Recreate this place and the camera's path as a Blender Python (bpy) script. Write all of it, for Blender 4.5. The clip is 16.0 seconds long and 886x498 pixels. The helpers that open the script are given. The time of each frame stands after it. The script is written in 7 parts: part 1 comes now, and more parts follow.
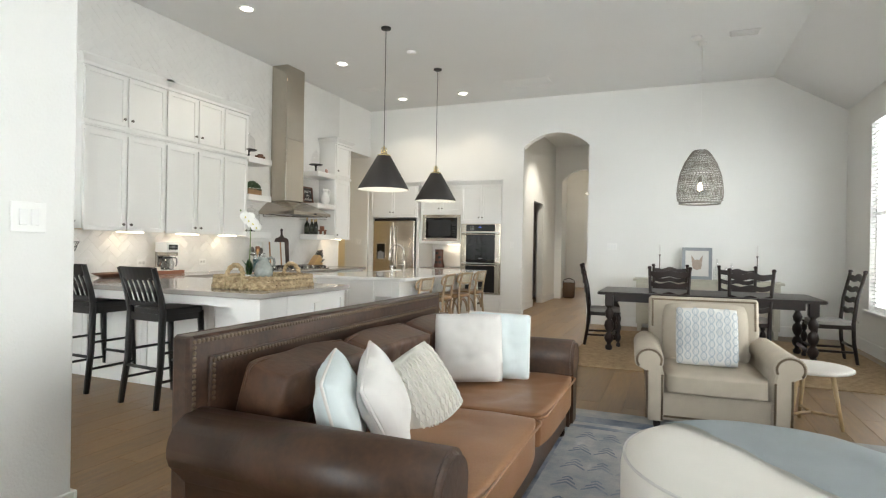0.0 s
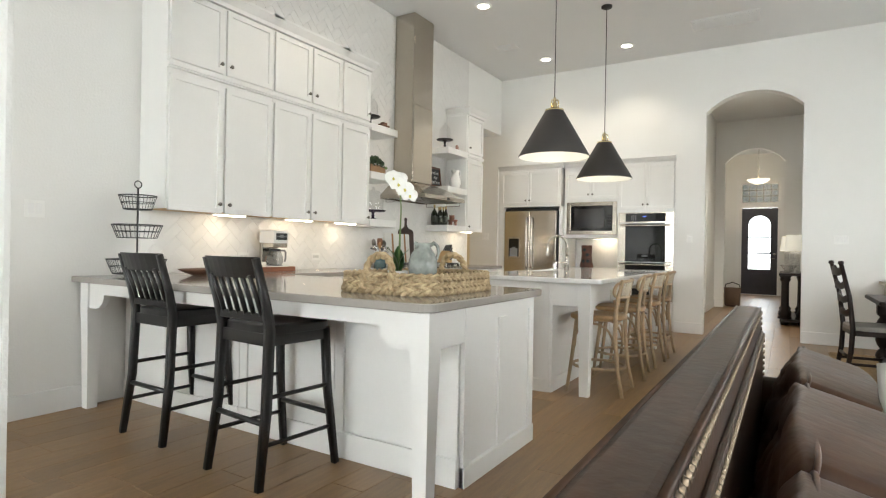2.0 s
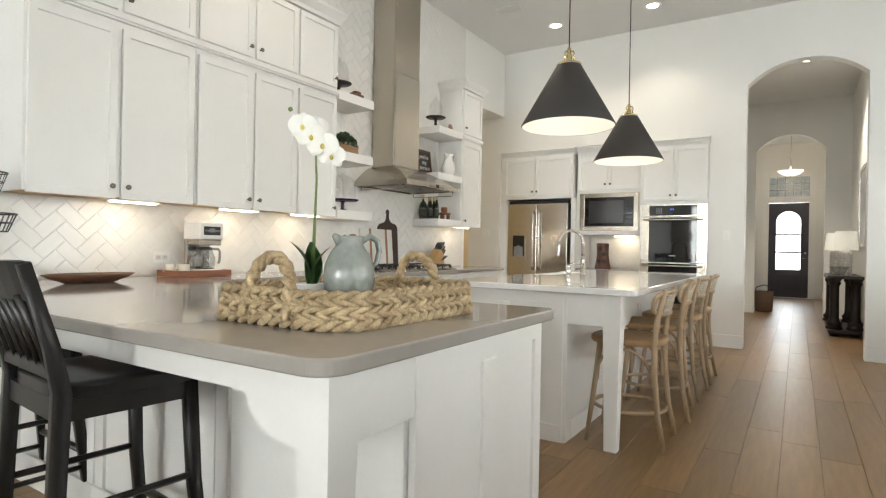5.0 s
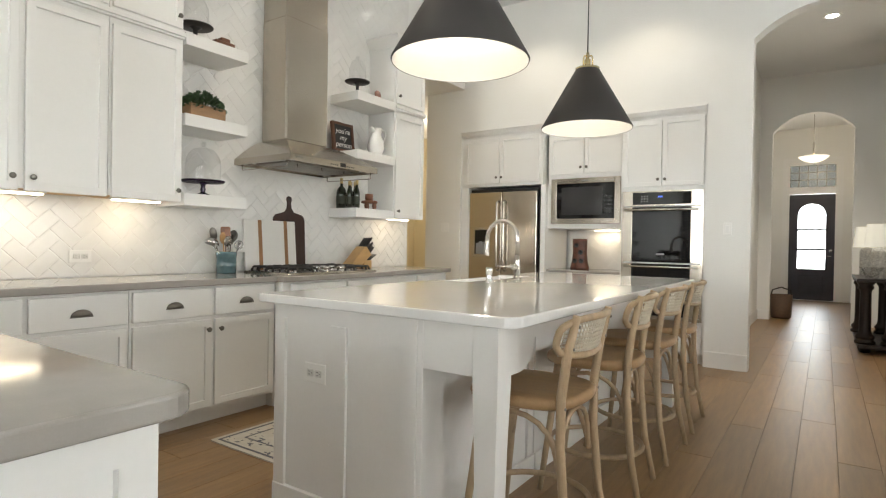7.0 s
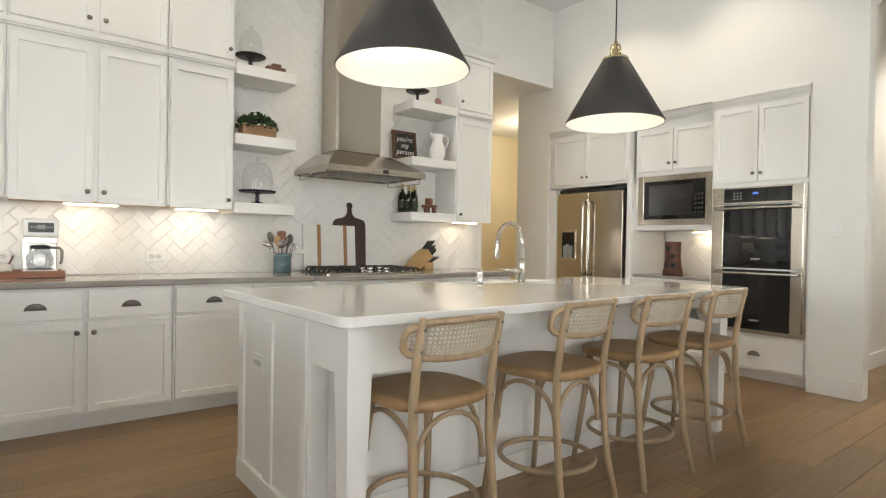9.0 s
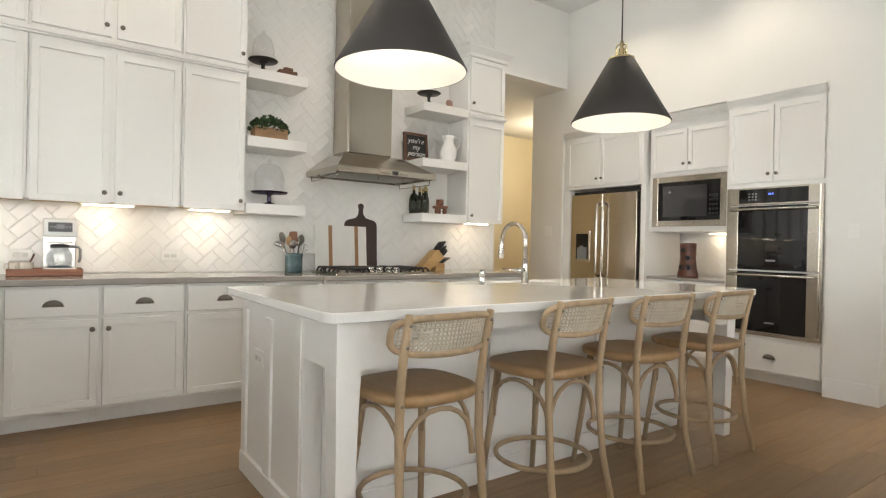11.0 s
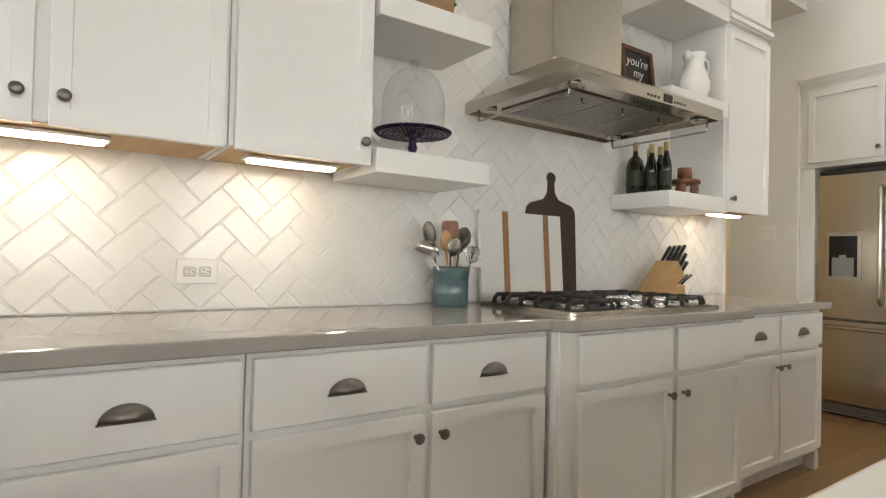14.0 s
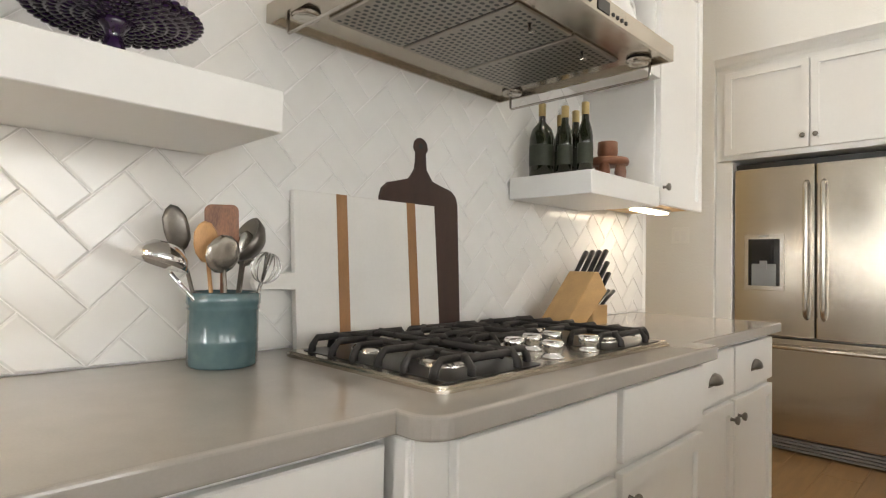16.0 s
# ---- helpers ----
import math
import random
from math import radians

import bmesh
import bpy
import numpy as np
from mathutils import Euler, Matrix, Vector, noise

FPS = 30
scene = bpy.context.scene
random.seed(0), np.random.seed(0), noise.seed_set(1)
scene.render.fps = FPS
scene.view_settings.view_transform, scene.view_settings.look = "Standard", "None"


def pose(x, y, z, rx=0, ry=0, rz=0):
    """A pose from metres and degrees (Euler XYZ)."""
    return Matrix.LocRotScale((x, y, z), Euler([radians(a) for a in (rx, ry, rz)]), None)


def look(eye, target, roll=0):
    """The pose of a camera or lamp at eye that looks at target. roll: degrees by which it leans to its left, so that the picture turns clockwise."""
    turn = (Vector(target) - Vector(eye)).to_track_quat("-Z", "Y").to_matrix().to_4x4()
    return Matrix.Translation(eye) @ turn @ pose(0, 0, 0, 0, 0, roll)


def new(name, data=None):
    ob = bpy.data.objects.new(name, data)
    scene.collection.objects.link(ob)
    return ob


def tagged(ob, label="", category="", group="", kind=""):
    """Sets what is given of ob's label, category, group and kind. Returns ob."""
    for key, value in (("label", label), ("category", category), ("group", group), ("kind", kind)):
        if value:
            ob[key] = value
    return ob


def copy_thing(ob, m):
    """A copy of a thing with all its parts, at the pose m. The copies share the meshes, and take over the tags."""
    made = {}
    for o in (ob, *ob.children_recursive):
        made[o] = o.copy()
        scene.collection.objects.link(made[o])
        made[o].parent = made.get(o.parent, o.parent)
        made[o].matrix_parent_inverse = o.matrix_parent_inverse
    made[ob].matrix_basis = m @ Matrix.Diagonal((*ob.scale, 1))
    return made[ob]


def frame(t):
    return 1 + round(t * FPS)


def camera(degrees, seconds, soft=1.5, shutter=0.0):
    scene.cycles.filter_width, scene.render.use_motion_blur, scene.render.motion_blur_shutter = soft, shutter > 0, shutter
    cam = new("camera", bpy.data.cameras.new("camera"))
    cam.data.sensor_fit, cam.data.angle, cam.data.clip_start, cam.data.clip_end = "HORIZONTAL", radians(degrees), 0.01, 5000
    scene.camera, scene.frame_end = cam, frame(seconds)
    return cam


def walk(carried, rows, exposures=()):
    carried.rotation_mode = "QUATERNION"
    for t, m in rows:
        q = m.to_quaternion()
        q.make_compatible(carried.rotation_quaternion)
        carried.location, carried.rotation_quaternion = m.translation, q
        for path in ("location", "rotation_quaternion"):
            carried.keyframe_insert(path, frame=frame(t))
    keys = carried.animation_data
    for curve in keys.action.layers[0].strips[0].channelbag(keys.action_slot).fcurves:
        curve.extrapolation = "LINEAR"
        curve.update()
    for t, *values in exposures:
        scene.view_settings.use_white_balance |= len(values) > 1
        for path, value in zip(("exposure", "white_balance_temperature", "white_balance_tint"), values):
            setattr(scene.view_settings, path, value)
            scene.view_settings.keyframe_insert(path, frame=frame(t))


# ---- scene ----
cam = camera(76.7, 16.0, soft=1.2)
PATH = [
    (0, (0.238, 0.057, 1.273), (-0.523, 1.907, 1.268), 1.0),
    (0.5, (-0.16, 0.357, 1.232), (-0.944, 2.197, 1.23), 0.8),
    (1, (-0.566, 0.761, 1.2), (-1.403, 2.578, 1.196), 0.9),
    (1.5, (-0.954, 1.101, 1.161), (-1.919, 2.852, 1.158), 1.0),
    (2, (-1.304, 1.392, 1.139), (-2.352, 3.096, 1.138), 1.0),
    (2.5, (-1.524, 1.563, 1.132), (-2.596, 3.251, 1.133), 1.1),
    (3, (-1.626, 1.656, 1.118), (-2.706, 3.339, 1.121), 1.1),
    (5.5, (-1.77, 2.891, 1.145), (-2.84, 4.581, 1.136), 1.0),
    (6, (-1.725, 3.311, 1.151), (-2.807, 4.993, 1.138), 1.0),
    (6.5, (-1.735, 3.699, 1.155), (-2.827, 5.375, 1.139), 0.9),
    (7, (-1.721, 4.065, 1.149), (-2.847, 5.717, 1.131), 1.0),
    (7.5, (-1.705, 4.345, 1.144), (-2.925, 5.929, 1.128), 0.9),
    (8, (-1.422, 4.572, 1.156), (-2.847, 5.975, 1.132), 1.0),
    (10.5, (-0.717, 4.818, 1.17), (-2.331, 6.0, 1.155), 1.1),
    (11, (-0.807, 4.837, 1.155), (-2.431, 6.004, 1.143), 1.2),
    (11.5, (-1.179, 4.808, 1.166), (-2.827, 5.942, 1.156), 1.3),
    (12, (-1.658, 4.835, 1.158), (-3.339, 5.918, 1.165), 1.3),
    (12.5, (-2.179, 4.875, 1.149), (-3.889, 5.913, 1.166), 1.6),
    (13, (-2.675, 4.936, 1.112), (-4.381, 5.979, 1.14), 1.4),
    (13.5, (-3.146, 5.07, 1.103), (-4.844, 6.127, 1.134), 1.3),
    (14, (-3.522, 5.251, 1.1), (-5.163, 6.394, 1.13), 1.4),
    (14.5, (-3.788, 5.504, 1.119), (-5.362, 6.737, 1.159), 1.2),
    (15, (-4.004, 5.736, 1.126), (-5.512, 7.049, 1.169), 1.1),
    (15.5, (-4.119, 5.914, 1.123), (-5.574, 7.286, 1.173), 1.1),
    (16, (-4.172, 6.035, 1.131), (-5.575, 7.459, 1.184), 1.1),
]
walk(cam, [(t, look(eye, target, roll)) for t, eye, target, roll in PATH],
     exposures=[(0, -0.13, 6380, 6.8), (2.5, -0.09, 6500, 7.3), (7.5, -0.12, 6560, 7.5), (10.5, -0.12, 6640, 8.8), (13.5, -0.23, 6660, 9.8), (16, 0.08, 6680, 10.5)])

# ---- light ----
world = bpy.data.worlds.new("sky")
scene.world = world
world.use_nodes = True
wn = world.node_tree
sky = wn.nodes.new("ShaderNodeTexSky")
sky.sky_type, sky.sun_disc = "NISHITA", False
sky.sun_elevation, sky.sun_rotation = radians(48), radians(120)
wn.links.new(sky.outputs[0], wn.nodes["Background"].inputs[0])
wn.nodes["Background"].inputs[1].default_value = 0.12


def lamp(name, kind, m, energy, color, **more):
    data = bpy.data.lights.new(name, kind)
    data.energy, data.color = energy, color
    if kind == "AREA":
        data.shape = more.get("shape", "RECTANGLE")
        data.size = more["size"]
        if data.shape == "RECTANGLE":
            data.size_y = more["size_y"]
        data.spread = more.get("spread", math.pi)
    elif kind == "SPOT":
        data.spot_size, data.spot_blend, data.shadow_soft_size = more["angle"], 0.6, more["size"]
    else:
        data.shadow_soft_size = more.get("size", 0.03)
    ob = new(name, data)
    ob.matrix_world = m
    return tagged(ob, kind="structure")


DAY, COOL, WARM = (1.0, 0.975, 0.92), (0.95, 0.985, 1.0), (1.0, 0.77, 0.5)
lamp("sun", "SUN", look((0, 0, 9), (-4.0, 2.6, 0)), 1.2, (1.0, 0.95, 0.88)).data.angle = radians(6)
# daylight lamps at the right wall's windows; the second and third are added, unseen
WINDOWS_R = [(6.85, 8.9), (4.0, 6.05), (1.1, 3.15)]
for y0, y1 in WINDOWS_R:
    lamp("window_light", "AREA", look((2.88, (y0 + y1) / 2, 1.85), (0, (y0 + y1) / 2, 1.75)), 34 if y0 > 6 else 40, DAY, size=y1 - y0, size_y=2.4)
# unseen windows added behind the walker for light; oven reflections only suggest them
WINDOWS_B = [(-4.9, -3.1), (-1.2, 1.6)]
for x0, x1 in WINDOWS_B:
    lamp("window_light", "AREA", look(((x0 + x1) / 2, -3.5, 1.7), ((x0 + x1) / 2, 0, 1.6)), 255 if x0 < -3 else 140, COOL, size=x1 - x0, size_y=2.3)
CANS = [(-4.38, 5.18), (-4.395, 7.23), (-4.43, 9.32), (-3.245, 9.32)]
for x, y in CANS:
    lamp("can_light", "SPOT", look((x, y, 3.97), (x, y, 0)), 46, (1.0, 0.86, 0.68), angle=radians(115), size=0.06)
PENDANTS = [(-3.12, 6.23), (-3.14, 7.93)]
for x, y in PENDANTS:
    lamp("pendant_light", "POINT", pose(x, y, 2.185), 4.4, (1.0, 0.92, 0.82), size=0.05)
STRIPS = [(4.28, 4.58), (5.05, 5.37), (5.72, 6.02), (8.3, 8.6)]
ZK, ZI = 0.908, 0.926
for y0, y1 in STRIPS:
    lamp("strip_light", "AREA", look((-5.27, (y0 + y1) / 2, 1.371), (-5.29, (y0 + y1) / 2, 0)), 0.42, WARM, size=0.05, size_y=y1 - y0)
lamp("strip_light", "AREA", look((-3.85, 10.63, 1.334), (-3.85, 10.64, 0)), 0.55, WARM, size=0.3, size_y=0.05)
# unseen fill lamp that brightens the passage; it has no fixture
lamp("passage_fill", "POINT", pose(-6.9, 11.2, 2.6), 34, (1.0, 0.86, 0.64), size=0.1)
# unseen spot added to brighten the hall walls; no fixture known there
lamp("hall_fill", "SPOT", look((-1.7, 12.2, 3.9), (-1.7, 12.2, 0)), 240, (1.0, 0.92, 0.8), angle=radians(110), size=0.06)
lamp("foyer_light", "POINT", pose(-1.93, 17.0, 3.15), 34, (1.0, 0.85, 0.66), size=0.12)
lamp("foyer_daylight", "AREA", look((-1.97, 19.75, 1.5), (-1.97, 10, 1.0)), 22, (0.85, 0.93, 1.0), size=0.6, size_y=1.6)
lamp("dining_light", "POINT", pose(0.56, 8.1, 2.12), 6, (1.0, 0.85, 0.62), size=0.04)

# ---- materials ----
def material(name, color, rough=0.5, metal=0.0, vary=0.06, scale=6.0, bump=0.0, bump_scale=120.0, coat=0.0, spec=0.5, ramp=None, stretch=None, piece=0.0):
    """A surface with two scales of variation: broad stains and fine grain, with relief."""
    m = bpy.data.materials.new(name)
    m.use_nodes = True
    nt = m.node_tree
    b = nt.nodes["Principled BSDF"]
    tc = nt.nodes.new("ShaderNodeTexCoord")
    mp = nt.nodes.new("ShaderNodeMapping")
    nt.links.new(tc.outputs["Object"], mp.inputs[0])
    if stretch:
        mp.inputs["Scale"].default_value = stretch
    big = nt.nodes.new("ShaderNodeTexNoise")
    big.inputs["Scale"].default_value, big.inputs["Detail"].default_value = scale, 5
    fine = nt.nodes.new("ShaderNodeTexNoise")
    fine.inputs["Scale"].default_value, fine.inputs["Detail"].default_value = bump_scale, 3
    for n in (big, fine):
        nt.links.new(mp.outputs[0], n.inputs["Vector"])
    mix = nt.nodes.new("ShaderNodeValToRGB")
    lo, hi = ramp or ([c * (1 - vary) for c in color], [min(1, c * (1 + vary)) for c in color])
    mix.color_ramp.elements[0].position, mix.color_ramp.elements[1].position = 0.3, 0.7
    mix.color_ramp.elements[0].color, mix.color_ramp.elements[1].color = (*lo, 1), (*hi, 1)
    both = nt.nodes.new("ShaderNodeMath")
    both.operation = "MULTIPLY_ADD"
    both.inputs[1].default_value = 0.35
    nt.links.new(fine.outputs[0], both.inputs[0])
    sub = nt.nodes.new("ShaderNodeMath")
    sub.operation = "MULTIPLY_ADD"
    sub.inputs[1].default_value, sub.inputs[2].default_value = 0.65, 0.0
    nt.links.new(big.outputs[0], sub.inputs[0])
    nt.links.new(sub.outputs[0], both.inputs[2])
    nt.links.new(both.outputs[0], mix.inputs[0])
    out = mix.outputs[0]
    if piece:
        info = nt.nodes.new("ShaderNodeObjectInfo")
        geo = nt.nodes.new("ShaderNodeNewGeometry")
        add = nt.nodes.new("ShaderNodeMath")
        add.operation = "ADD"
        nt.links.new(info.outputs["Random"], add.inputs[0])
        nt.links.new(geo.outputs["Random Per Island"], add.inputs[1])
        fr = nt.nodes.new("ShaderNodeMath")
        fr.operation = "FRACT"
        nt.links.new(add.outputs[0], fr.inputs[0])
        rng = nt.nodes.new("ShaderNodeMapRange")
        rng.inputs["To Min"].default_value, rng.inputs["To Max"].default_value = 1 - piece, 1 + piece
        nt.links.new(fr.outputs[0], rng.inputs[0])
        hsv = nt.nodes.new("ShaderNodeHueSaturation")
        nt.links.new(rng.outputs[0], hsv.inputs["Value"])
        nt.links.new(out, hsv.inputs["Color"])
        out = hsv.outputs[0]
    nt.links.new(out, b.inputs["Base Color"])
    rr = nt.nodes.new("ShaderNodeMapRange")
    rr.inputs["To Min"].default_value, rr.inputs["To Max"].default_value = max(0.02, rough * 0.85), min(1, rough * 1.15)
    nt.links.new(big.outputs[0], rr.inputs[0])
    nt.links.new(rr.outputs[0], b.inputs["Roughness"])
    b.inputs["Metallic"].default_value = metal
    b.inputs["Coat Weight"].default_value = coat
    b.inputs["Specular IOR Level"].default_value = spec
    if bump:
        bp = nt.nodes.new("ShaderNodeBump")
        bp.inputs["Strength"].default_value, bp.inputs["Distance"].default_value = bump, 0.004
        nt.links.new(fine.outputs[0], bp.inputs["Height"])
        nt.links.new(bp.outputs[0], b.inputs["Normal"])
    return m


def glow(name, color, strength):
    m = bpy.data.materials.new(name)
    m.use_nodes = True
    b = m.node_tree.nodes["Principled BSDF"]
    b.inputs["Base Color"].default_value = (*color, 1)
    b.inputs["Emission Color"].default_value = (*color, 1)
    b.inputs["Emission Strength"].default_value = strength
    return m


def clear_glass(name, color=(1, 1, 1), rough=0.02):
    """Thin glass: see-through, with gloss that grows at grazing angles."""
    m = bpy.data.materials.new(name)
    m.use_nodes = True
    nt = m.node_tree
    nt.nodes.remove(nt.nodes["Principled BSDF"])
    see = nt.nodes.new("ShaderNodeBsdfTransparent")
    see.inputs[0].default_value = (*[0.96 * c for c in color], 1)
    gloss = nt.nodes.new("ShaderNodeBsdfGlossy")
    gloss.inputs["Roughness"].default_value = rough
    facing = nt.nodes.new("ShaderNodeLayerWeight")
    facing.inputs[0].default_value = 0.5
    steep = nt.nodes.new("ShaderNodeMath")
    steep.operation = "POWER"
    steep.inputs[1].default_value = 4
    fres = nt.nodes.new("ShaderNodeMath")
    fres.operation = "MULTIPLY_ADD"
    fres.inputs[1].default_value, fres.inputs[2].default_value = 0.55, 0.05
    nt.links.new(facing.outputs["Facing"], steep.inputs[0])
    nt.links.new(steep.outputs[0], fres.inputs[0])
    mix = nt.nodes.new("ShaderNodeMixShader")
    nt.links.new(fres.outputs[0], mix.inputs[0])
    nt.links.new(see.outputs[0], mix.inputs[1])
    nt.links.new(gloss.outputs[0], mix.inputs[2])
    nt.links.new(mix.outputs[0], nt.nodes["Material Output"].inputs[0])
    return m


WALL = material("wall_paint", (0.78, 0.77, 0.74), 0.6, vary=0.015, scale=1.5, bump=0.5, bump_scale=75)
WARMWALL = material("warm_paint", (0.74, 0.66, 0.49), 0.6, vary=0.03, scale=1.5, bump=0.2, bump_scale=90)
CEIL = material("ceiling_paint", (0.78, 0.78, 0.77), 0.8, vary=0.015, scale=1.2, bump=0.2, bump_scale=70)
TRIM = material("trim_paint", (0.8, 0.79, 0.77), 0.35, vary=0.015, scale=3, bump=0.03)
CAB = material("cabinet_paint", (0.80, 0.79, 0.765), 0.32, vary=0.02, scale=2.5, bump=0.04, bump_scale=60)
RAWWOOD = material("bare_plywood", (0.62, 0.42, 0.22), 0.6, vary=0.2, scale=4, bump=0.1, stretch=(6, 1, 6))
QUARTZ = material("grey_quartz", (0.34, 0.315, 0.29), 0.09, vary=0.05, scale=14, bump_scale=260)
WQUARTZ = material("white_quartz", (0.74, 0.73, 0.71), 0.055, vary=0.04, scale=3.5, bump_scale=200)
TILE = material("white_glazed_tile", (0.79, 0.775, 0.745), 0.15, vary=0.02, scale=5, bump=0.05, bump_scale=18, piece=0.012, coat=0.15)
GROUT = material("grout", (0.9, 0.885, 0.86), 0.8, vary=0.05, bump=0.2)
STEEL = material("brushed_steel", (0.56, 0.51, 0.44), 0.19, 1.0, vary=0.04, scale=2.0, bump=0.015, bump_scale=120, stretch=(1, 1, 26))
HOODSTEEL = material("hood_steel", (0.50, 0.455, 0.39), 0.2, 1.0, vary=0.025, scale=2.0, bump=0.012, bump_scale=120, stretch=(26, 1, 1))
MESH = material("filter_steel", (0.36, 0.33, 0.29), 0.38, 1.0, vary=0.1, scale=8)
CHROME = material("chrome", (0.75, 0.75, 0.75), 0.08, 1.0, vary=0.02)
NICKEL = material("brushed_nickel", (0.55, 0.52, 0.48), 0.25, 1.0, vary=0.05)
PEWTER = material("dark_pewter", (0.18, 0.165, 0.145), 0.35, 0.9, vary=0.15, scale=40)
BRASS = material("brass", (0.74, 0.62, 0.36), 0.22, 1.0, vary=0.06, scale=30)
IRON = material("cast_iron", (0.022, 0.020, 0.019), 0.62, vary=0.2, scale=30, bump=0.3, bump_scale=300)
BLACKWIRE = material("black_wire", (0.03, 0.03, 0.03), 0.5, vary=0.2)
BLACKGLASS = material("black_glass", (0.010, 0.010, 0.011), 0.04, vary=0.1)
BLACKPLASTIC = material("black_plastic", (0.02, 0.02, 0.02), 0.35, vary=0.15)
GREYPLASTIC = material("grey_plastic", (0.22, 0.22, 0.22), 0.35, vary=0.06)
WHITEPLASTIC = material("white_plastic", (0.82, 0.81, 0.78), 0.3, vary=0.02)
GREYWHITE = material("outlet_face", (0.66, 0.65, 0.62), 0.35, vary=0.02)
SHADE = material("pendant_black", (0.034, 0.030, 0.028), 0.55, vary=0.1, scale=8)
SHADEIN = material("pendant_white", (0.85, 0.84, 0.8), 0.5, vary=0.02)
LED = glow("led_diffuser", (1.0, 0.86, 0.66), 14)
CANGLOW = glow("can_lens", (1.0, 0.93, 0.82), 22)
BULB = glow("bulb", (1.0, 0.8, 0.5), 30)
BLUELED = glow("clock_digits", (0.1, 0.2, 1.0), 1.5)
LAMPSHADE = glow("linen_lampshade", (0.85, 0.82, 0.72), 0.35)
ALABASTER = glow("alabaster_bowl", (0.95, 0.85, 0.68), 1.6)
OUTSIDE = glow("bright_outdoors", (0.95, 0.98, 1.0), 5)
GLASS = clear_glass("clear_glass")
BLACKWOOD = material("black_stained_wood", (0.012, 0.011, 0.011), 0.32, vary=0.4, scale=6, bump=0.08, stretch=(1, 1, 0.15))
DARKWOOD = material("dark_brown_wood", (0.018, 0.010, 0.008), 0.36, spec=0.35, vary=0.4, scale=6, bump=0.08, bump_scale=60)
OAK = material("weathered_oak", (0.37, 0.265, 0.16), 0.5, vary=0.25, scale=9, bump=0.15, bump_scale=90, stretch=(3, 3, 0.4))
OAKSEAT = material("oak_seat", (0.34, 0.21, 0.10), 0.42, vary=0.2, scale=5, bump=0.1, bump_scale=60, stretch=(1, 6, 1))
CANE = material("woven_cane", (0.52, 0.46, 0.36), 0.6, vary=0.12, scale=20)
FLOORW = material("oak_floor", (0.28, 0.175, 0.09), 0.36, ramp=((0.175, 0.100, 0.042), (0.31, 0.188, 0.086)), scale=5, bump=0.12, bump_scale=55, stretch=(7, 0.6, 1), piece=0.16)
SUBFLOOR = material("floor_joint", (0.14, 0.09, 0.05), 0.7, vary=0.1)


# ---- building helpers ----
def solid(bm, x0, x1, y0, y1, z0, z1, bevel=0.0, seg=1):
    vs = [bm.verts.new((x, y, z)) for x in (x0, x1) for y in (y0, y1) for z in (z0, z1)]
    fs = [bm.faces.new([vs[i] for i in q]) for q in ((0, 1, 3, 2), (4, 6, 7, 5), (0, 4, 5, 1), (2, 3, 7, 6), (0, 2, 6, 4), (1, 5, 7, 3))]
    if bevel:
        es = list({e for f in fs for e in f.edges})
        bmesh.ops.bevel(bm, geom=es, offset=bevel, segments=seg, profile=0.5, affect="EDGES")
    return fs


def B(*boxes, bevel=0.0, seg=1):
    bm = bmesh.new()
    for b in boxes:
        solid(bm, *b, bevel=bevel, seg=seg)
    return bm


def ring(bm, c, axis_u, axis_v, r, n, rv=None):
    return [bm.verts.new(Vector(c) + axis_u * (r * math.cos(2 * math.pi * i / n)) + axis_v * ((rv or r) * math.sin(2 * math.pi * i / n))) for i in range(n)]


def skin(bm, a, b):
    n = len(a)
    for i in range(n):
        f = bm.faces.new((a[i], a[(i + 1) % n], b[(i + 1) % n], b[i]))
        f.smooth = True


def tube(bm, pts, r, n=10, caps=True, rv=None):
    """A round bar along points; r may be one radius or one for each point."""
    pts = [Vector(p) for p in pts]
    rs = r if isinstance(r, (list, tuple)) else [r] * len(pts)
    prev, first, u = None, None, None
    for i, p in enumerate(pts):
        d = (pts[min(i + 1, len(pts) - 1)] - pts[max(i - 1, 0)]).normalized()
        if u is None:
            u = d.orthogonal().normalized()
        else:
            u = (u - d * u.dot(d)).normalized()
        loop = ring(bm, p, u, d.cross(u), rs[i], n, rs[i] * rv if rv else None)
        if prev:
            skin(bm, prev, loop)
        else:
            first = loop
        prev = loop
    if caps:
        bm.faces.new(list(reversed(first)))
        bm.faces.new(prev)
    return bm


def closed_tube(bm, pts, r, n=8):
    pts = [Vector(p) for p in pts]
    loops, u, k = [], None, len(pts)
    for i, p in enumerate(pts):
        d = (pts[(i + 1) % k] - pts[i - 1]).normalized()
        u = d.orthogonal().normalized() if u is None else (u - d * u.dot(d)).normalized()
        loops.append(ring(bm, p, u, d.cross(u), r, n))
    for i in range(k):
        a, b = loops[i], loops[(i + 1) % k]
        s = min(range(n), key=lambda j: (a[0].co - b[j].co).length) if i == k - 1 else 0
        skin(bm, a, b[s:] + b[:s])
    return bm


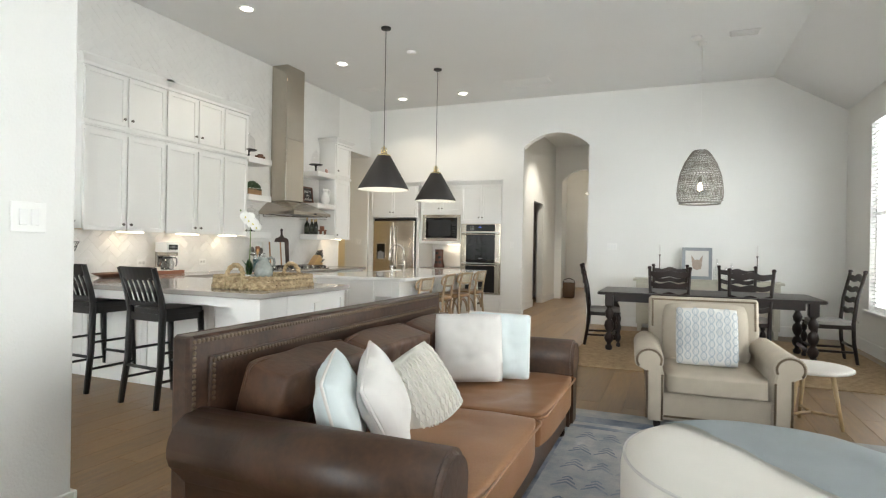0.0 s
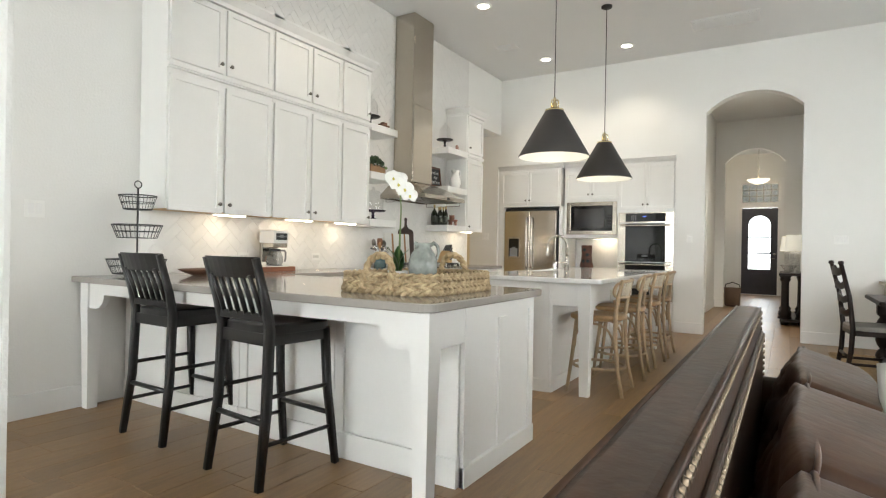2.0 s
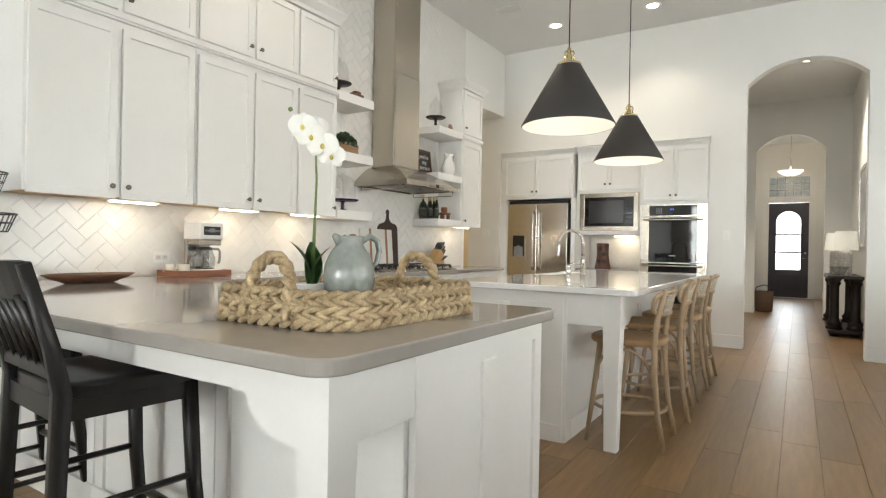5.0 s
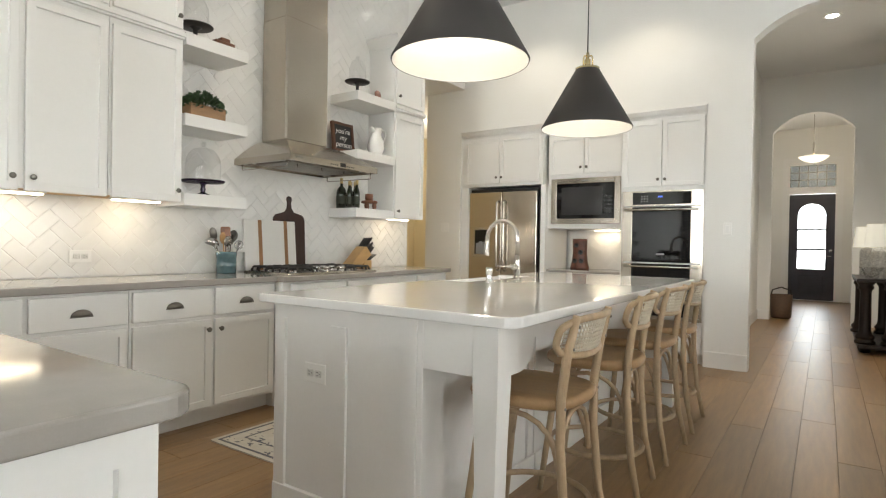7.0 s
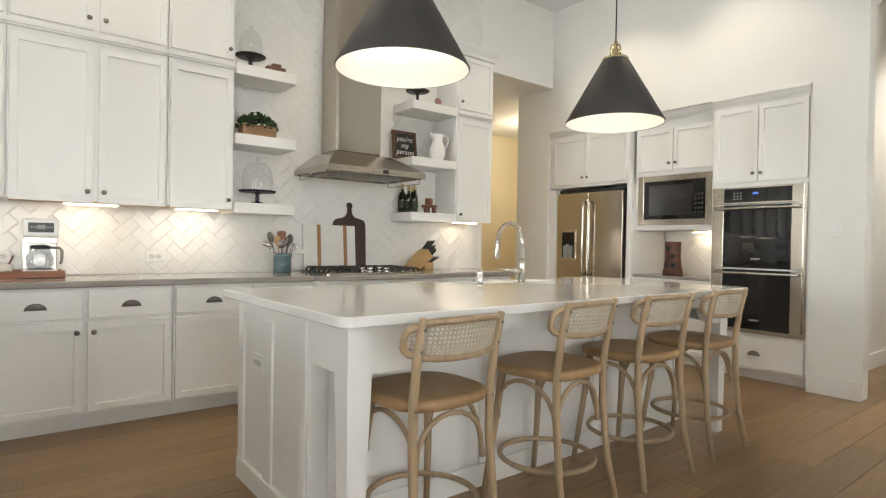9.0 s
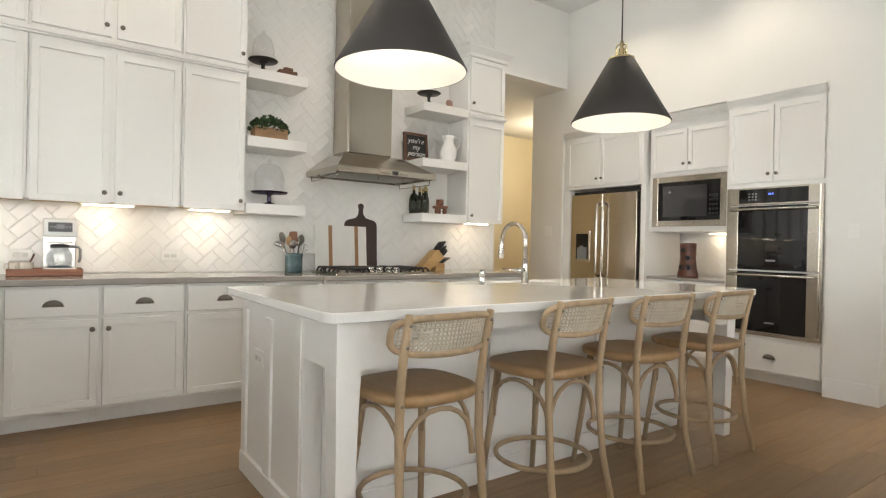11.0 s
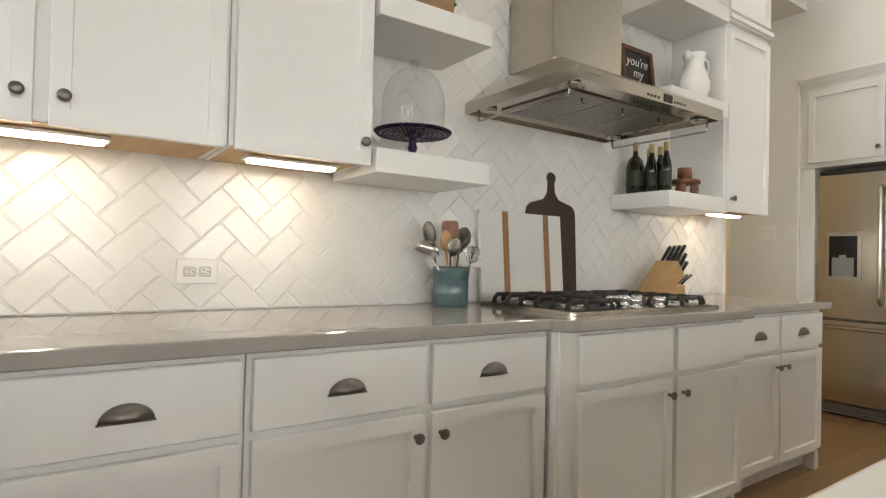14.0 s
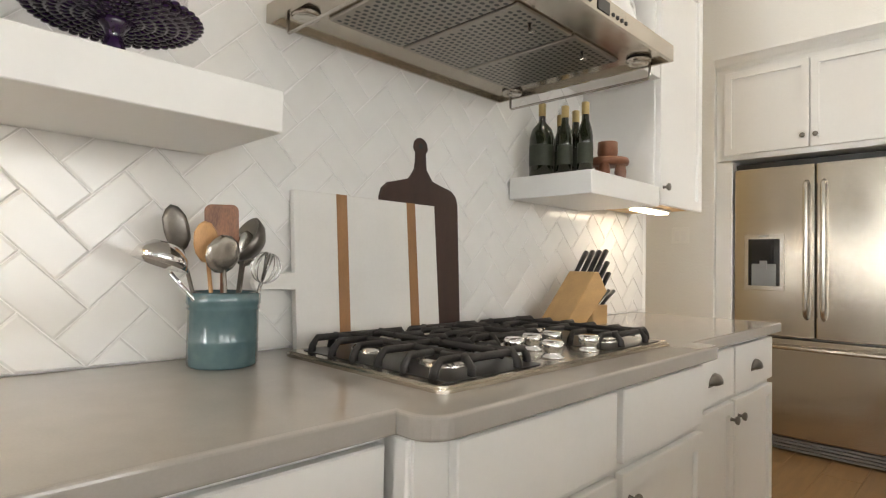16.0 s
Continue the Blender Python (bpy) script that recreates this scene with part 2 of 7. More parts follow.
def lathe(bm, profile, c=(0, 0, 0), n=28, sx=1.0, sy=1.0):
    """Turned shape: (radius, height) pairs from the bottom up; a zero radius closes."""
    prev, X, Y = None, Vector((sx, 0, 0)), Vector((0, sy, 0))
    for r, z in profile:
        o = Vector(c) + Vector((0, 0, z))
        loop = [bm.verts.new(o)] if r < 1e-5 else ring(bm, o, X, Y, r, n)
        if prev:
            if len(prev) == 1 and len(loop) > 1:
                for i in range(n):
                    bm.faces.new((prev[0], loop[(i + 1) % n], loop[i])).smooth = True
            elif len(loop) == 1 and len(prev) > 1:
                for i in range(n):
                    bm.faces.new((prev[i], prev[(i + 1) % n], loop[0])).smooth = True
            elif len(loop) > 1:
                skin(bm, prev, loop)
        prev = loop
    return bm


def turned(profile, c=(0, 0, 0), n=28, **k):
    return lathe(bmesh.new(), profile, c, n, **k)


def prism(bm, poly, axis, a, b):
    """Extrude a 2D outline along an axis from a to b."""
    def at(p, t):
        return {"x": (t, p[0], p[1]), "y": (p[0], t, p[1]), "z": (p[0], p[1], t)}[axis]
    A, C = [bm.verts.new(at(p, a)) for p in poly], [bm.verts.new(at(p, b)) for p in poly]
    n = len(poly)
    fs = [bm.faces.new(A), bm.faces.new(list(reversed(C)))]
    fs += [bm.faces.new((A[i], C[i], C[(i + 1) % n], A[(i + 1) % n])) for i in range(n)]
    bmesh.ops.recalc_face_normals(bm, faces=fs)
    return fs


def rounded(x0, x1, y0, y1, r, n=6):
    """A rectangle's outline with rounded corners; r may be four radii (x1y1, x0y1, x0y0, x1y0)."""
    rs = r if isinstance(r, (list, tuple)) else [r] * 4
    out = []
    for (cx, cy, s, t), rr, a0 in zip(((x1, y1, -1, -1), (x0, y1, 1, -1), (x0, y0, 1, 1), (x1, y0, -1, 1)), rs, (0, 90, 180, 270)):
        if rr <= 0:
            out.append((cx, cy))
            continue
        for i in range(n + 1):
            a = radians(a0 + 90 * i / n)
            out.append((cx + s * rr + rr * math.cos(a), cy + t * rr + rr * math.sin(a)))
    return out


def finish(name, bm, mat, smooth=False):
    bmesh.ops.recalc_face_normals(bm, faces=bm.faces)
    me = bpy.data.meshes.new(name)
    bm.to_mesh(me)
    bm.free()
    if smooth:
        for p in me.polygons:
            p.use_smooth = True
    me.materials.append(mat)
    return new(name, me)


def part(name, bm, mat, parent, label="", smooth=False):
    ob = finish(name, bm, mat, smooth)
    ob.parent = parent
    return tagged(ob, label)


def thing(name, loc, label, category, rz=0.0, group=""):
    ob = new(name)
    ob.empty_display_size = 0.1
    ob.matrix_world = pose(*loc, 0, 0, rz)
    return tagged(ob, label, category, group)


def setting(name, bm, mat, label=""):
    return tagged(finish(name, bm, mat), label, kind="structure")


def moved(bm, m):
    bmesh.ops.transform(bm, matrix=m, verts=bm.verts)
    return bm


def soft_box(sx, sy, sz, puff=0.25, cuts=7, wrinkle=0.0, seed=0, edge=0.5, crease=0.0):
    """A cushion: a box whose faces swell, with thin edges."""
    bm = bmesh.new()
    bmesh.ops.create_cube(bm, size=2)
    bmesh.ops.subdivide_edges(bm, edges=bm.edges[:], cuts=cuts, use_grid_fill=True)
    for v in bm.verts:
        x, y, z = v.co
        k = (1 - abs(x) ** 2.5) * (1 - abs(y) ** 2.5)
        zz = z * (edge + (1 - edge) * max(0, k) ** 0.45)
        f = 1 - puff * 0.25 * (abs(x * y)) ** 3
        w = noise.noise(Vector((x * 1.7 + seed, y * 1.7, z + seed))) * wrinkle
        if crease:
            fold = noise.noise(Vector((x * 2.6 + seed * 1.3, y * 1.5 - seed, z * 0.7)))
            fine = noise.noise(Vector((x * 7 - seed, y * 4 + seed, z)))
            w -= crease * (max(0, 1 - abs(fold) * 5) + 0.35 * max(0, 1 - abs(fine) * 4)) * (1 if z > 0 else -1) * max(0, k) ** 0.5
        v.co = (x * sx * f * (1 - 0.05 * puff * (1 - abs(y))), y * sy * f * (1 - 0.05 * puff * (1 - abs(x))), zz * sz + w)
    for f in bm.faces:
        f.smooth = True
    return bm

# ---- the building ----
ZC, XW, XR, YF, YB = 4.0, -5.478, 2.6, 10.0, -3.2


def floor_slab():
    return setting("floor", B((-8.2, 2.8, -3.4, 19.9, -0.12, -0.006)), SUBFLOOR, "wide-plank brown oak floor")


FLOOR = floor_slab()


def arch_wall(x0, x1, y0, y1, z1, openings):
    """A wall along x with rectangular or arched openings (xa, xb, spring, crown, bottom)."""
    bm = bmesh.new()
    x = x0
    for xa, xb, spring, crown, bottom in sorted(openings):
        if xa > x:
            solid(bm, x, xa, y0, y1, 0, z1)
        if bottom > 0:
            solid(bm, xa, xb, y0, y1, 0, bottom)
        n = 14 if crown > spring else 1
        low = []
        for i in range(n + 1):
            t = i / n
            low.append((xa + (xb - xa) * t, spring + (crown - spring) * (1 - abs(2 * t - 1) ** 2.3)))
        for (xa1, za), (xb1, zb) in zip(low, low[1:]):
            prism(bm, [(xa1, za), (xb1, zb), (xb1, z1), (xa1, z1)], "y", y0, y1)
        x = xb
    if x < x1:
        solid(bm, x, x1, y0, y1, 0, z1)
    return bm


setting("wall_far", arch_wall(-6.05, 2.75, YF, YF + 0.16, ZC + 0.1, [(-5.52, -2.685, 2.555, 2.555, 0), (-2.3, -1.145, 3.11, 3.35, 0)]), WALL, "off-white textured plaster wall with an arched opening")
# the niche that holds the appliances
setting("niche_walls", B((-5.62, -5.52, YF + 0.16, 10.85, 0, 2.66), (-2.685, -2.585, YF + 0.16, 10.85, 0, 2.66), (-5.62, -2.585, 10.75, 10.85, 0, 2.66), (-5.52, -2.685, YF + 0.16, 10.75, 2.555, 2.66)), WALL)


def wall_along_y(x0, x1, y0, y1, z1, openings):
    bm = bmesh.new()
    y = y0
    for ya, yb, za, zb in sorted(openings):
        if ya > y:
            solid(bm, x0, x1, y, ya, 0, z1)
        if za > 0:
            solid(bm, x0, x1, ya, yb, 0, za)
        solid(bm, x0, x1, ya, yb, zb, z1)
        y = yb
    if y < y1:
        solid(bm, x0, x1, y, y1, 0, z1)
    return bm


setting("wall_kitchen", wall_along_y(XW - 0.14, XW, -3.2, YF, ZC + 0.1, [(8.88, YF, 0, 3.08)]), WALL, "off-white plaster wall behind the kitchen cabinets")
setting("wall_window", wall_along_y(XR, XR + 0.18, -3.2, YF, 3.6, [(a, b, 0.56, 3.05) for a, b in WINDOWS_R]), WALL, "off-white plaster wall with tall windows")
setting("wall_stub", B((-2.38, -2.24, -3.2, 1.75, 0, ZC + 0.1), bevel=0.012, seg=2), WALL, "white textured wall end with a light switch")
setting("wall_behind", arch_wall(-5.62, 2.78, YB - 0.16, YB, ZC + 0.1, [(a, b, 2.85, 2.85, 0.55) for a, b in WINDOWS_B]), WALL)
bm = B((-8.2, 1.62, -3.4, 10.02, ZC, ZC + 0.12))
prism(bm, [(1.62, ZC), (2.78, 3.3), (2.78, 3.44), (1.62, ZC + 0.14)], "y", -3.4, 10.02)
setting("ceiling", bm, CEIL, "white ceiling that slopes down to the window wall")
# hall and foyer behind the arch
setting("wall_hall_left", wall_along_y(-2.78, -2.64, 10.16, 14.7, 4.1, [(12.3, 13.3, 0, 2.35)]), WALL)
setting("wall_hall_right", B((-0.98, -0.84, 10.16, 19.4, 0, 4.1)), WALL)
setting("wall_hall_arch", arch_wall(-2.64, -0.98, 14.7, 14.86, 4.1, [(-2.46, -1.37, 3.06, 3.34, 0)]), WALL)
setting("wall_foyer_left", B((-3.3, -3.16, 14.86, 19.4, 0, 4.1), (-3.3, -2.64, 14.7, 14.86, 0, 4.1)), WALL)
setting("wall_entry", arch_wall(-3.3, -0.84, 19.4, 19.56, 4.1, [(-2.47, -1.49, 3.17, 3.17, 0)]), WALL)
setting("wall_side_room", B((-5.4, -5.3, 10.9, 14.7, 0, 4.1), (-5.4, -2.78, 14.6, 14.7, 0, 4.1), (-5.4, -2.78, 10.86, 10.96, 0, 4.1)), WALL)
setting("ceiling_hall", B((-3.3, -0.84, 10.16, 19.56, 3.955, 4.1)), CEIL)
setting("ceiling_side_room", B((-5.4, -2.775, 10.86, 14.7, 2.75, 2.85)), CEIL)
# passage beside the kitchen
setting("wall_passage", B((-8.2, -8.06, 8.7, 12.6, 0, 4.1), (-8.06, -5.62, 8.74, 8.86, 0, 4.1), (-8.06, -5.64, 12.4, 12.55, 0, 4.1), (-5.76, -5.64, 10.16, 12.4, 0, 4.1)), WARMWALL, "warm beige wall of the side passage")
setting("ceiling_passage", B((-8.2, -5.62, 8.7, 12.6, 3.08, 3.2)), CEIL)


def baseboard(x0, x1, y0, y1):
    bm = bmesh.new()
    solid(bm, x0, x1, y0, y1, -0.004, 0.155, bevel=0.004)
    return setting("baseboard", bm, TRIM)


baseboard(-2.68, -2.3, YF - 0.016, YF)
baseboard(-1.145, XR, YF - 0.016, YF)
baseboard(XW, XW + 0.016, -3.2, 3.5)
baseboard(XR - 0.016, XR, -3.2, YF - 0.016)
baseboard(-2.24, -2.224, -3.2, 1.752)
baseboard(-2.38, -2.224, 1.752, 1.768)
baseboard(-2.64, -2.624, 10.16, 12.3)
baseboard(-2.64, -2.624, 13.3, 14.7)
baseboard(-0.996, -0.98, 10.16, 19.4)
baseboard(-2.64, -2.46, 14.684, 14.7)
baseboard(-1.36, -0.996, 14.684, 14.7)
baseboard(-3.16, -2.6, 19.384, 19.4)
baseboard(-1.36, -0.996, 19.384, 19.4)
baseboard(-6.0, -5.52, YF - 0.016, YF)


# outdoors
setting("ground", B((-60, 60, -60, 80, -0.5, -0.3)), material("lawn", (0.07, 0.10, 0.04), 0.9, vary=0.3, scale=0.6, bump=0.4), "ground outside the house")


def window_unit(name, along, c0, c1, z0, z1, depth_pos, inward):
    """A window with frame, two panes, sill and a lowered slatted blind."""
    def bx(a0, a1, d0, d1, za, zb):
        d0, d1 = depth_pos + inward * d0, depth_pos + inward * d1
        d0, d1 = min(d0, d1), max(d0, d1)
        return (d0, d1, a0, a1, za, zb) if along == "y" else (a0, a1, d0, d1, za, zb)
    w = thing(name, (0, 0, 0), "tall white window with a lowered slatted blind", "window")
    tagged(w, kind="structure")
    part("window_frame", B(bx(c0, c0 + 0.05, -0.13, -0.06, z0, z1), bx(c1 - 0.05, c1, -0.13, -0.06, z0, z1), bx(c0 + 0.05, c1 - 0.05, -0.13, -0.06, z0, z0 + 0.05), bx(c0 + 0.05, c1 - 0.05, -0.13, -0.06, z1 - 0.05, z1), bx(c0 + 0.05, c1 - 0.05, -0.125, -0.065, (z0 + z1) / 2 - 0.02, (z0 + z1) / 2 + 0.02)), TRIM, w)
    part("window_sill", B(bx(c0 - 0.06, c1 + 0.06, -0.05, 0.06, z0 - 0.035, z0 - 0.002), bevel=0.006), TRIM, w)
    bm = bmesh.new()
    z = z0 + 0.06
    while z < z1 - 0.08:
        solid(bm, *bx(c0 + 0.01, c1 - 0.01, -0.045, 0.0, z, z + 0.004))
        z += 0.048
    part("blind_slats", bm, TRIM, w, "white horizontal blind slats")
    part("blind_headrail", B(bx(c0 + 0.01, c1 - 0.01, -0.05, 0.004, z1 - 0.07, z1 - 0.005)), TRIM, w)
    for za, zb in ((z0 + 0.05, (z0 + z1) / 2 - 0.02), ((z0 + z1) / 2 + 0.02, z1 - 0.05)):
        p = part("pane", B(bx(c0 + 0.05, c1 - 0.05, -0.1, -0.094, za, zb)), GLASS, w)
        p.visible_shadow = False
    return w


# windows 2 to 5 are out of view, built to carry the added daylight
for i, (a, b) in enumerate(WINDOWS_R):
    window_unit("window_%d" % (i + 1), "y", a, b, 0.56, 3.05, XR, -1)
    setting("backdrop", B((XR + 0.9, XR + 0.92, a - 0.6, b + 0.6, -0.2, 4.0)), OUTSIDE)
for i, (a, b) in enumerate(WINDOWS_B):
    window_unit("window_%d" % (i + 4), "x", a, b, 0.55, 2.85, YB, 1)
    setting("backdrop", B((a - 0.6, b + 0.6, YB - 0.92, YB - 0.9, -0.2, 4.0)), OUTSIDE)
setting("backdrop", B((-4.0, 0.2, 21.2, 21.22, -0.2, 4.5)), OUTSIDE)


def ceiling_can(x, y, z):
    c = thing("recessed_light", (x, y, z), "lit recessed ceiling light with a white trim ring", "ceiling light", group="recessed ceiling lights")
    bm = bmesh.new()
    lathe(bm, [(0.062, -0.002), (0.085, -0.012), (0.098, -0.008), (0.1, 0.0)], n=32)
    part("trim_ring", bm, WHITEPLASTIC, c)
    part("lens", turned([(0, -0.004), (0.063, -0.004)], n=32), CANGLOW, c, "glowing warm-white lens")


for x, y in CANS:
    ceiling_can(x, y, ZC)
# added can, out of view, that goes with the hall spot
ceiling_can(-1.7, 12.2, 3.955)


def vent(x, y, sx, sy, slats, label):
    v = thing("ceiling_vent", (x, y, ZC), label, "air vent")
    f = 0.018
    part("frame", B((-sx, sx, -sy, -sy + f, -0.012, 0), (-sx, sx, sy - f, sy, -0.012, 0), (-sx, -sx + f, -sy + f, sy - f, -0.012, 0), (sx - f, sx, -sy + f, sy - f, -0.012, 0)), TRIM, v)
    part("backing", B((-sx + f, sx - f, -sy + f, sy - f, -0.003, 0)), GREYPLASTIC, v)
    for i in range(slats):
        yy = -sy + f + (i + 0.5) * (2 * sy - 2 * f) / slats
        part("slat", B((-sx + f, sx - f, yy - 0.006, yy + 0.004, -0.011, -0.004)), TRIM, v)


vent(1.01, 7.87, 0.17, 0.1, 7, "white louvred ceiling air vent")
vent(-4.72, 8.58, 0.16, 0.09, 6, "white louvred ceiling air vent")
vent(-2.0, 9.03, 0.38, 0.19, 12, "large white return air grille in the ceiling")
for x, y in ((-3.19, 7.11), (0.465, 7.84)):
    s = thing("smoke_detector", (x, y, ZC), "round white ceiling smoke detector", "smoke detector")
    part("body", turned([(0.065, 0.0), (0.066, -0.02), (0.05, -0.034), (0, -0.036)]), WHITEPLASTIC, s)


def plate(name, m, w, h, toggles, label, kind="switch"):
    """A wall plate: local x to the right, z up, facing -y."""
    p = thing(name, (0, 0, 0), label, kind)
    p.matrix_world = m
    part("plate", B((-w / 2, w / 2, -0.006, 0, -h / 2, h / 2), bevel=0.0025), WHITEPLASTIC, p)
    for i in range(toggles):
        x = (i - (toggles - 1) / 2) * 0.046
        if kind == "switch":
            part("rocker", B((x - 0.017, x + 0.017, -0.0105, -0.006, -0.034, 0.034), bevel=0.002), TRIM, p)
        else:
            part("socket", B((x - 0.018, x + 0.018, -0.0095, -0.006, -0.016, 0.016), bevel=0.004), GREYWHITE, p)
            part("slot", B((x - 0.008, x + 0.002, -0.0102, -0.0094, 0.005, 0.007), (x - 0.008, x + 0.002, -0.0102, -0.0094, -0.007, -0.005), (x + 0.007, x + 0.011, -0.0102, -0.0094, -0.002, 0.002)), BLACKPLASTIC, p)


SWITCH = "white rocker light switch plate on the wall"
plate("light_switch", pose(-2.24, 1.55, 1.37, 0, 0, 90), 0.14, 0.128, 2, SWITCH)
plate("light_switch", pose(XW, 3.1, 1.355, 0, 0, 90), 0.12, 0.115, 2, SWITCH)
plate("light_switch", pose(-2.49, YF, 1.34, 0, 0, 0), 0.075, 0.115, 1, SWITCH)
plate("light_switch", pose(-0.73, YF, 1.34, 0, 0, 0), 0.16, 0.115, 3, SWITCH)
plate("light_switch", pose(-5.74, YF, 1.36, 0, 0, 0), 0.12, 0.115, 2, SWITCH)
OUT = "white electrical outlet plate on the tiled backsplash"
for y in (5.635, 4.73, 8.14):
    plate("wall_outlet", pose(-5.4625, y, 1.035, 0, 0, 90), 0.125, 0.078, 2, OUT, "outlet")
plate("wall_outlet", pose(-3.455, 5.687, 0.605, 0, 0, 0), 0.125, 0.08, 2, "white electrical outlet plate on the island end", "outlet")
plate("wall_outlet", pose(XR, 9.3, 0.35, 0, 0, -90), 0.075, 0.115, 1, "white electrical outlet plate low on the wall", "outlet")

# ---- kitchen: cabinets ----
def shaker(x0, x1, z0, z1, rail=0.057):
    """A framed door in one piece, front at y = -0.022, back at 0, with a recessed panel."""
    bm = bmesh.new()
    fs = solid(bm, x0, x1, -0.022, 0.0, z0, z1, bevel=0.002)
    bm.faces.ensure_lookup_table()
    front = max((f for f in bm.faces if abs(f.normal.y) > 0.9 and f.calc_center_median().y < -0.0215), key=lambda f: f.calc_area())
    bmesh.ops.inset_region(bm, faces=[front], thickness=rail)
    bmesh.ops.inset_region(bm, faces=[front], thickness=0.003)
    for v in front.verts:
        v.co.y += 0.012
    return bm


KNOB = [(0.0, 0.0), (0.0075, 0.0), (0.006, 0.004), (0.0055, 0.013), (0.012, 0.018), (0.0155, 0.023), (0.0145, 0.028), (0.008, 0.0305), (0, 0.031)]


def knob(x, z, parent):
    bm = bmesh.new()
    lathe(bm, KNOB, n=18)
    bmesh.ops.transform(bm, matrix=Matrix.Translation((x, -0.021, z)) @ Matrix.Rotation(radians(90), 4, "X"), verts=bm.verts)
    return part("knob", bm, PEWTER, parent, "round dark pewter knob")


def cup_pull(x, z, parent):
    bm = bmesh.new()
    n = 12
    rows = []
    for j in range(6):
        t = j / 5 * math.pi / 2
        rows.append([bm.verts.new((x + 0.053 * math.cos(math.pi * i / n) * (0.55 + 0.45 * math.cos(t)), -0.022 - 0.026 * math.sin(t) * (math.sin(math.pi * i / n) ** 0.5 if 0 < i < n else 0), z - 0.008 + (0.034 * math.cos(t) + 0.005) * math.sin(math.pi * i / n))) for i in range(n + 1)])
    for a, b in zip(rows, rows[1:]):
        for i in range(n):
            bm.faces.new((a[i], a[i + 1], b[i + 1], b[i])).smooth = True
    bmesh.ops.remove_doubles(bm, verts=bm.verts, dist=0.0005)
    solid(bm, x - 0.055, x + 0.055, -0.0255, -0.021, z - 0.011, z - 0.006, bevel=0.001)
    bmesh.ops.solidify(bm, geom=bm.faces[:], thickness=0.0015)
    return part("cup_pull", bm, PEWTER, parent, "half-round pewter cup pull")


def cabinet(name, loc, rz, w, d, z0, z1, fronts, label, under=None, toe=0.0, group="", body=None):
    """fronts: (x0, x1, z0, z1, kind, pull); kind 'door', 'drawer' or 'panel'; pull 'l', 'r' (knob side, low), 'L', 'R' (high), 'cup' or ''."""
    c = thing(name, loc, label, "cabinet", rz, group)
    bm = B((0, w, 0, d, z0 + toe, z1), bevel=0.001)
    if toe:
        solid(bm, 0.0, w, 0.075, d, z0, z0 + toe)
    part("body", body or bm, CAB, c)
    for x0, x1, a, b, kind, pull in fronts:
        if kind == "door":
            p = part("door", shaker(x0, x1, a, b), CAB, c)
        elif kind == "drawer":
            p = part("drawer_front", B((x0, x1, -0.022, 0, a, b), bevel=0.003), CAB, c)
        else:
            p = part("panel", shaker(x0, x1, a, b, 0.075), CAB, c)
        if pull == "cup":
            cup_pull((x0 + x1) / 2, (a + b) / 2 - 0.014, p)
        elif pull in ("l", "r", "L", "R"):
            knob(x0 + 0.03 if pull in "lL" else x1 - 0.03, a + 0.07 if pull in "lr" else b - 0.06, p)
    if under:
        part("bare_underside", B((0.018, w - 0.018, 0.02, d - 0.01, z0 - 0.002, z0 + 0.02)), RAWWOOD, c, "bare wooden underside")
    return c


def crown(w, d, z, parent, back=0.0, sides=True):
    """Stepped crown moulding along the top front of a cabinet and its ends."""
    o = 0.0
    prof = [(0.0, z), (-0.012, z), (-0.016, z + 0.03), (-0.034, z + 0.055), (-0.055, z + 0.085), (-0.055, z + 0.105), (0.02, z + 0.105), (0.02, z)]
    bm = bmesh.new()
    rows = []
    for y, zz in prof:
        e = -y if sides else 0
        e = max(e, -0.0)
        rows.append([bm.verts.new((-e, d, zz)), bm.verts.new((-e, y - 0.022 if y < 0 else y, zz)), bm.verts.new((w + e, y - 0.022 if y < 0 else y, zz)), bm.verts.new((w + e, d, zz))])
    for a, b in zip(rows, rows[1:]):
        for i in range(3):
            bm.faces.new((a[i], a[i + 1], b[i + 1], b[i]))
    return part("crown_moulding", bm, CAB, parent, "stepped white crown moulding")


XU, ZU0, ZU1, ZU2, ZU3 = -5.147, 1.4, 2.388, 2.49, 3.01
WHITECAB = "white painted shaker wall cabinet with dark round knobs"


def upper(y0, y1, edges, knobs):
    """edges: where each door begins and ends along the wall."""
    fr = []
    for (a, b), k in zip(edges, knobs):
        fr.append((a - y0, b - y0, ZU0 - 0.012, ZU1, "door", k))
        fr.append((a - y0, b - y0, ZU2, ZU3, "door", k))
    c = cabinet("wall_cabinet", (XU, y0, 0), 90, y1 - y0, -XW + XU - 0.004, ZU0, ZU3 + 0.03, fr, WHITECAB, under=True, group="wall cabinets")
    part("mid_moulding", B((-0.004, y1 - y0 + 0.004, -0.034, 0.0, ZU1 + 0.05, ZU1 + 0.078), (-0.002, y1 - y0 + 0.002, -0.024, 0.0, ZU1 + 0.036, ZU1 + 0.05), bevel=0.003), CAB, c)
    crown(y1 - y0, -XW + XU - 0.004, ZU3 + 0.01, c)
    return c


upper(3.785, 4.757, ((3.8, 4.25), (4.28, 4.742)), "rl")
upper(4.76, 5.641, ((4.773, 5.203), (5.233, 5.63)), "rl")
upper(5.644, 6.09, ((5.657, 6.079),), "r")
upper(8.222, 8.695, ((8.236, 8.682),), "l")


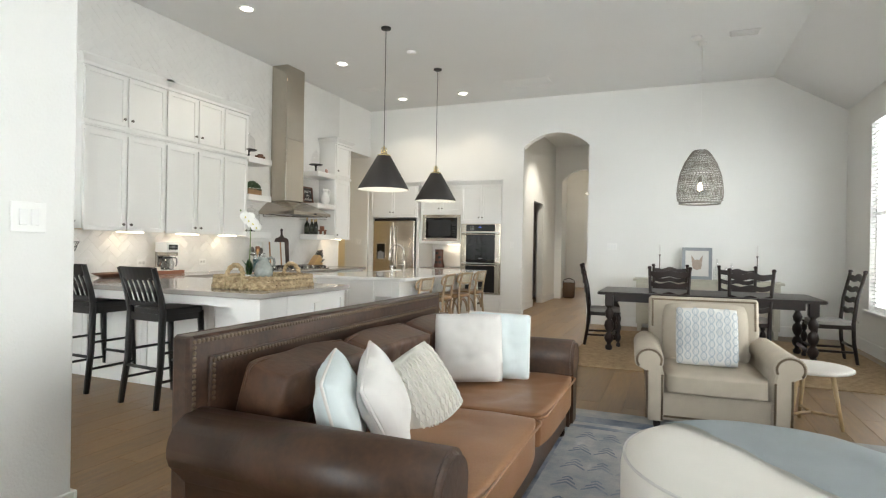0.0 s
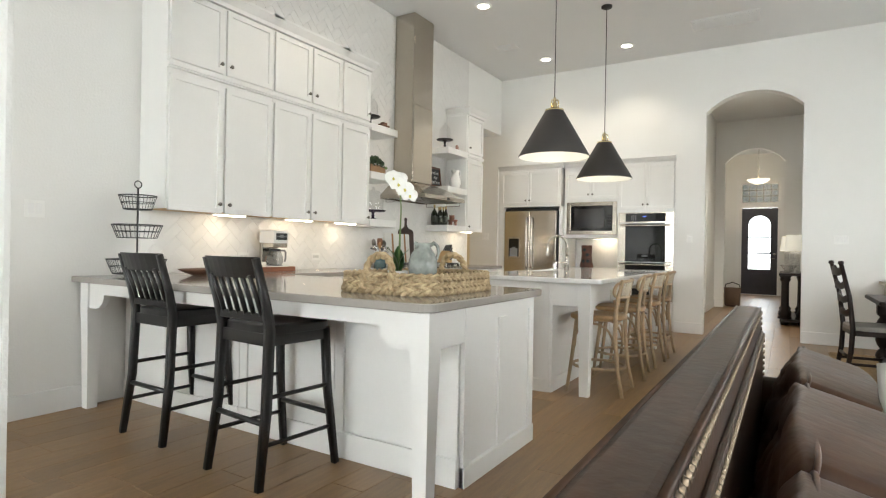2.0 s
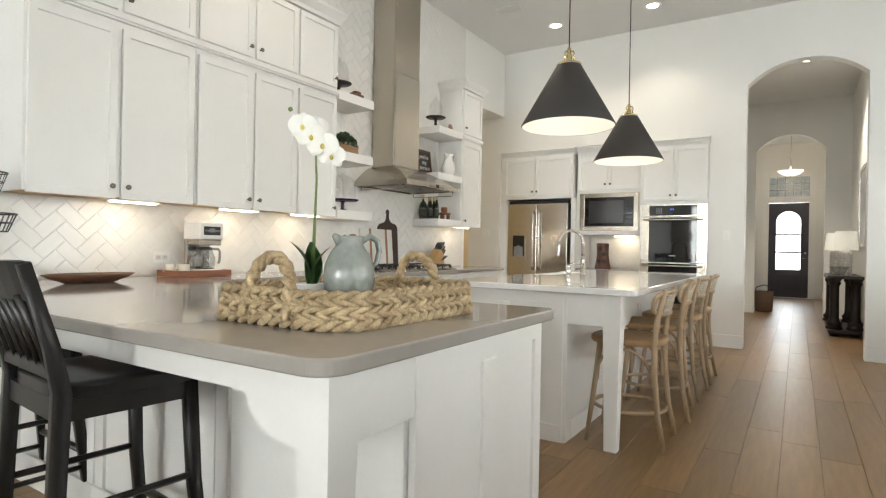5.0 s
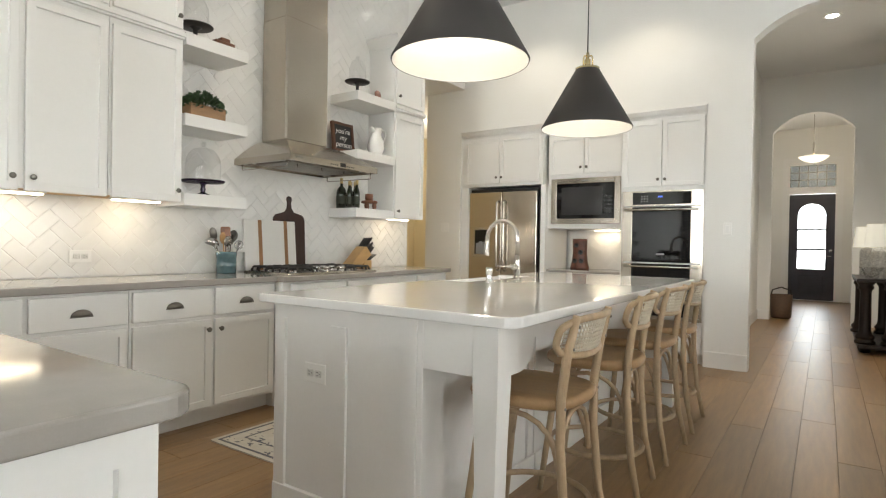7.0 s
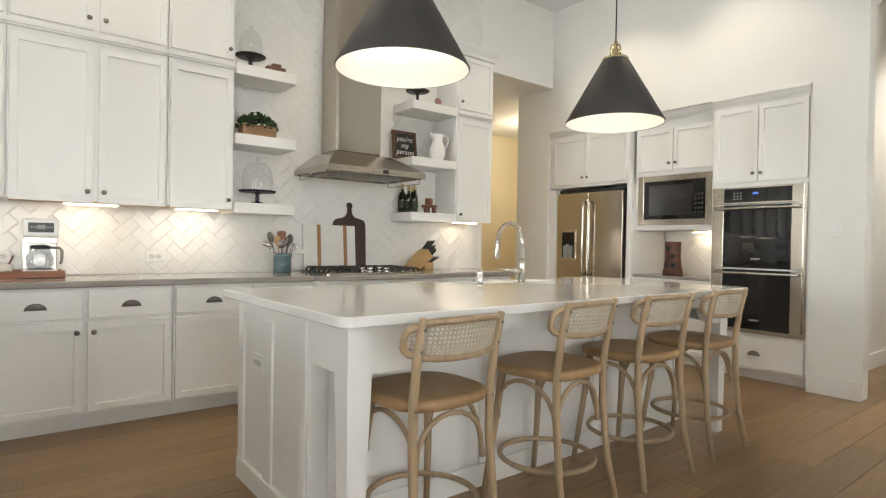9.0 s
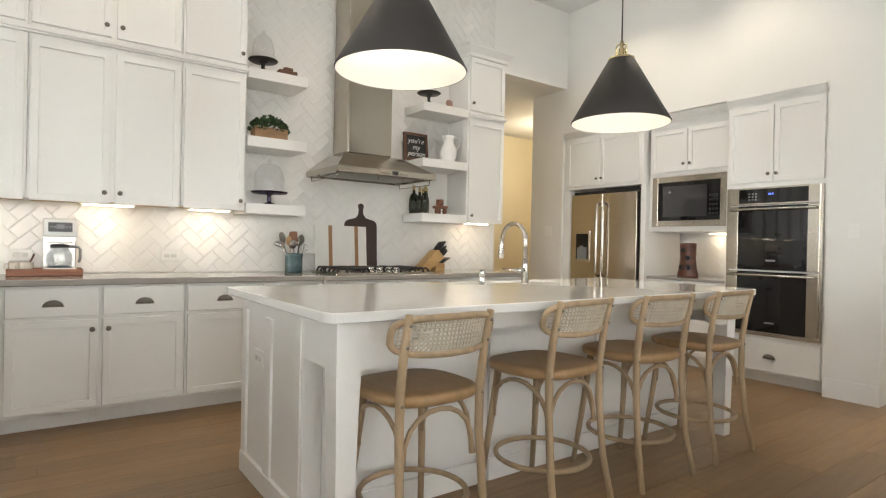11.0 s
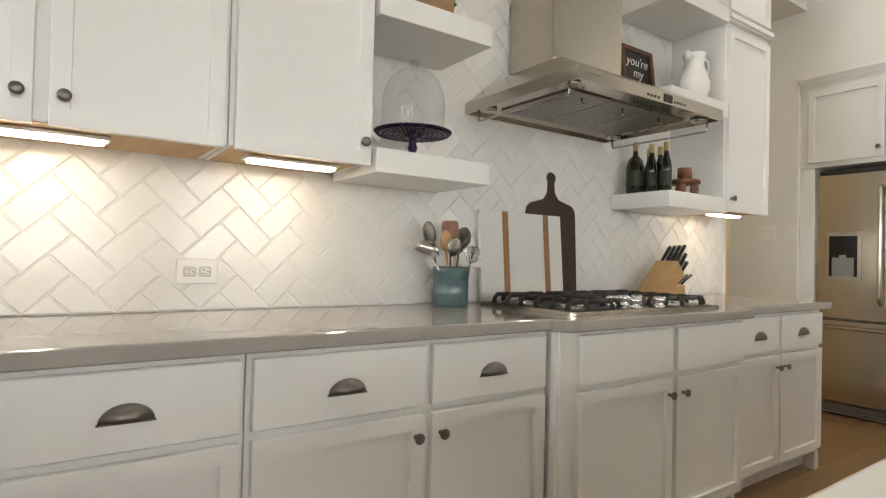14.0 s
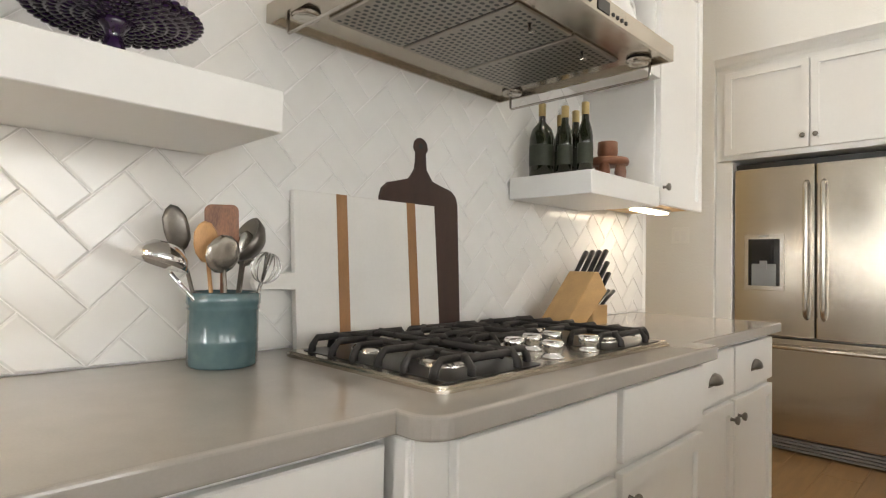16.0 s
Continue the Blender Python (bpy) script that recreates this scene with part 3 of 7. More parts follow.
def under_light(y0, y1, x=-5.265, z=1.3955):
    u = thing("under_cabinet_light", (x, y0, z), "slim lit under-cabinet strip light", "strip light", 0, "under-cabinet lights")
    part("housing", B((-0.036, 0.036, 0, y1 - y0, -0.01, 0.0), bevel=0.003), WHITEPLASTIC, u)
    part("diffuser", B((-0.03, 0.03, 0.012, y1 - y0 - 0.012, -0.019, -0.009), bevel=0.004), LED, u, "glowing warm diffuser")


for y0, y1 in STRIPS:
    under_light(y0, y1)

for y0, y1, zs in ((6.096, 6.565, (1.37, 1.882, 2.4)), (7.69, 8.215, (1.375, 1.887, 2.405))):
    for z in zs:
        s = thing("floating_shelf", (XW + 0.005, y0, z), "thick white floating shelf fixed to the tiled wall", "shelf", group="floating shelves")
        part("board", B((0.012, -5.12 - XW - 0.005, 0, y1 - y0, 0, 0.08), bevel=0.002), CAB, s)

# base cabinets along the wall
XB = -4.862
BASE = "white painted base cabinet with drawers over doors"


def base(y0, y1, fronts, xb=XB, cab_label=BASE, z_top=0.866):
    return cabinet("base_cabinet", (xb, y0, 0), 90, y1 - y0, xb - XW - 0.004, 0.0, z_top, fronts, cab_label, toe=0.1, group="base cabinets")


def unit(edges, pulls, cup="cup", top=0.852, split=0.67):
    """Drawers over doors; edges: where each pair begins and ends."""
    fr = []
    for (a, b), k in zip(edges, pulls):
        fr.append((a, b, split + 0.012, top, "drawer", cup))
        fr.append((a, b, 0.122, split - 0.01, "door", k))
    return fr


base(4.64, 5.627, unit(((0.033, 0.49), (0.516, 0.976)), "RL"))
base(5.63, 6.612, unit(((0.013, 0.492), (0.516, 0.966)), "RL"))
base(6.615, 7.78, unit(((0.075, 0.6), (0.63, 1.12)), "RL", ""), xb=-4.797, cab_label="white base cabinet under the cooktop, set forward")
base(7.783, 8.71, unit(((0.035, 0.43), (0.449, 0.915)), "RL"))
base(4.2, 4.637, [], xb=-4.9, cab_label="white corner base cabinet")
rc = thing("corner_post", (-4.835, 6.606, 0), "white square corner post beside the cooktop cabinet", "post")
part("post", B((0, 0.032, 0, 0.03, 0.0, 0.866), bevel=0.003), CAB, rc)
for y in (7.79, 8.66):
    ft = thing("cabinet_foot", (-4.9, y, 0), "small white bracket foot under the base cabinet", "foot", group="cabinet feet")
    part("foot", B((0, 0.045, 0, 0.045, 0.0, 0.099), bevel=0.003), CAB, ft)


def slab(name, outline, z0, z1, mat, label, category="countertop", r=0.006):
    t = thing(name, (0, 0, 0), label, category)
    bm = bmesh.new()
    fs = prism(bm, outline, "z", z0, z1)
    es = [e for e in bm.edges if abs(e.verts[0].co.z - e.verts[1].co.z) < 1e-6]
    bmesh.ops.bevel(bm, geom=es, offset=r, segments=3, profile=0.5, affect="EDGES")
    part("slab", bm, mat, t)
    return t


# L-shaped grey quartz top: peninsula, wall run and the bump-out under the cooktop
L = [(XW + 0.006, 3.325)]
L += rounded(-2.9, -2.55, 3.325, 4.6, 0.075)[-7:]
L += rounded(-2.9, -2.55, 3.325, 4.6, 0.06)[:7]
L += [(-4.822, 4.6), (-4.822, 6.6)]
L += rounded(-5.0, -4.745, 6.6, 7.62, 0.05)[-7:] + rounded(-5.0, -4.745, 6.6, 7.785, 0.03)[:7]
L += [(-4.822, 7.785), (-4.822, 8.76), (XW + 0.006, 8.76)]
slab("countertop", L, 0.868, ZK, QUARTZ, "grey quartz countertop on the peninsula and wall run")

# peninsula body
pen = thing("peninsula", (0, 0, 0), "white panelled breakfast peninsula with tapered posts and brackets", "peninsula")
part("body", B((XW + 0.005, -2.62, 3.72, 4.19, 0.0, 0.866), (-4.895, -2.62, 4.19, 4.545, 0.0, 0.866)), CAB, pen)
bm = shaker(0.0, 0.84, 0.0, 0.862, 0.085)
solid(bm, 0.375, 0.465, -0.022, 0, 0.08, 0.78, bevel=0.0015)
solid(bm, 0, 0.84, -0.03, 0.0, 0, 0.1, bevel=0.002)
p = part("end_panel", bm, CAB, pen)
p.matrix_local = pose(-2.62, 3.712, 0.0, 0, 0, 90)
for i in range(4):
    w = 0.78 if i < 3 else 0.49
    bm = shaker(0, w, 0.0, 0.862, 0.09)
    solid(bm, 0, w, -0.032, -0.02, 0, 0.14, bevel=0.002)
    p = part("front_panel", bm, CAB, pen)
    p.matrix_local = pose(-4.972 + i * 0.784 if i < 3 else -5.466, 3.718, 0)


def tapered_post(x, y, s=0.047, top=0.866):
    bm = bmesh.new()
    rows = []
    for z, k in ((0, 0.72), (0.45, 0.86), (0.69, 1), (top, 1)):
        rows.append([bm.verts.new((x + a * s * k, y + b * s * k, z)) for a, b in ((-1, -1), (1, -1), (1, 1), (-1, 1))])
    for a, b in zip(rows, rows[1:]):
        for i in range(4):
            bm.faces.new((a[i], a[(i + 1) % 4], b[(i + 1) % 4], b[i]))
    bm.faces.new(list(reversed(rows[0])))
    return bm


def bracket(axis, t0, t1, a0, a1, z1=0.858, drop=0.2, rail=0.075):
    """An apron piece with a curved lower corner, running from a0 (deep end) to a1."""
    s = 1 if a1 > a0 else -1
    pts = [(a0, z1), (a0, z1 - drop)]
    r = drop - rail
    for i in range(9):
        t = radians(90 * i / 8)
        pts.append((a0 + s * (0.07 + r * 1.15 * math.sin(t)), z1 - drop + r * (1 - math.cos(t))))
    pts += [(a1, z1 - rail), (a1, z1)]
    bm = bmesh.new()
    prism(bm, pts, "y" if axis == "x" else "x", t0, t1)
    return bm


for x, y in ((-2.63, 3.42), (-5.4, 3.42)):
    part("post", tapered_post(x, y), CAB, pen, "square tapered white post")
part("apron", bracket("x", 3.385, 3.425, -2.678, -3.99, z1=0.866, drop=0.172), CAB, pen)
part("apron", bracket("x", 3.385, 3.425, -5.352, -3.99, z1=0.866, drop=0.172), CAB, pen)
part("apron", B((-2.66, -2.6, 3.468, 3.711, 0.695, 0.866), bevel=0.002), CAB, pen)
# kitchen side of the peninsula
cabinet("base_cabinet", (-2.65, 4.549, 0), 180, 2.2, 0.004, 0.1, 0.866, unit([(0.55 * i + 0.012, 0.55 * i + 0.538) for i in range(4)], "RLRL"), BASE, group="base cabinets")

# island
ZA = ZI - 0.04
isl = thing("kitchen_island", (0, 0, 0), "white panelled kitchen island with tapered corner legs", "kitchen island")
part("body", B((-3.69, -2.93, 5.698, 8.38, 0.0, ZA), bevel=0.002), CAB, isl)
bm = shaker(0.0, 0.775, 0.0, ZA, 0.09)
solid(bm, 0.335, 0.425, -0.022, 0, 0.08, 0.81, bevel=0.0015)
solid(bm, 0, 0.775, -0.028, 0.0, 0, 0.1, bevel=0.002)
p = part("end_panel", bm, CAB, isl)
p.matrix_local = pose(-3.7, 5.697, 0)
part("corner_stile", B((-2.925, -2.9, 5.679, 5.76, 0.0, ZA), bevel=0.002), CAB, isl)
for i in range(3):
    bm = shaker(0, 0.87, 0.0, ZA, 0.085)
    solid(bm, 0, 0.87, -0.032, -0.02, 0, 0.11, bevel=0.002)
    p = part("side_panel", bm, CAB, isl)
    p.matrix_local = pose(-2.93, 5.765 + i * 0.88, 0, 0, 0, 90)
for i in range(3):
    p = part("door", shaker(0, 0.87, 0.11, ZA - 0.006), CAB, isl)
    p.matrix_local = pose(-3.69, 6.61 + i * 0.88, 0, 0, 0, -90)
for y in (5.725, 8.36):
    part("leg", tapered_post(-2.643, y, 0.048, ZA), CAB, isl, "square tapered white leg")
    part("apron", B((-2.9, -2.692, y - 0.046, y + 0.046, 0.703, ZA), bevel=0.002), CAB, isl)
part("apron", bracket("y", -2.648, -2.6, 5.774, 7.04, z1=ZA, drop=0.183), CAB, isl)
part("apron", bracket("y", -2.648, -2.6, 8.311, 7.04, z1=ZA, drop=0.183), CAB, isl)
# island top with the sink cut out
sx0, sx1, sy0, sy1 = -3.68, -3.47, 6.9, 7.72
edge = [(-3.715, 5.6)] + rounded(-3.0, -2.495, 5.6, 8.49, 0.055)[-7:] + rounded(-3.0, -2.495, 5.6, 8.49, 0.045)[:7]
edge += [(-3.715, 8.49), (-3.715, sy1), (sx1, sy1), (sx1, sy0), (-3.715, sy0)]
slab("island_countertop", edge, ZA + 0.002, ZI, WQUARTZ, "polished white quartz island top with an undermount sink")
sk = thing("farmhouse_sink", (sx0 - 0.035, sy0, 0), "white fireclay apron sink set into the island", "sink")
w, d = sx1 - sx0 + 0.035, sy1 - sy0
part("basin", B((0.0, w, 0.003, 0.03, 0.65, ZI - 0.006), (0.0, w, d - 0.03, d - 0.003, 0.65, ZI - 0.006), (0.0, 0.035, 0.03, d - 0.03, 0.65, ZI - 0.006), (w - 0.03, w, 0.03, d - 0.03, 0.65, ZI - 0.006), (0.035, w - 0.03, 0.03, d - 0.03, 0.65, 0.68), bevel=0.004), material("fireclay", (0.82, 0.81, 0.79), 0.12, vary=0.02), sk)
# tap and soap pump
tap = thing("kitchen_tap", (-3.35, 7.3, ZI), "brushed nickel gooseneck tap with a pull-down head", "tap")
part("base", turned([(0.0, 0), (0.028, 0), (0.028, 0.008), (0.023, 0.012), (0.021, 0.12), (0.017, 0.16), (0, 0.161)]), NICKEL, tap)
pts = [(0, 0, 0.15), (0, 0, 0.27)] + [(-0.11 + 0.11 * math.cos(a), 0, 0.27 + 0.11 * math.sin(a)) for a in (radians(20 * i) for i in range(1, 9))] + [(-0.222, 0, 0.27)]
part("spout", tube(bmesh.new(), pts, [0.016] * 3 + [0.0135] * 7 + [0.0135], 14), NICKEL, tap)
part("spray_head", tube(bmesh.new(), [(-0.221, 0, 0.285), (-0.222, 0, 0.24), (-0.228, 0, 0.165), (-0.23, 0, 0.155)], [0.0145, 0.016, 0.021, 0.02], 14), NICKEL, tap)
part("lever", tube(bmesh.new(), [(0, -0.01, 0.085), (0, -0.055, 0.085), (0, -0.06, 0.086), (-0.03, -0.085, 0.088), (-0.09, -0.11, 0.09)], [0.018, 0.018, 0.011, 0.006, 0.005], 12), NICKEL, tap)
so = thing("soap_pump", (-3.36, 6.96, ZI), "short chrome soap pump beside the tap", "soap pump")
part("body", turned([(0, 0), (0.023, 0), (0.023, 0.004), (0.019, 0.008), (0.019, 0.06), (0.021, 0.064), (0.021, 0.085), (0.017, 0.09), (0, 0.09)]), CHROME, so)


# ---- kitchen: hood, cooktop, appliances ----
hood = thing("range_hood", (XW + 0.012, 7.165, 0), "stainless steel chimney range hood with a curved canopy", "range hood")
hw, hd, hz = 0.462, 0.64, 1.724
bm = bmesh.new()
solid(bm, 0, 0.29, -0.215, 0.215, 1.93, ZC - 0.002, bevel=0.014, seg=3)
part("chimney", bm, HOODSTEEL, hood)
part("chimney_sleeve", B((0, 0.296, -0.221, 0.221, 1.93, 2.9), bevel=0.02, seg=4), HOODSTEEL, hood)
bm = bmesh.new()
rows, n = [], 10
for i in range(n + 1):
    t = i / n
    k = math.cos(t * math.pi / 2) ** 0.85 if t < 1 else 0
    hy, xf, z = 0.222 + (hw - 0.222) * (1 - t) ** 1.35, 0.3 + (hd - 0.3) * (1 - t) ** 1.35, hz + 0.045 + 0.165 * math.sin(t * math.pi / 2)
    rows.append([bm.verts.new(p) for p in ((0, -hy, z), (xf, -hy, z), (xf, hy, z), (0, hy, z))])
for a, b in zip(rows, rows[1:]):
    for i in range(3):
        bm.faces.new((a[i], a[i + 1], b[i + 1], b[i])).smooth = False
part("canopy", bm, HOODSTEEL, hood)
part("rim", B((0, hd, -hw, -hw + 0.01, hz, hz + 0.046), (0, hd, hw - 0.01, hw, hz, hz + 0.046), (hd - 0.01, hd, -hw + 0.01, hw - 0.01, hz, hz + 0.046), (0, 0.01, -hw + 0.01, hw - 0.01, hz, hz + 0.046), (0.01, hd - 0.01, -hw + 0.01, hw - 0.01, hz + 0.012, hz + 0.04)), HOODSTEEL, hood)
for i in range(3):
    y0 = -0.36 + i * 0.245
    bm = bmesh.new()
    solid(bm, 0.12, 0.52, y0, y0 + 0.235, hz + 0.004, hz + 0.012, bevel=0.003)
    f = part("filter", bm, MESH, hood, "perforated steel grease filter")
    bm = bmesh.new()
    for a in range(20):
        for b in range(11):
            cx, cy = 0.14 + a * 0.019, y0 + 0.02 + b * 0.0195 + (0.0095 if a % 2 else 0)
            vs = [bm.verts.new((cx + 0.0062 * math.cos(math.pi * k / 3), cy + 0.0075 * math.sin(math.pi * k / 3), hz + 0.0035)) for k in range(6)]
            bm.faces.new(vs)
    tagged(part("hole", bm, BLACKPLASTIC, f), kind="stuff")
    part("latch", tube(bmesh.new(), [(0.48, y0 + 0.1, hz + 0.004), (0.48, y0 + 0.1, hz - 0.018), (0.495, y0 + 0.1, hz - 0.02)], 0.004, 8), NICKEL, f)
for x, y in ((0.1, -0.41), (0.1, 0.41), (0.56, -0.41), (0.56, 0.41)):
    part("hood_lamp", turned([(0.0, 0.004), (0.02, 0.003), (0.028, -0.002), (0.034, 0.0), (0.036, 0.008)], (x, y, hz), 20), NICKEL, hood)
for s in (-1, 1):
    y = s * 0.44
    part("rail", tube(bmesh.new(), [(0.07, y, hz + 0.01), (0.07, y, hz - 0.035), (0.075, y, hz - 0.04), (0.575, y, hz - 0.04), (0.58, y, hz - 0.035), (0.58, y, hz + 0.01)], 0.004, 8), NICKEL, hood)
part("display", B((hd, hd + 0.002, 0.03, 0.085, hz + 0.008, hz + 0.038)), BLACKGLASS, hood)
for i in range(4):
    for y in (-0.07 + i * 0.022, 0.105 + i * 0.022):
        part("button", B((hd, hd + 0.003, y - 0.0045, y + 0.0045, hz + 0.012, hz + 0.021), bevel=0.001), BLACKPLASTIC, hood)
part("maker_mark", B((hd, hd + 0.001, -0.42, -0.35, hz + 0.026, hz + 0.031)), GREYPLASTIC, hood)

ct = thing("gas_cooktop", (-5.09, 7.185, ZK), "stainless gas cooktop with black cast-iron grates", "cooktop")
bm = bmesh.new()
prism(bm, rounded(-0.27, 0.255, -0.47, 0.47, 0.02), "z", 0.001, 0.014)
bmesh.ops.bevel(bm, geom=[e for e in bm.edges if min(v.co.z for v in e.verts) > 0.013], offset=0.006, segments=2, affect="EDGES")
part("pan", bm, STEEL, ct)
BURN = [(-0.13, -0.31), (0.1, -0.31), (-0.02, 0.0), (-0.13, 0.31), (0.12, 0.3)]
for x, y in BURN:
    b = part("burner", turned([(0.055, 0.0), (0.055, 0.012), (0.043, 0.018), (0.04, 0.018)], (x, y, 0.013), 24), NICKEL, ct)
    part("burner_cap", turned([(0.04, 0.017), (0.042, 0.024), (0.03, 0.029), (0, 0.029)], (x, y, 0.013), 24), IRON, b)


def grate(y0, y1, xa, xb, fingers, ends):
    """Cast-iron grate: arched fingers from the ends and sides over a square centre frame."""
    bm = bmesh.new()
    xm, ym, h = (xa + xb) / 2, (y0 + y1) / 2, 0.046

    def bar(x0, yy0, x1, yy1):
        d = Vector((x1 - x0, yy1 - yy0, 0))
        p = Vector((x0, yy0, 0))
        tube(bm, [p + Vector((0, 0, 0.014)), p + d * 0.03 + Vector((0, 0, 0.03)), p + d * 0.18 + Vector((0, 0, h)), p + d + Vector((0, 0, h))], [0.0095, 0.0085, 0.0075, 0.007], 6, rv=1.15)
    for i in range(fingers):
        x = xa + 0.03 + (xb - xa - 0.06) * i / (fingers - 1)
        reach = 0.105 if i % 2 else 0.075
        if -1 in ends:
            bar(x, y0, x, y0 + reach)
        if 1 in ends:
            bar(x, y1, x, y1 - reach)
    for s in (-1, 1):
        tube(bm, [(xa + 0.02, ym + s * 0.045, 0.038), (xa + 0.05, ym + s * 0.045, h), (xb - 0.05, ym + s * 0.045, h), (xb - 0.02, ym + s * 0.045, 0.038)], 0.0075, 6, rv=1.1)
    for x in (xa + 0.02, xm, xb - 0.02):
        tube(bm, [(x, y0 + 0.07, h - 0.002), (x, y1 - 0.07, h - 0.002)], 0.0075, 6, rv=1.1)
    for x in (xa, xb):
        e = -1 if x == xb else 1
        for y in (ym - 0.07, ym + 0.07):
            bar(x, y, x + e * 0.08, y)
    return bm


for y0, y1, xa, xb, ends in ((-0.435, -0.15, -0.235, 0.225, (-1, 1)), (-0.145, 0.145, -0.235, 0.05, (-1, 1)), (0.15, 0.435, -0.235, 0.225, (-1, 1))):
    bm = bmesh.new()
    prism(bm, rounded(xa - 0.012, xb + 0.012, y0 - 0.004, y1 + 0.004, 0.02), "z", 0.0135, 0.0155)
    part("burner_well", bm, material("black_enamel", (0.02, 0.018, 0.017), 0.3, vary=0.15), ct, "black enamel burner well")
    part("grate", grate(y0, y1, xa, xb, 6, ends), IRON, ct, "black cast-iron grate")
for x, y in ((0.115, -0.09), (0.1, 0.0), (0.1, 0.09), (0.2, -0.06), (0.2, 0.1)):
    k = part("control_knob", turned([(0.0, 0.014), (0.027, 0.014), (0.027, 0.018), (0.019, 0.022), (0.019, 0.03), (0.025, 0.037), (0.025, 0.05), (0.02, 0.054), (0, 0.054)], (x, y, 0), 24), CHROME, ct, "polished chrome control knob")

# ---- appliance wall ----
YN = 10.03
fr = thing("refrigerator", (-4.945, YN + 0.03, 0), "stainless french-door refrigerator with a water dispenser", "refrigerator")
part("case", B((-0.455, 0.455, 0.055, 0.66, 0.012, 1.785)), GREYPLASTIC, fr)
# black strip stands in for the shade in the gap above the doors
part("top_gap_shade", B((-0.46, 0.46, 0.03, 0.06, 1.79, 1.83)), BLACKPLASTIC, fr)
dl = part("door", B((-0.458, -0.003, -0.02, 0.05, 0.715, 1.79), bevel=0.008, seg=2), STEEL, fr)
dr = part("door", B((0.003, 0.458, -0.02, 0.05, 0.715, 1.79), bevel=0.008, seg=2), STEEL, fr)
fz = part("freezer_drawer", B((-0.458, 0.458, -0.02, 0.05, 0.1, 0.705), bevel=0.008, seg=2), STEEL, fr)
part("kick_grille", B(*[(-0.44, 0.44, 0.0, 0.05, 0.015 + 0.02 * i, 0.027 + 0.02 * i) for i in range(4)]), GREYPLASTIC, fr)
for x, d in ((-0.045, dl), (0.045, dr)):
    part("handle", tube(bmesh.new(), [(x, -0.02, 0.84), (x, -0.06, 0.86), (x, -0.068, 0.9), (x, -0.068, 1.62), (x, -0.06, 1.66), (x, -0.02, 1.68)], 0.013, 12), NICKEL, d, "long bar handle")
part("handle", tube(bmesh.new(), [(-0.4, -0.02, 0.655), (-0.385, -0.065, 0.655), (0.385, -0.065, 0.655), (0.4, -0.02, 0.655)], 0.013, 12), NICKEL, fz, "long bar handle")
part("dispenser", B((-0.395, -0.165, -0.026, -0.02, 1.0, 1.36), bevel=0.002), NICKEL, dl, "recessed water and ice dispenser")
part("recess", B((-0.37, -0.19, -0.028, -0.0255, 1.03, 1.33)), BLACKGLASS, dl)
part("cradle", B((-0.35, -0.21, -0.031, -0.028, 1.03, 1.17), (-0.3, -0.26, -0.045, -0.028, 1.14, 1.19), bevel=0.001), GREYPLASTIC, dl)
part("maker_mark", B((-0.31, -0.25, -0.027, -0.0255, 1.345, 1.352)), GREYPLASTIC, dl)

cabinet("fridge_cabinet", (-5.515, YN, 0), 0, 1.1, 0.64, 1.855, 2.47, [(0.055, 0.54, 1.89, 2.44, "door", "r"), (0.548, 1.06, 1.89, 2.44, "door", "l")], "white cabinet above the refrigerator")
t = thing("tall_panel", (-4.435, YN, 0), "tall white end panel beside the refrigerator", "panel")
part("board", B((0, 0.06, 0, 0.66, 0, 1.852), bevel=0.002), CAB, t)
t = thing("tall_panel", (-5.515, YN, 0), "tall white end panel beside the refrigerator", "panel")
part("board", B((0, 0.1, 0, 0.66, 0, 1.852), bevel=0.002), CAB, t)
YM = YN + 0.07
cabinet("microwave_cabinet", (-4.375, YM, 0), 0, 0.86, 0.58, 1.35, 2.47, [(0.02, 0.425, 1.96, 2.39, "door", "r"), (0.433, 0.845, 1.96, 2.39, "door", "l")], "white cabinet that holds the built-in microwave")
mw = thing("microwave", (-3.93, YM, 1.4), "built-in stainless microwave with a black glass door", "microwave")
part("trim_frame", B((-0.395, -0.33, -0.03, -0.001, 0, 0.51), (0.33, 0.395, -0.03, -0.001, 0, 0.51), (-0.33, 0.33, -0.03, -0.001, 0, 0.06), (-0.33, 0.33, -0.03, -0.001, 0.45, 0.51), bevel=0.003), STEEL, mw)
part("door_glass", B((-0.33, 0.33, -0.026, -0.001, 0.06, 0.45)), BLACKGLASS, mw)
part("window", B((-0.27, 0.2, -0.0275, -0.026, 0.1, 0.41)), material("dark_window", (0.03, 0.03, 0.033), 0.08, coat=1.0), mw)
part("maker_mark", B((-0.04, 0.04, -0.0315, -0.03, 0.475, 0.485)), GREYPLASTIC, mw)
for r in range(5):
    for q in range(3):
        part("key", B((0.222 + q * 0.033, 0.242 + q * 0.033, -0.0272, -0.026, 0.11 + r * 0.045, 0.13 + r * 0.045)), BLACKPLASTIC, mw)
u = thing("under_cabinet_light", (-4.0, 10.6, 1.35), "slim lit strip light under the microwave cabinet", "strip light", 0, "under-cabinet lights")
part("housing", B((0, 0.3, 0, 0.06, -0.008, 0)), WHITEPLASTIC, u)
part("diffuser", B((0.01, 0.29, 0.005, 0.055, -0.014, -0.007)), LED, u, "glowing warm diffuser")
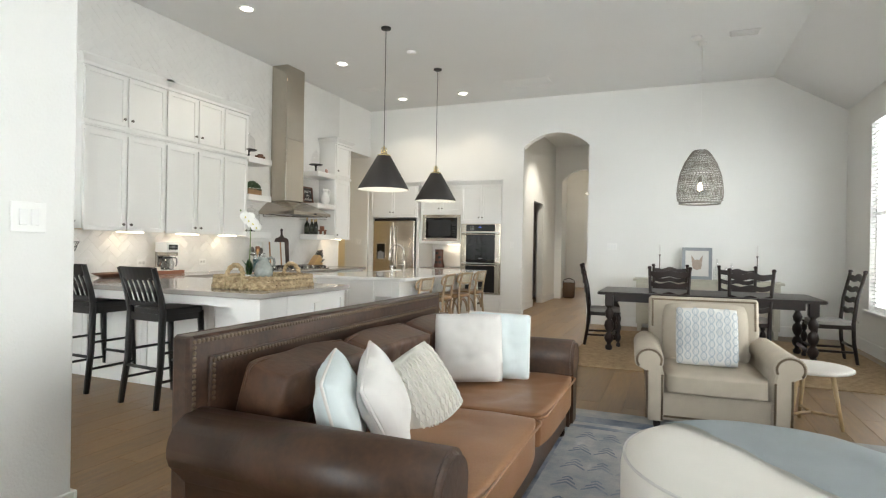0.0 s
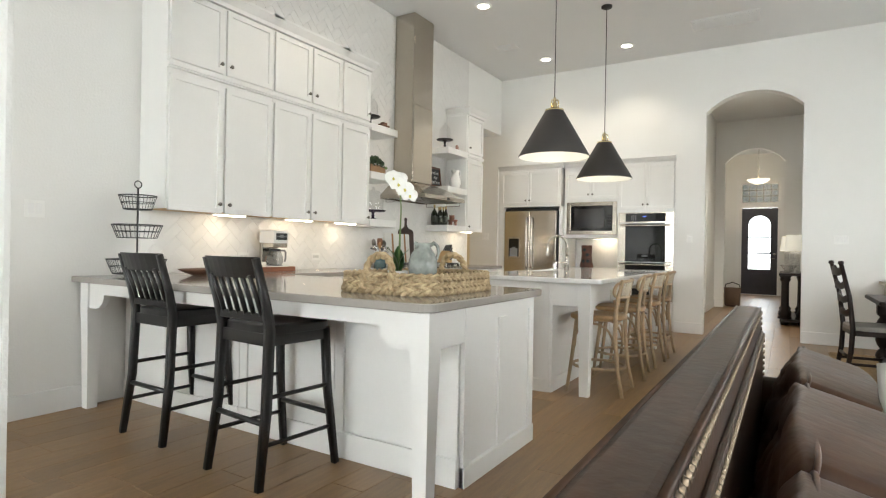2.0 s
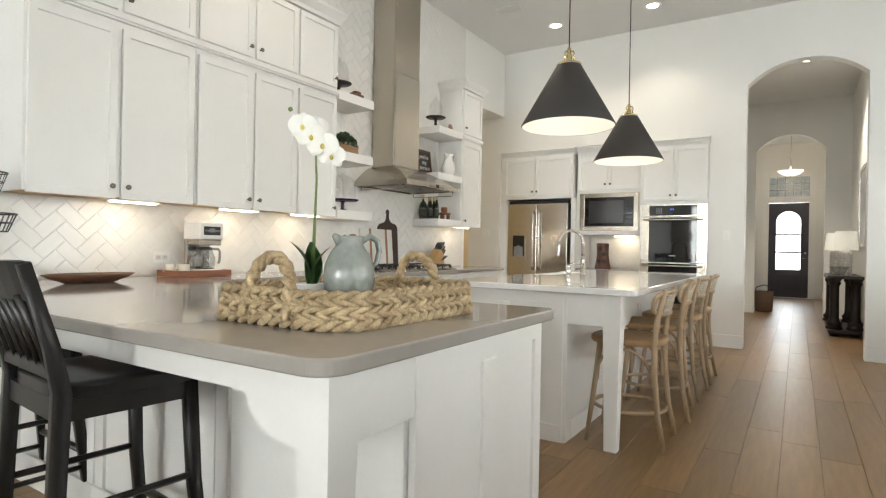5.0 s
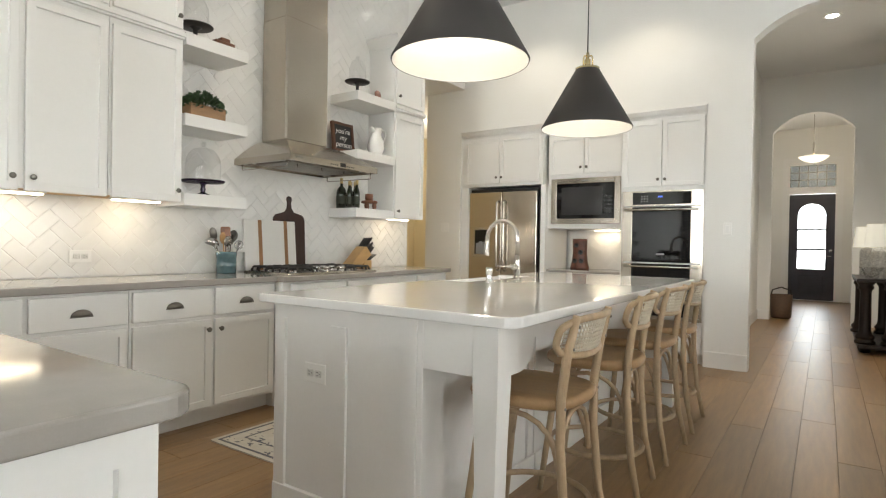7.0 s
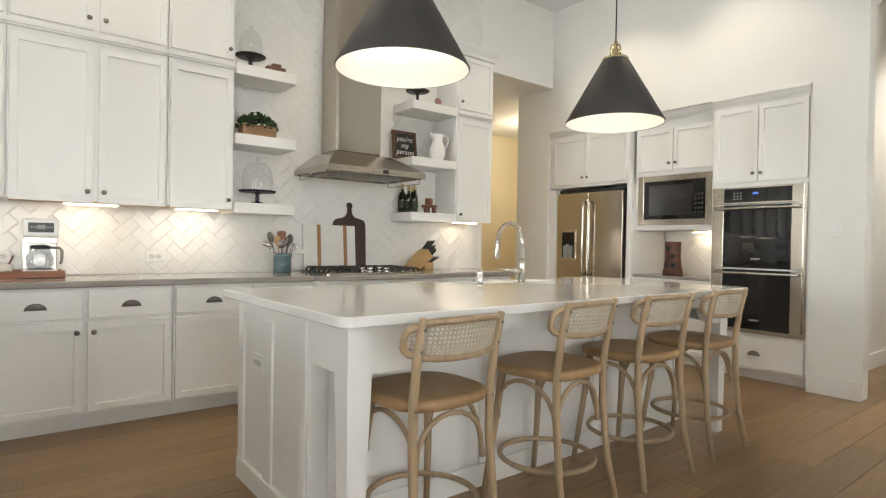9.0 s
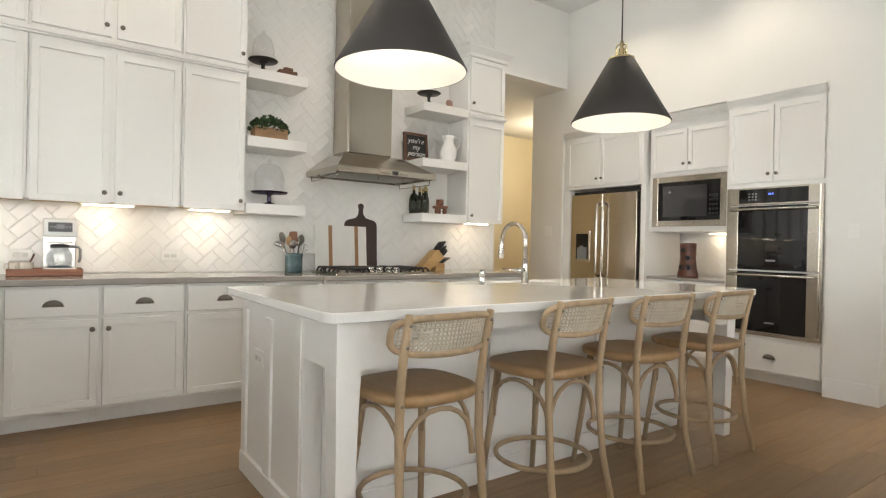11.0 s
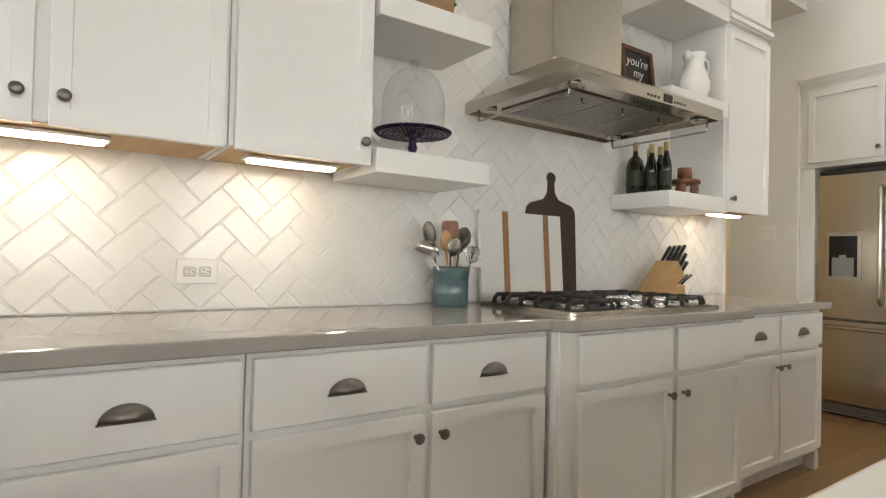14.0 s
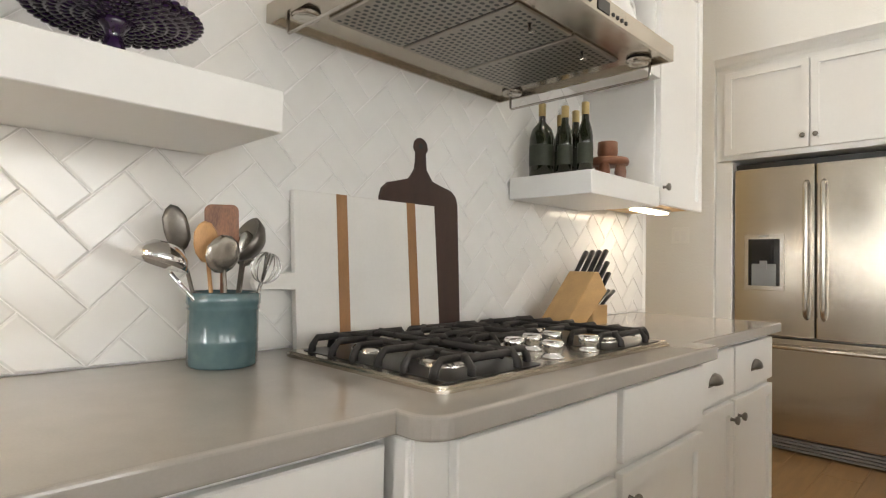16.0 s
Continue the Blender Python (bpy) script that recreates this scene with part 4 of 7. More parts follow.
cabinet("base_cabinet", (-4.375, YM, 0), 0, 0.86, 0.6, 0, 0.85, [(0.01, 0.425, 0.67, 0.84, "drawer", "cup"), (0.435, 0.85, 0.67, 0.84, "drawer", "cup"), (0.01, 0.425, 0.115, 0.65, "door", "R"), (0.435, 0.85, 0.115, 0.65, "door", "L")], BASE, toe=0.1, group="base cabinets")
slab("niche_countertop", [(-4.373, YM - 0.03), (-3.517, YM - 0.03), (-3.517, 10.735), (-4.373, 10.735)], 0.852, 0.88, QUARTZ, "grey quartz countertop in the niche under the microwave")
cabinet("oven_cabinet", (-3.513, YN, 0), 0, 0.825, 0.66, 0.0, 2.47, [(0.02, 0.406, 1.775, 2.45, "door", "r"), (0.414, 0.805, 1.775, 2.45, "door", "l"), (0.02, 0.805, 0.115, 0.385, "drawer", "cup")], "tall white cabinet that holds the double oven", toe=0.09)
OVENGLASS = material("oven_glass", (0.010, 0.010, 0.011), 0.03, vary=0.1, bump=0.12, bump_scale=5)
ov = thing("double_oven", (-3.1, YN, 0), "stainless built-in double oven with black glass doors", "oven")
part("side_trim", B((-0.395, -0.375, -0.024, -0.001, 0.42, 1.73), (0.375, 0.395, -0.024, -0.001, 0.42, 1.73), (-0.375, 0.375, -0.024, -0.001, 0.42, 0.45)), STEEL, ov)
part("control_panel", B((-0.375, 0.375, -0.03, -0.001, 1.575, 1.73), bevel=0.003), STEEL, ov)
part("control_glass", B((-0.284, 0.284, -0.0325, -0.03, 1.59, 1.715)), BLACKGLASS, ov)
part("clock_display", B((-0.03, -0.022, -0.0332, -0.0325, 1.66, 1.675), (-0.016, -0.008, -0.0332, -0.0325, 1.66, 1.675), (0.002, 0.01, -0.0332, -0.0325, 1.66, 1.675)), BLUELED, ov, "glowing blue clock display")
for r in range(3):
    for q in range(3):
        part("key", B((-0.2 + q * 0.028, -0.185 + q * 0.028, -0.0334, -0.0325, 1.615 + r * 0.026, 1.628 + r * 0.026)), GREYPLASTIC, ov)
for z0, z1 in ((1.0, 1.565), (0.455, 0.985)):
    d = part("oven_door", B((-0.284, 0.284, -0.039, -0.001, z0, z1), bevel=0.002), OVENGLASS, ov, "black glass door with a wavy gloss")
    for x in (-0.375, 0.285):
        part("stile", B((x, x + 0.09, -0.04, -0.001, z0, z1), bevel=0.002), STEEL, d, "brushed steel edge")
    part("maker_mark", B((-0.04, 0.04, -0.0402, -0.039, z0 + 0.075, z0 + 0.092)), GREYPLASTIC, d)
    part("handle", tube(bmesh.new(), [(-0.35, -0.04, z1 - 0.03), (-0.35, -0.075, z1 - 0.03), (0.35, -0.075, z1 - 0.03), (0.35, -0.04, z1 - 0.03)], 0.012, 12), NICKEL, d, "long bar handle")
for x0, w, y, z in ((-5.515, 1.138, YN, 2.47), (-4.375, 0.86, YM, 2.47), (-3.513, 0.825, YN, 2.47)):
    cm = thing("crown_moulding", (x0, y, 0), "stepped white crown moulding above the built-in cabinets", "moulding")
    z0 = z
    pr = [(0.03, z0), (0.0, z0), (-0.012, z0 + 0.02), (-0.025, z0 + 0.03), (-0.04, z0 + 0.055), (-0.052, z0 + 0.07), (-0.052, z0 + 0.085), (0.03, z0 + 0.085)]
    bm = bmesh.new()
    prism(bm, pr, "x", 0, w)
    part("moulding", bm, CAB, cm)


# ---- pendants ----
def pendant(x, y):
    p = thing("pendant_lamp", (x, y, 0), "black cone pendant lamp with brass neck and white inside", "pendant lamp", group="pendants over the island")
    part("shade", turned([(0.315, 1.982), (0.318, 1.99), (0.085, 2.4), (0.07, 2.412), (0.0, 2.415)], n=56), SHADE, p)
    part("shade_lining", turned([(0.312, 1.983), (0.08, 2.395), (0, 2.4)], n=56), SHADEIN, p, "white painted lining")
    part("collar", turned([(0.084, 2.402), (0.084, 2.414), (0.05, 2.418), (0.045, 2.428), (0.0, 2.428)], n=32), BRASS, p, "brass collar")
    bm = bmesh.new()
    for i in range(3):
        a = 2 * math.pi * i / 3
        cx, cy = 0.036 * math.cos(a), 0.036 * math.sin(a)
        tube(bm, [(cx, cy, 2.42), (cx, cy, 2.485), (cx * 0.8, cy * 0.8, 2.5), (0, 0, 2.502)], 0.006, 8)
    part("yoke", bm, BRASS, p)
    part("socket", turned([(0.022, 2.42), (0.022, 2.475), (0.012, 2.485), (0.012, 2.525), (0, 2.527)], n=20), BRASS, p)
    part("cord", tube(bmesh.new(), [(0, 0, 2.52), (0, 0, ZC - 0.02)], 0.0045, 8), BLACKPLASTIC, p)
    part("canopy", turned([(0.062, ZC), (0.062, ZC - 0.018), (0.055, ZC - 0.024), (0, ZC - 0.026)], n=32), SHADE, p)
    part("bulb", turned([(0, 2.24), (0.025, 2.25), (0.032, 2.275), (0.024, 2.31), (0.014, 2.34), (0.014, 2.38)], n=20), BULB, p)


for x, y in PENDANTS:
    pendant(x, y)


# ---- stools and seats ----
LEATHER = material("dark_brown_leather", (0.07, 0.036, 0.022), 0.38, ramp=((0.034, 0.016, 0.0095), (0.115, 0.052, 0.025)), scale=7, bump=0.55, bump_scale=26)
AGEDLEATHER = material("aged_dark_leather", (0.04, 0.022, 0.014), 0.4, spec=0.4, ramp=((0.022, 0.012, 0.008), (0.082, 0.040, 0.022)), scale=6, bump=0.3, bump_scale=40)
TAN = material("worn_tan_leather", (0.27, 0.13, 0.055), 0.4, ramp=((0.19, 0.085, 0.034), (0.33, 0.165, 0.075)), scale=2.6, bump=0.3, bump_scale=140)
NAIL = material("antique_nail", (0.17, 0.13, 0.09), 0.35, 0.9, vary=0.2, scale=60)
LINEN = material("beige_linen", (0.50, 0.44, 0.355), 0.85, vary=0.08, scale=10, bump=0.35, bump_scale=420)
WHITECLOTH = material("white_cotton", (0.70, 0.675, 0.645), 0.85, vary=0.04, scale=9, bump=0.35, bump_scale=380)
BLUECLOTH = material("pale_blue_cotton", (0.66, 0.725, 0.73), 0.85, vary=0.06, scale=9, bump=0.35, bump_scale=380)
KNIT = material("cream_knit", (0.78, 0.75, 0.69), 0.9, vary=0.05, scale=12, bump=0.6, bump_scale=160)
THROW = material("pale_blue_throw", (0.62, 0.67, 0.69), 0.9, vary=0.05, scale=7, bump=0.5, bump_scale=300)
GREYSEAT = material("grey_seat_cloth", (0.30, 0.28, 0.26), 0.9, vary=0.1, scale=12, bump=0.3, bump_scale=300)


def bar_stool():
    s = thing("bar_stool", (0, 0, 0), "tall black wooden bar stool with a slatted back", "bar stool", group="black bar stools")
    bm = soft_box(0.225, 0.21, 0.026, puff=0.7, edge=0.75)
    bmesh.ops.translate(bm, verts=bm.verts, vec=(0, 0.02, 0.735))
    part("seat", bm, BLACKWOOD, s, "dished black wooden seat")
    for x in (-1, 1):
        part("leg", tube(bmesh.new(), [(x * 0.215, 0.235, 0), (x * 0.195, 0.19, 0.4), (x * 0.185, 0.175, 0.725)], [0.021, 0.024, 0.026], 4), BLACKWOOD, s)
        part("back_leg", tube(bmesh.new(), [(x * 0.215, -0.235, 0), (x * 0.2, -0.19, 0.35), (x * 0.195, -0.175, 0.74), (x * 0.2, -0.2, 0.86), (x * 0.205, -0.265, 1.08)], [0.022, 0.026, 0.028, 0.024, 0.02], 4), BLACKWOOD, s)
    for z in (0.715,):
        part("apron", B((-0.18, 0.18, 0.165, 0.185, 0.66, 0.72), (-0.18, 0.18, -0.185, -0.165, 0.66, 0.72), (-0.195, -0.178, -0.165, 0.165, 0.66, 0.72), (0.178, 0.195, -0.165, 0.165, 0.66, 0.72)), BLACKWOOD, s)
    for pts in (((-0.2, 0.2, 0.27), (0.2, 0.2, 0.27)), ((-0.2, -0.2, 0.3), (0.2, -0.2, 0.3)), ((-0.205, -0.2, 0.2), (-0.205, 0.205, 0.2)), ((0.205, -0.2, 0.2), (0.205, 0.205, 0.2)), ((-0.198, -0.19, 0.42), (-0.198, 0.195, 0.42)), ((0.198, -0.19, 0.42), (0.198, 0.195, 0.42))):
        part("stretcher", tube(bmesh.new(), pts, 0.014, 6, rv=0.7), BLACKWOOD, s)
    bm = bmesh.new()
    n = 8
    for i in range(n):
        x0, x1 = -0.205 + 0.41 * i / n, -0.205 + 0.41 * (i + 1) / n
        c0, c1 = -0.03 * (1 - (2 * i / n - 1) ** 2), -0.03 * (1 - (2 * (i + 1) / n - 1) ** 2)
        vs = []
        for x, c in ((x0, c0), (x1, c1)):
            for z, y in ((0.985, -0.232), (1.085, -0.262)):
                vs += [(x, y + c - 0.012, z), (x, y + c + 0.012, z)]
        v = [bm.verts.new(p) for p in vs]
        for q in ((0, 2, 6, 4), (1, 5, 7, 3), (2, 3, 7, 6), (0, 4, 5, 1)):
            bm.faces.new([v[j] for j in q])
    bmesh.ops.remove_doubles(bm, verts=bm.verts, dist=0.0005)
    part("top_rail", bm, BLACKWOOD, s)
    part("lower_rail", B((-0.19, 0.19, -0.2, -0.18, 0.775, 0.815), bevel=0.004), BLACKWOOD, s)
    for i in range(6):
        x = -0.155 + 0.062 * i
        part("slat", tube(bmesh.new(), [(x, -0.19, 0.8), (x, -0.215, 0.88), (x, -0.262, 1.0)], [0.0115, 0.0125, 0.012], 6, rv=0.7), BLACKWOOD, s)
    return s


st = bar_stool()
st.matrix_world = pose(-4.475, 3.49, 0, 0, 0, -2)
copy_thing(st, pose(-3.56, 3.41, 0, 0, 0, -5))


def bent_stool():
    """Bentwood counter stool; local -x faces the island."""
    s = thing("counter_stool", (0, 0, 0), "weathered oak bentwood counter stool with a cane back", "stool", group="stools along the island")
    bm = bmesh.new()
    prof = [(0.0, 0.572), (0.178, 0.572), (0.196, 0.582), (0.2, 0.598), (0.196, 0.612), (0.18, 0.617), (0.1, 0.611), (0.0, 0.609)]
    lathe(bm, prof, n=44, sx=1.0, sy=1.0)
    for v in bm.verts:
        r = math.hypot(v.co.x, v.co.y)
        if r > 1e-4:
            c, q = v.co.x / r, v.co.y / r
            k = (abs(c) ** 2.9 + abs(q) ** 2.9) ** (-1 / 2.9)
            v.co.x, v.co.y = c * k * r * 1.06, q * k * r * (1.1 - 0.035 * c)
    part("seat", bm, OAKSEAT, s, "round oak plywood seat")
    for y in (-1, 1):
        part("front_leg", tube(bmesh.new(), [(-0.2, y * 0.185, 0), (-0.165, y * 0.16, 0.3), (-0.14, y * 0.135, 0.58)], [0.0125, 0.015, 0.017], 10), OAK, s)
        part("back_leg", tube(bmesh.new(), [(0.235, y * 0.2, 0.0), (0.195, y * 0.185, 0.2), (0.172, y * 0.178, 0.45), (0.172, y * 0.178, 0.62), (0.19, y * 0.18, 0.76), (0.222, y * 0.18, 0.9)], [0.013, 0.015, 0.0165, 0.0165, 0.016, 0.0135], 10), OAK, s)
    for y in (-1, 1):
        a = [(-0.15, y * 0.15, 0.36 + 0.0)] + [(-0.15 + 0.3 * (1 - math.cos(t)) / 2 + 0.0, y * (0.15 + 0.02 * math.sin(t)), 0.36 + 0.19 * math.sin(t) ** 0.7) for t in (math.pi * i / 10 for i in range(1, 10))] + [(0.165, y * 0.16, 0.36)]
        part("bent_brace", tube(bmesh.new(), a, 0.0095, 8), OAK, s)
    a = [(0.16, -0.155 + 0.31 * (1 - math.cos(t)) / 2, 0.36 + 0.19 * math.sin(t) ** 0.7) for t in (math.pi * i / 10 for i in range(11))]
    part("bent_brace", tube(bmesh.new(), a, 0.0095, 8), OAK, s)
    part("foot_ring", closed_tube(bmesh.new(), [(0.205 * math.cos(t) + 0.005, 0.205 * math.sin(t), 0.2) for t in (2 * math.pi * i / 32 for i in range(32))], 0.0115), OAK, s)
    for y in (-1, 1):
        for z, x in ((0.59, 0.187), (0.79, 0.212), (0.865, 0.23)):
            part("bolt", moved(turned([(0.0, 0.004), (0.005, 0.003), (0.0065, 0.0)], n=10), Matrix.Translation((x, y * 0.179, z)) @ Matrix.Rotation(radians(90), 4, "Y")), PEWTER, s, "dark bolt head")
    # curved oval back frame with cane
    def on(yy, z):
        return (0.215 + (z - 0.83) * 0.25 + 0.055 * (1 - (yy / 0.2) ** 2) - 0.03, yy, z)
    loop = []
    for i in range(36):
        t = 2 * math.pi * i / 36
        c, q = math.cos(t), math.sin(t)
        loop.append(on(0.222 * math.copysign(abs(c) ** 0.6, c), 0.825 + 0.066 * math.copysign(abs(q) ** 0.6, q)))
    part("back_frame", closed_tube(bmesh.new(), loop, 0.0125), OAK, s)
    bm = bmesh.new()
    ny, nz = 25, 9
    for i in range(ny):
        yy = -0.2 + 0.4 * i / (ny - 1)
        tube(bm, [on(yy, 0.765), on(yy, 0.885)], 0.0022, 4, caps=False)
    for j in range(nz):
        z = 0.768 + 0.115 * j / (nz - 1)
        tube(bm, [on(-0.205 + 0.41 * i / 10, z) for i in range(11)], 0.0022, 4, caps=False)
    for d in (-1, 1):
        for i in range(-4, 22):
            ya, yb = -0.183 + 0.0166 * i, -0.183 + 0.0166 * (i + 7.2)
            if d < 0:
                ya, yb = -ya, -yb
            if max(abs(ya), abs(yb)) <= 0.19:
                tube(bm, [on(ya, 0.765), on((ya + yb) / 2, 0.825), on(yb, 0.885)], 0.0022, 4, caps=False)
    tagged(part("cane_panel", bm, CANE, s, "open woven cane panel"), kind="stuff")
    return s


st = bent_stool()
st.matrix_world = pose(-2.625, 6.02, 0, 0, 0, 2) @ Matrix.Scale(1.02, 4)
for y, a in ((6.725, 6), (7.38, -2), (8.01, 1)):
    copy_thing(st, pose(-2.625, y, 0, 0, 0, a) @ Matrix.Scale(1.02, 4))


# sofa: local +x is the seat front
so = thing("leather_sofa", (-1.0, 2.785, 0), "dark brown leather sofa with worn tan seats and nailhead trim", "sofa")
bm = bmesh.new()
solid(bm, -0.478, -0.39, -1.19, 1.19, 0.1, 0.93, bevel=0.016, seg=3)
part("back_frame", bm, AGEDLEATHER, so)
for x in (-0.475, -0.393):
    part("piping", tube(bmesh.new(), [(x, -1.165, 0.925), (x, 1.165, 0.925)], 0.0055, 6), AGEDLEATHER, so)
for i in range(8):
    y = -0.98 + 0.28 * i
    part("seam", tube(bmesh.new(), [(-0.478, y, 0.12), (-0.478, y, 0.91)], 0.004, 6), AGEDLEATHER, so)
bm = B((-0.39, -0.378, -1.1, 1.1, 0.45, 0.845), bevel=0.005, seg=2)
part("inset_panel", bm, AGEDLEATHER, so, "padded leather panel inside the nailhead border")
part("base", B((-0.44, 0.6, -1.16, 1.16, 0.09, 0.29), bevel=0.02, seg=2), AGEDLEATHER, so)
for x in (-0.42, 0.54):
    for y in (-1.1, 1.1):
        part("foot", turned([(0, 0), (0.03, 0), (0.04, 0.03), (0.035, 0.09), (0, 0.09)], (x, y, 0), 16), DARKWOOD, so)
for s in (-1, 1):
    bm = bmesh.new()
    prof = [(s * 1.18, 0.1), (s * 1.19, 0.4)] + [(s * (1.14 + 0.135 * math.cos(radians(a))), 0.535 + 0.125 * math.sin(radians(a))) for a in range(-25, 200, 15)] + [(s * 1.02, 0.42), (s * 1.02, 0.1)]
    fs = prism(bm, prof, "x", -0.4, 0.64)
    bmesh.ops.bevel(bm, geom=[e for e in bm.edges if abs(e.verts[0].co.x - e.verts[1].co.x) < 1e-5 and e.verts[0].co.x > 0.6], offset=0.02, segments=3, affect="EDGES")
    for f in bm.faces:
        f.smooth = abs(f.normal.x) < 0.5
    part("arm", bm, AGEDLEATHER, so, "rolled leather arm")
for i in range(2):
    bm = soft_box(0.51, 0.51, 0.095, puff=0.3, edge=0.82, wrinkle=0.012, seed=i * 3.1, cuts=26, crease=0.010)
    part("seat_cushion", moved(bm, Matrix.Translation((0.16, -0.51 + 1.02 * i, 0.365))), TAN, so, "worn tan leather seat cushion")
    loop = [(0.16 + 0.505 * p[0], -0.51 + 1.02 * i + 0.505 * p[1], 0.435) for p in rounded(-1, 1, -1, 1, 0.12, 4)]
    part("piping", closed_tube(bmesh.new(), loop, 0.006, 6), TAN, so)
for i in range(3):
    bm = soft_box(0.21, 0.345, 0.125, puff=0.35, edge=0.74, wrinkle=0.02, seed=5 + i * 2.3, cuts=30, crease=0.016)
    y = -0.68 + 0.68 * i
    part("back_cushion", moved(bm, Matrix.Translation((-0.235, y, 0.6)) @ Matrix.Rotation(radians(-77 + 2 * i), 4, "Y")), LEATHER, so, "soft creased leather back cushion")
    loop = [Matrix.Translation((-0.235, y, 0.6)) @ Matrix.Rotation(radians(-77 + 2 * i), 4, "Y") @ Vector((0.2 * p[0], 0.335 * p[1], 0.075)) for p in rounded(-1, 1, -1, 1, 0.15, 4)]
    part("piping", closed_tube(bmesh.new(), loop, 0.005, 6), LEATHER, so)
bm = bmesh.new()


def nails(bm, pts, nx):
    for p in pts:
        o = Vector(p)
        u = nx.orthogonal().normalized()
        v = nx.cross(u)
        r0 = ring(bm, o, u, v, 0.0095, 7)
        r1 = ring(bm, o + nx * 0.0055, u, v, 0.0062, 7)
        skin(bm, r0, r1)
        bm.faces.new(r1)


X = Vector((1, 0, 0))
rows = [(-0.389, -1.165 + 0.0209 * i, 0.908) for i in range(112)] + [(-0.389, y, 0.908 - 0.021 * i) for i in range(1, 13) for y in (-1.165, 1.155)]
rows += [(-0.377, -1.08 + 0.021 * i, 0.83) for i in range(104)] + [(-0.377, y, 0.83 - 0.021 * i) for i in range(1, 8) for y in (-1.08, 1.08)]
nails(bm, rows, X)
p = part("nailhead_trim", bm, NAIL, so, "rows of antique brass nailheads")
tagged(p, kind="stuff")


def pillow(loc, rx, ry, rz, half, thick, mat, label, trim=None, seed=0, spin=0):
    p = thing("throw_pillow", loc, label, "pillow")
    p.matrix_world = pose(*loc, rx, ry, rz) @ pose(0, 0, 0, 0, 0, spin)
    bm = soft_box(half, half, thick, puff=0.12, edge=0.1, wrinkle=0.012, seed=seed, cuts=18, crease=0.012)
    part("cover", bm, mat, p)
    if trim:
        part("edging", closed_tube(bmesh.new(), [(half * 0.985 * q[0], half * 0.985 * q[1], 0) for q in rounded(-1, 1, -1, 1, 0.07, 3)], 0.007, 6), trim, p)
    return p


pillow((-0.99, 1.99, 0.615), 76, 4, 112, 0.195, 0.085, BLUECLOTH, "pale blue pillow with frayed edging on the sofa", WHITECLOTH, 1, 14)
pillow((-0.89, 2.17, 0.62), 68, 6, 104, 0.195, 0.085, WHITECLOTH, "white cotton pillow with tasselled edge on the sofa", WHITECLOTH, 2, 28)
k = pillow((-0.87, 2.5, 0.585), 64, 4, 66, 0.19, 0.075, KNIT, "cream cable-knit pillow on the sofa", None, 3, 24)
bm = bmesh.new()
for i in range(9):
    for s in (-1, 1):
        pts = []
        for j in range(29):
            t = -0.165 + 0.33 * j / 28
            x = -0.148 + 0.037 * i + s * 0.009 * math.sin(j * 0.9)
            kk = max(0.0, (1 - (abs(x) / 0.2) ** 2.5) * (1 - (abs(t) / 0.2) ** 2.5)) ** 0.45
            pts.append((x, t, 0.085 * (0.12 + 0.88 * kk) + 0.002 + 0.004 * s * math.cos(j * 0.9)))
        tube(bm, pts, 0.0045, 6)
tagged(part("cable_knit", bm, KNIT, k, "raised knitted cables"), kind="stuff")
pillow((-0.9, 3.26, 0.67), 76, 0, 26, 0.205, 0.085, WHITECLOTH, "white cotton pillow at the sofa corner", None, 4)
pillow((-0.77, 3.46, 0.665), 78, 4, 30, 0.2, 0.075, BLUECLOTH, "pale blue pillow with pale edging at the sofa corner", WHITECLOTH, 5)

# round ottoman with a throw
ot = thing("round_ottoman", (0.62, 2.58, 0), "large round ottoman in a white slipcover", "ottoman")
bm = bmesh.new()
lathe(bm, [(0.0, 0.02), (0.55, 0.02), (0.572, 0.05), (0.575, 0.38), (0.565, 0.425), (0.53, 0.452), (0.4, 0.466), (0.0, 0.472)], n=64)
part("slipcover", bm, material("cream_slipcover", (0.82, 0.79, 0.73), 0.85, vary=0.03, scale=5, bump=0.35, bump_scale=380), ot)
part("piping", closed_tube(bmesh.new(), [(0.562 * math.cos(t), 0.562 * math.sin(t), 0.43) for t in (2 * math.pi * i / 72 for i in range(72))], 0.006, 6), WHITECLOTH, ot)
th = thing("throw_blanket", (0.62, 2.58, 0.47), "pale blue knitted throw laid over the ottoman", "blanket")
bm = bmesh.new()
nx, ny = Vector((0.766, 0.643, 0)), Vector((-0.643, 0.766, 0))
grid = []
for i in range(33):
    s = -0.57 + 1.14 * i / 32
    half = math.sqrt(max(0.0, 0.582 ** 2 - s * s))
    row = []
    for j in range(15):
        if j < 10:
            d = -0.08 + 0.03 * math.sin(s * 5) + (half + 0.08 - 0.03 * math.sin(s * 5)) * j / 9
            r = min(0.582, math.hypot(s, d))
            z = 0.012 - 0.045 * max(0, (r - 0.4) / 0.18) ** 2
        else:
            d = half + 0.006
            z = -0.033 - 0.05 * (j - 9) * (0.7 + 0.3 * math.cos(s * 4))
        p = ny * s + nx * d
        row.append(bm.verts.new((p.x, p.y, z + 0.003 * math.sin(s * 23 + d * 9))))
    grid.append(row)
for a, b in zip(grid, grid[1:]):
    for j in range(14):
        bm.faces.new((a[j], a[j + 1], b[j + 1], b[j])).smooth = True
bmesh.ops.solidify(bm, geom=bm.faces[:], thickness=0.006)
part("cloth", bm, THROW, th)

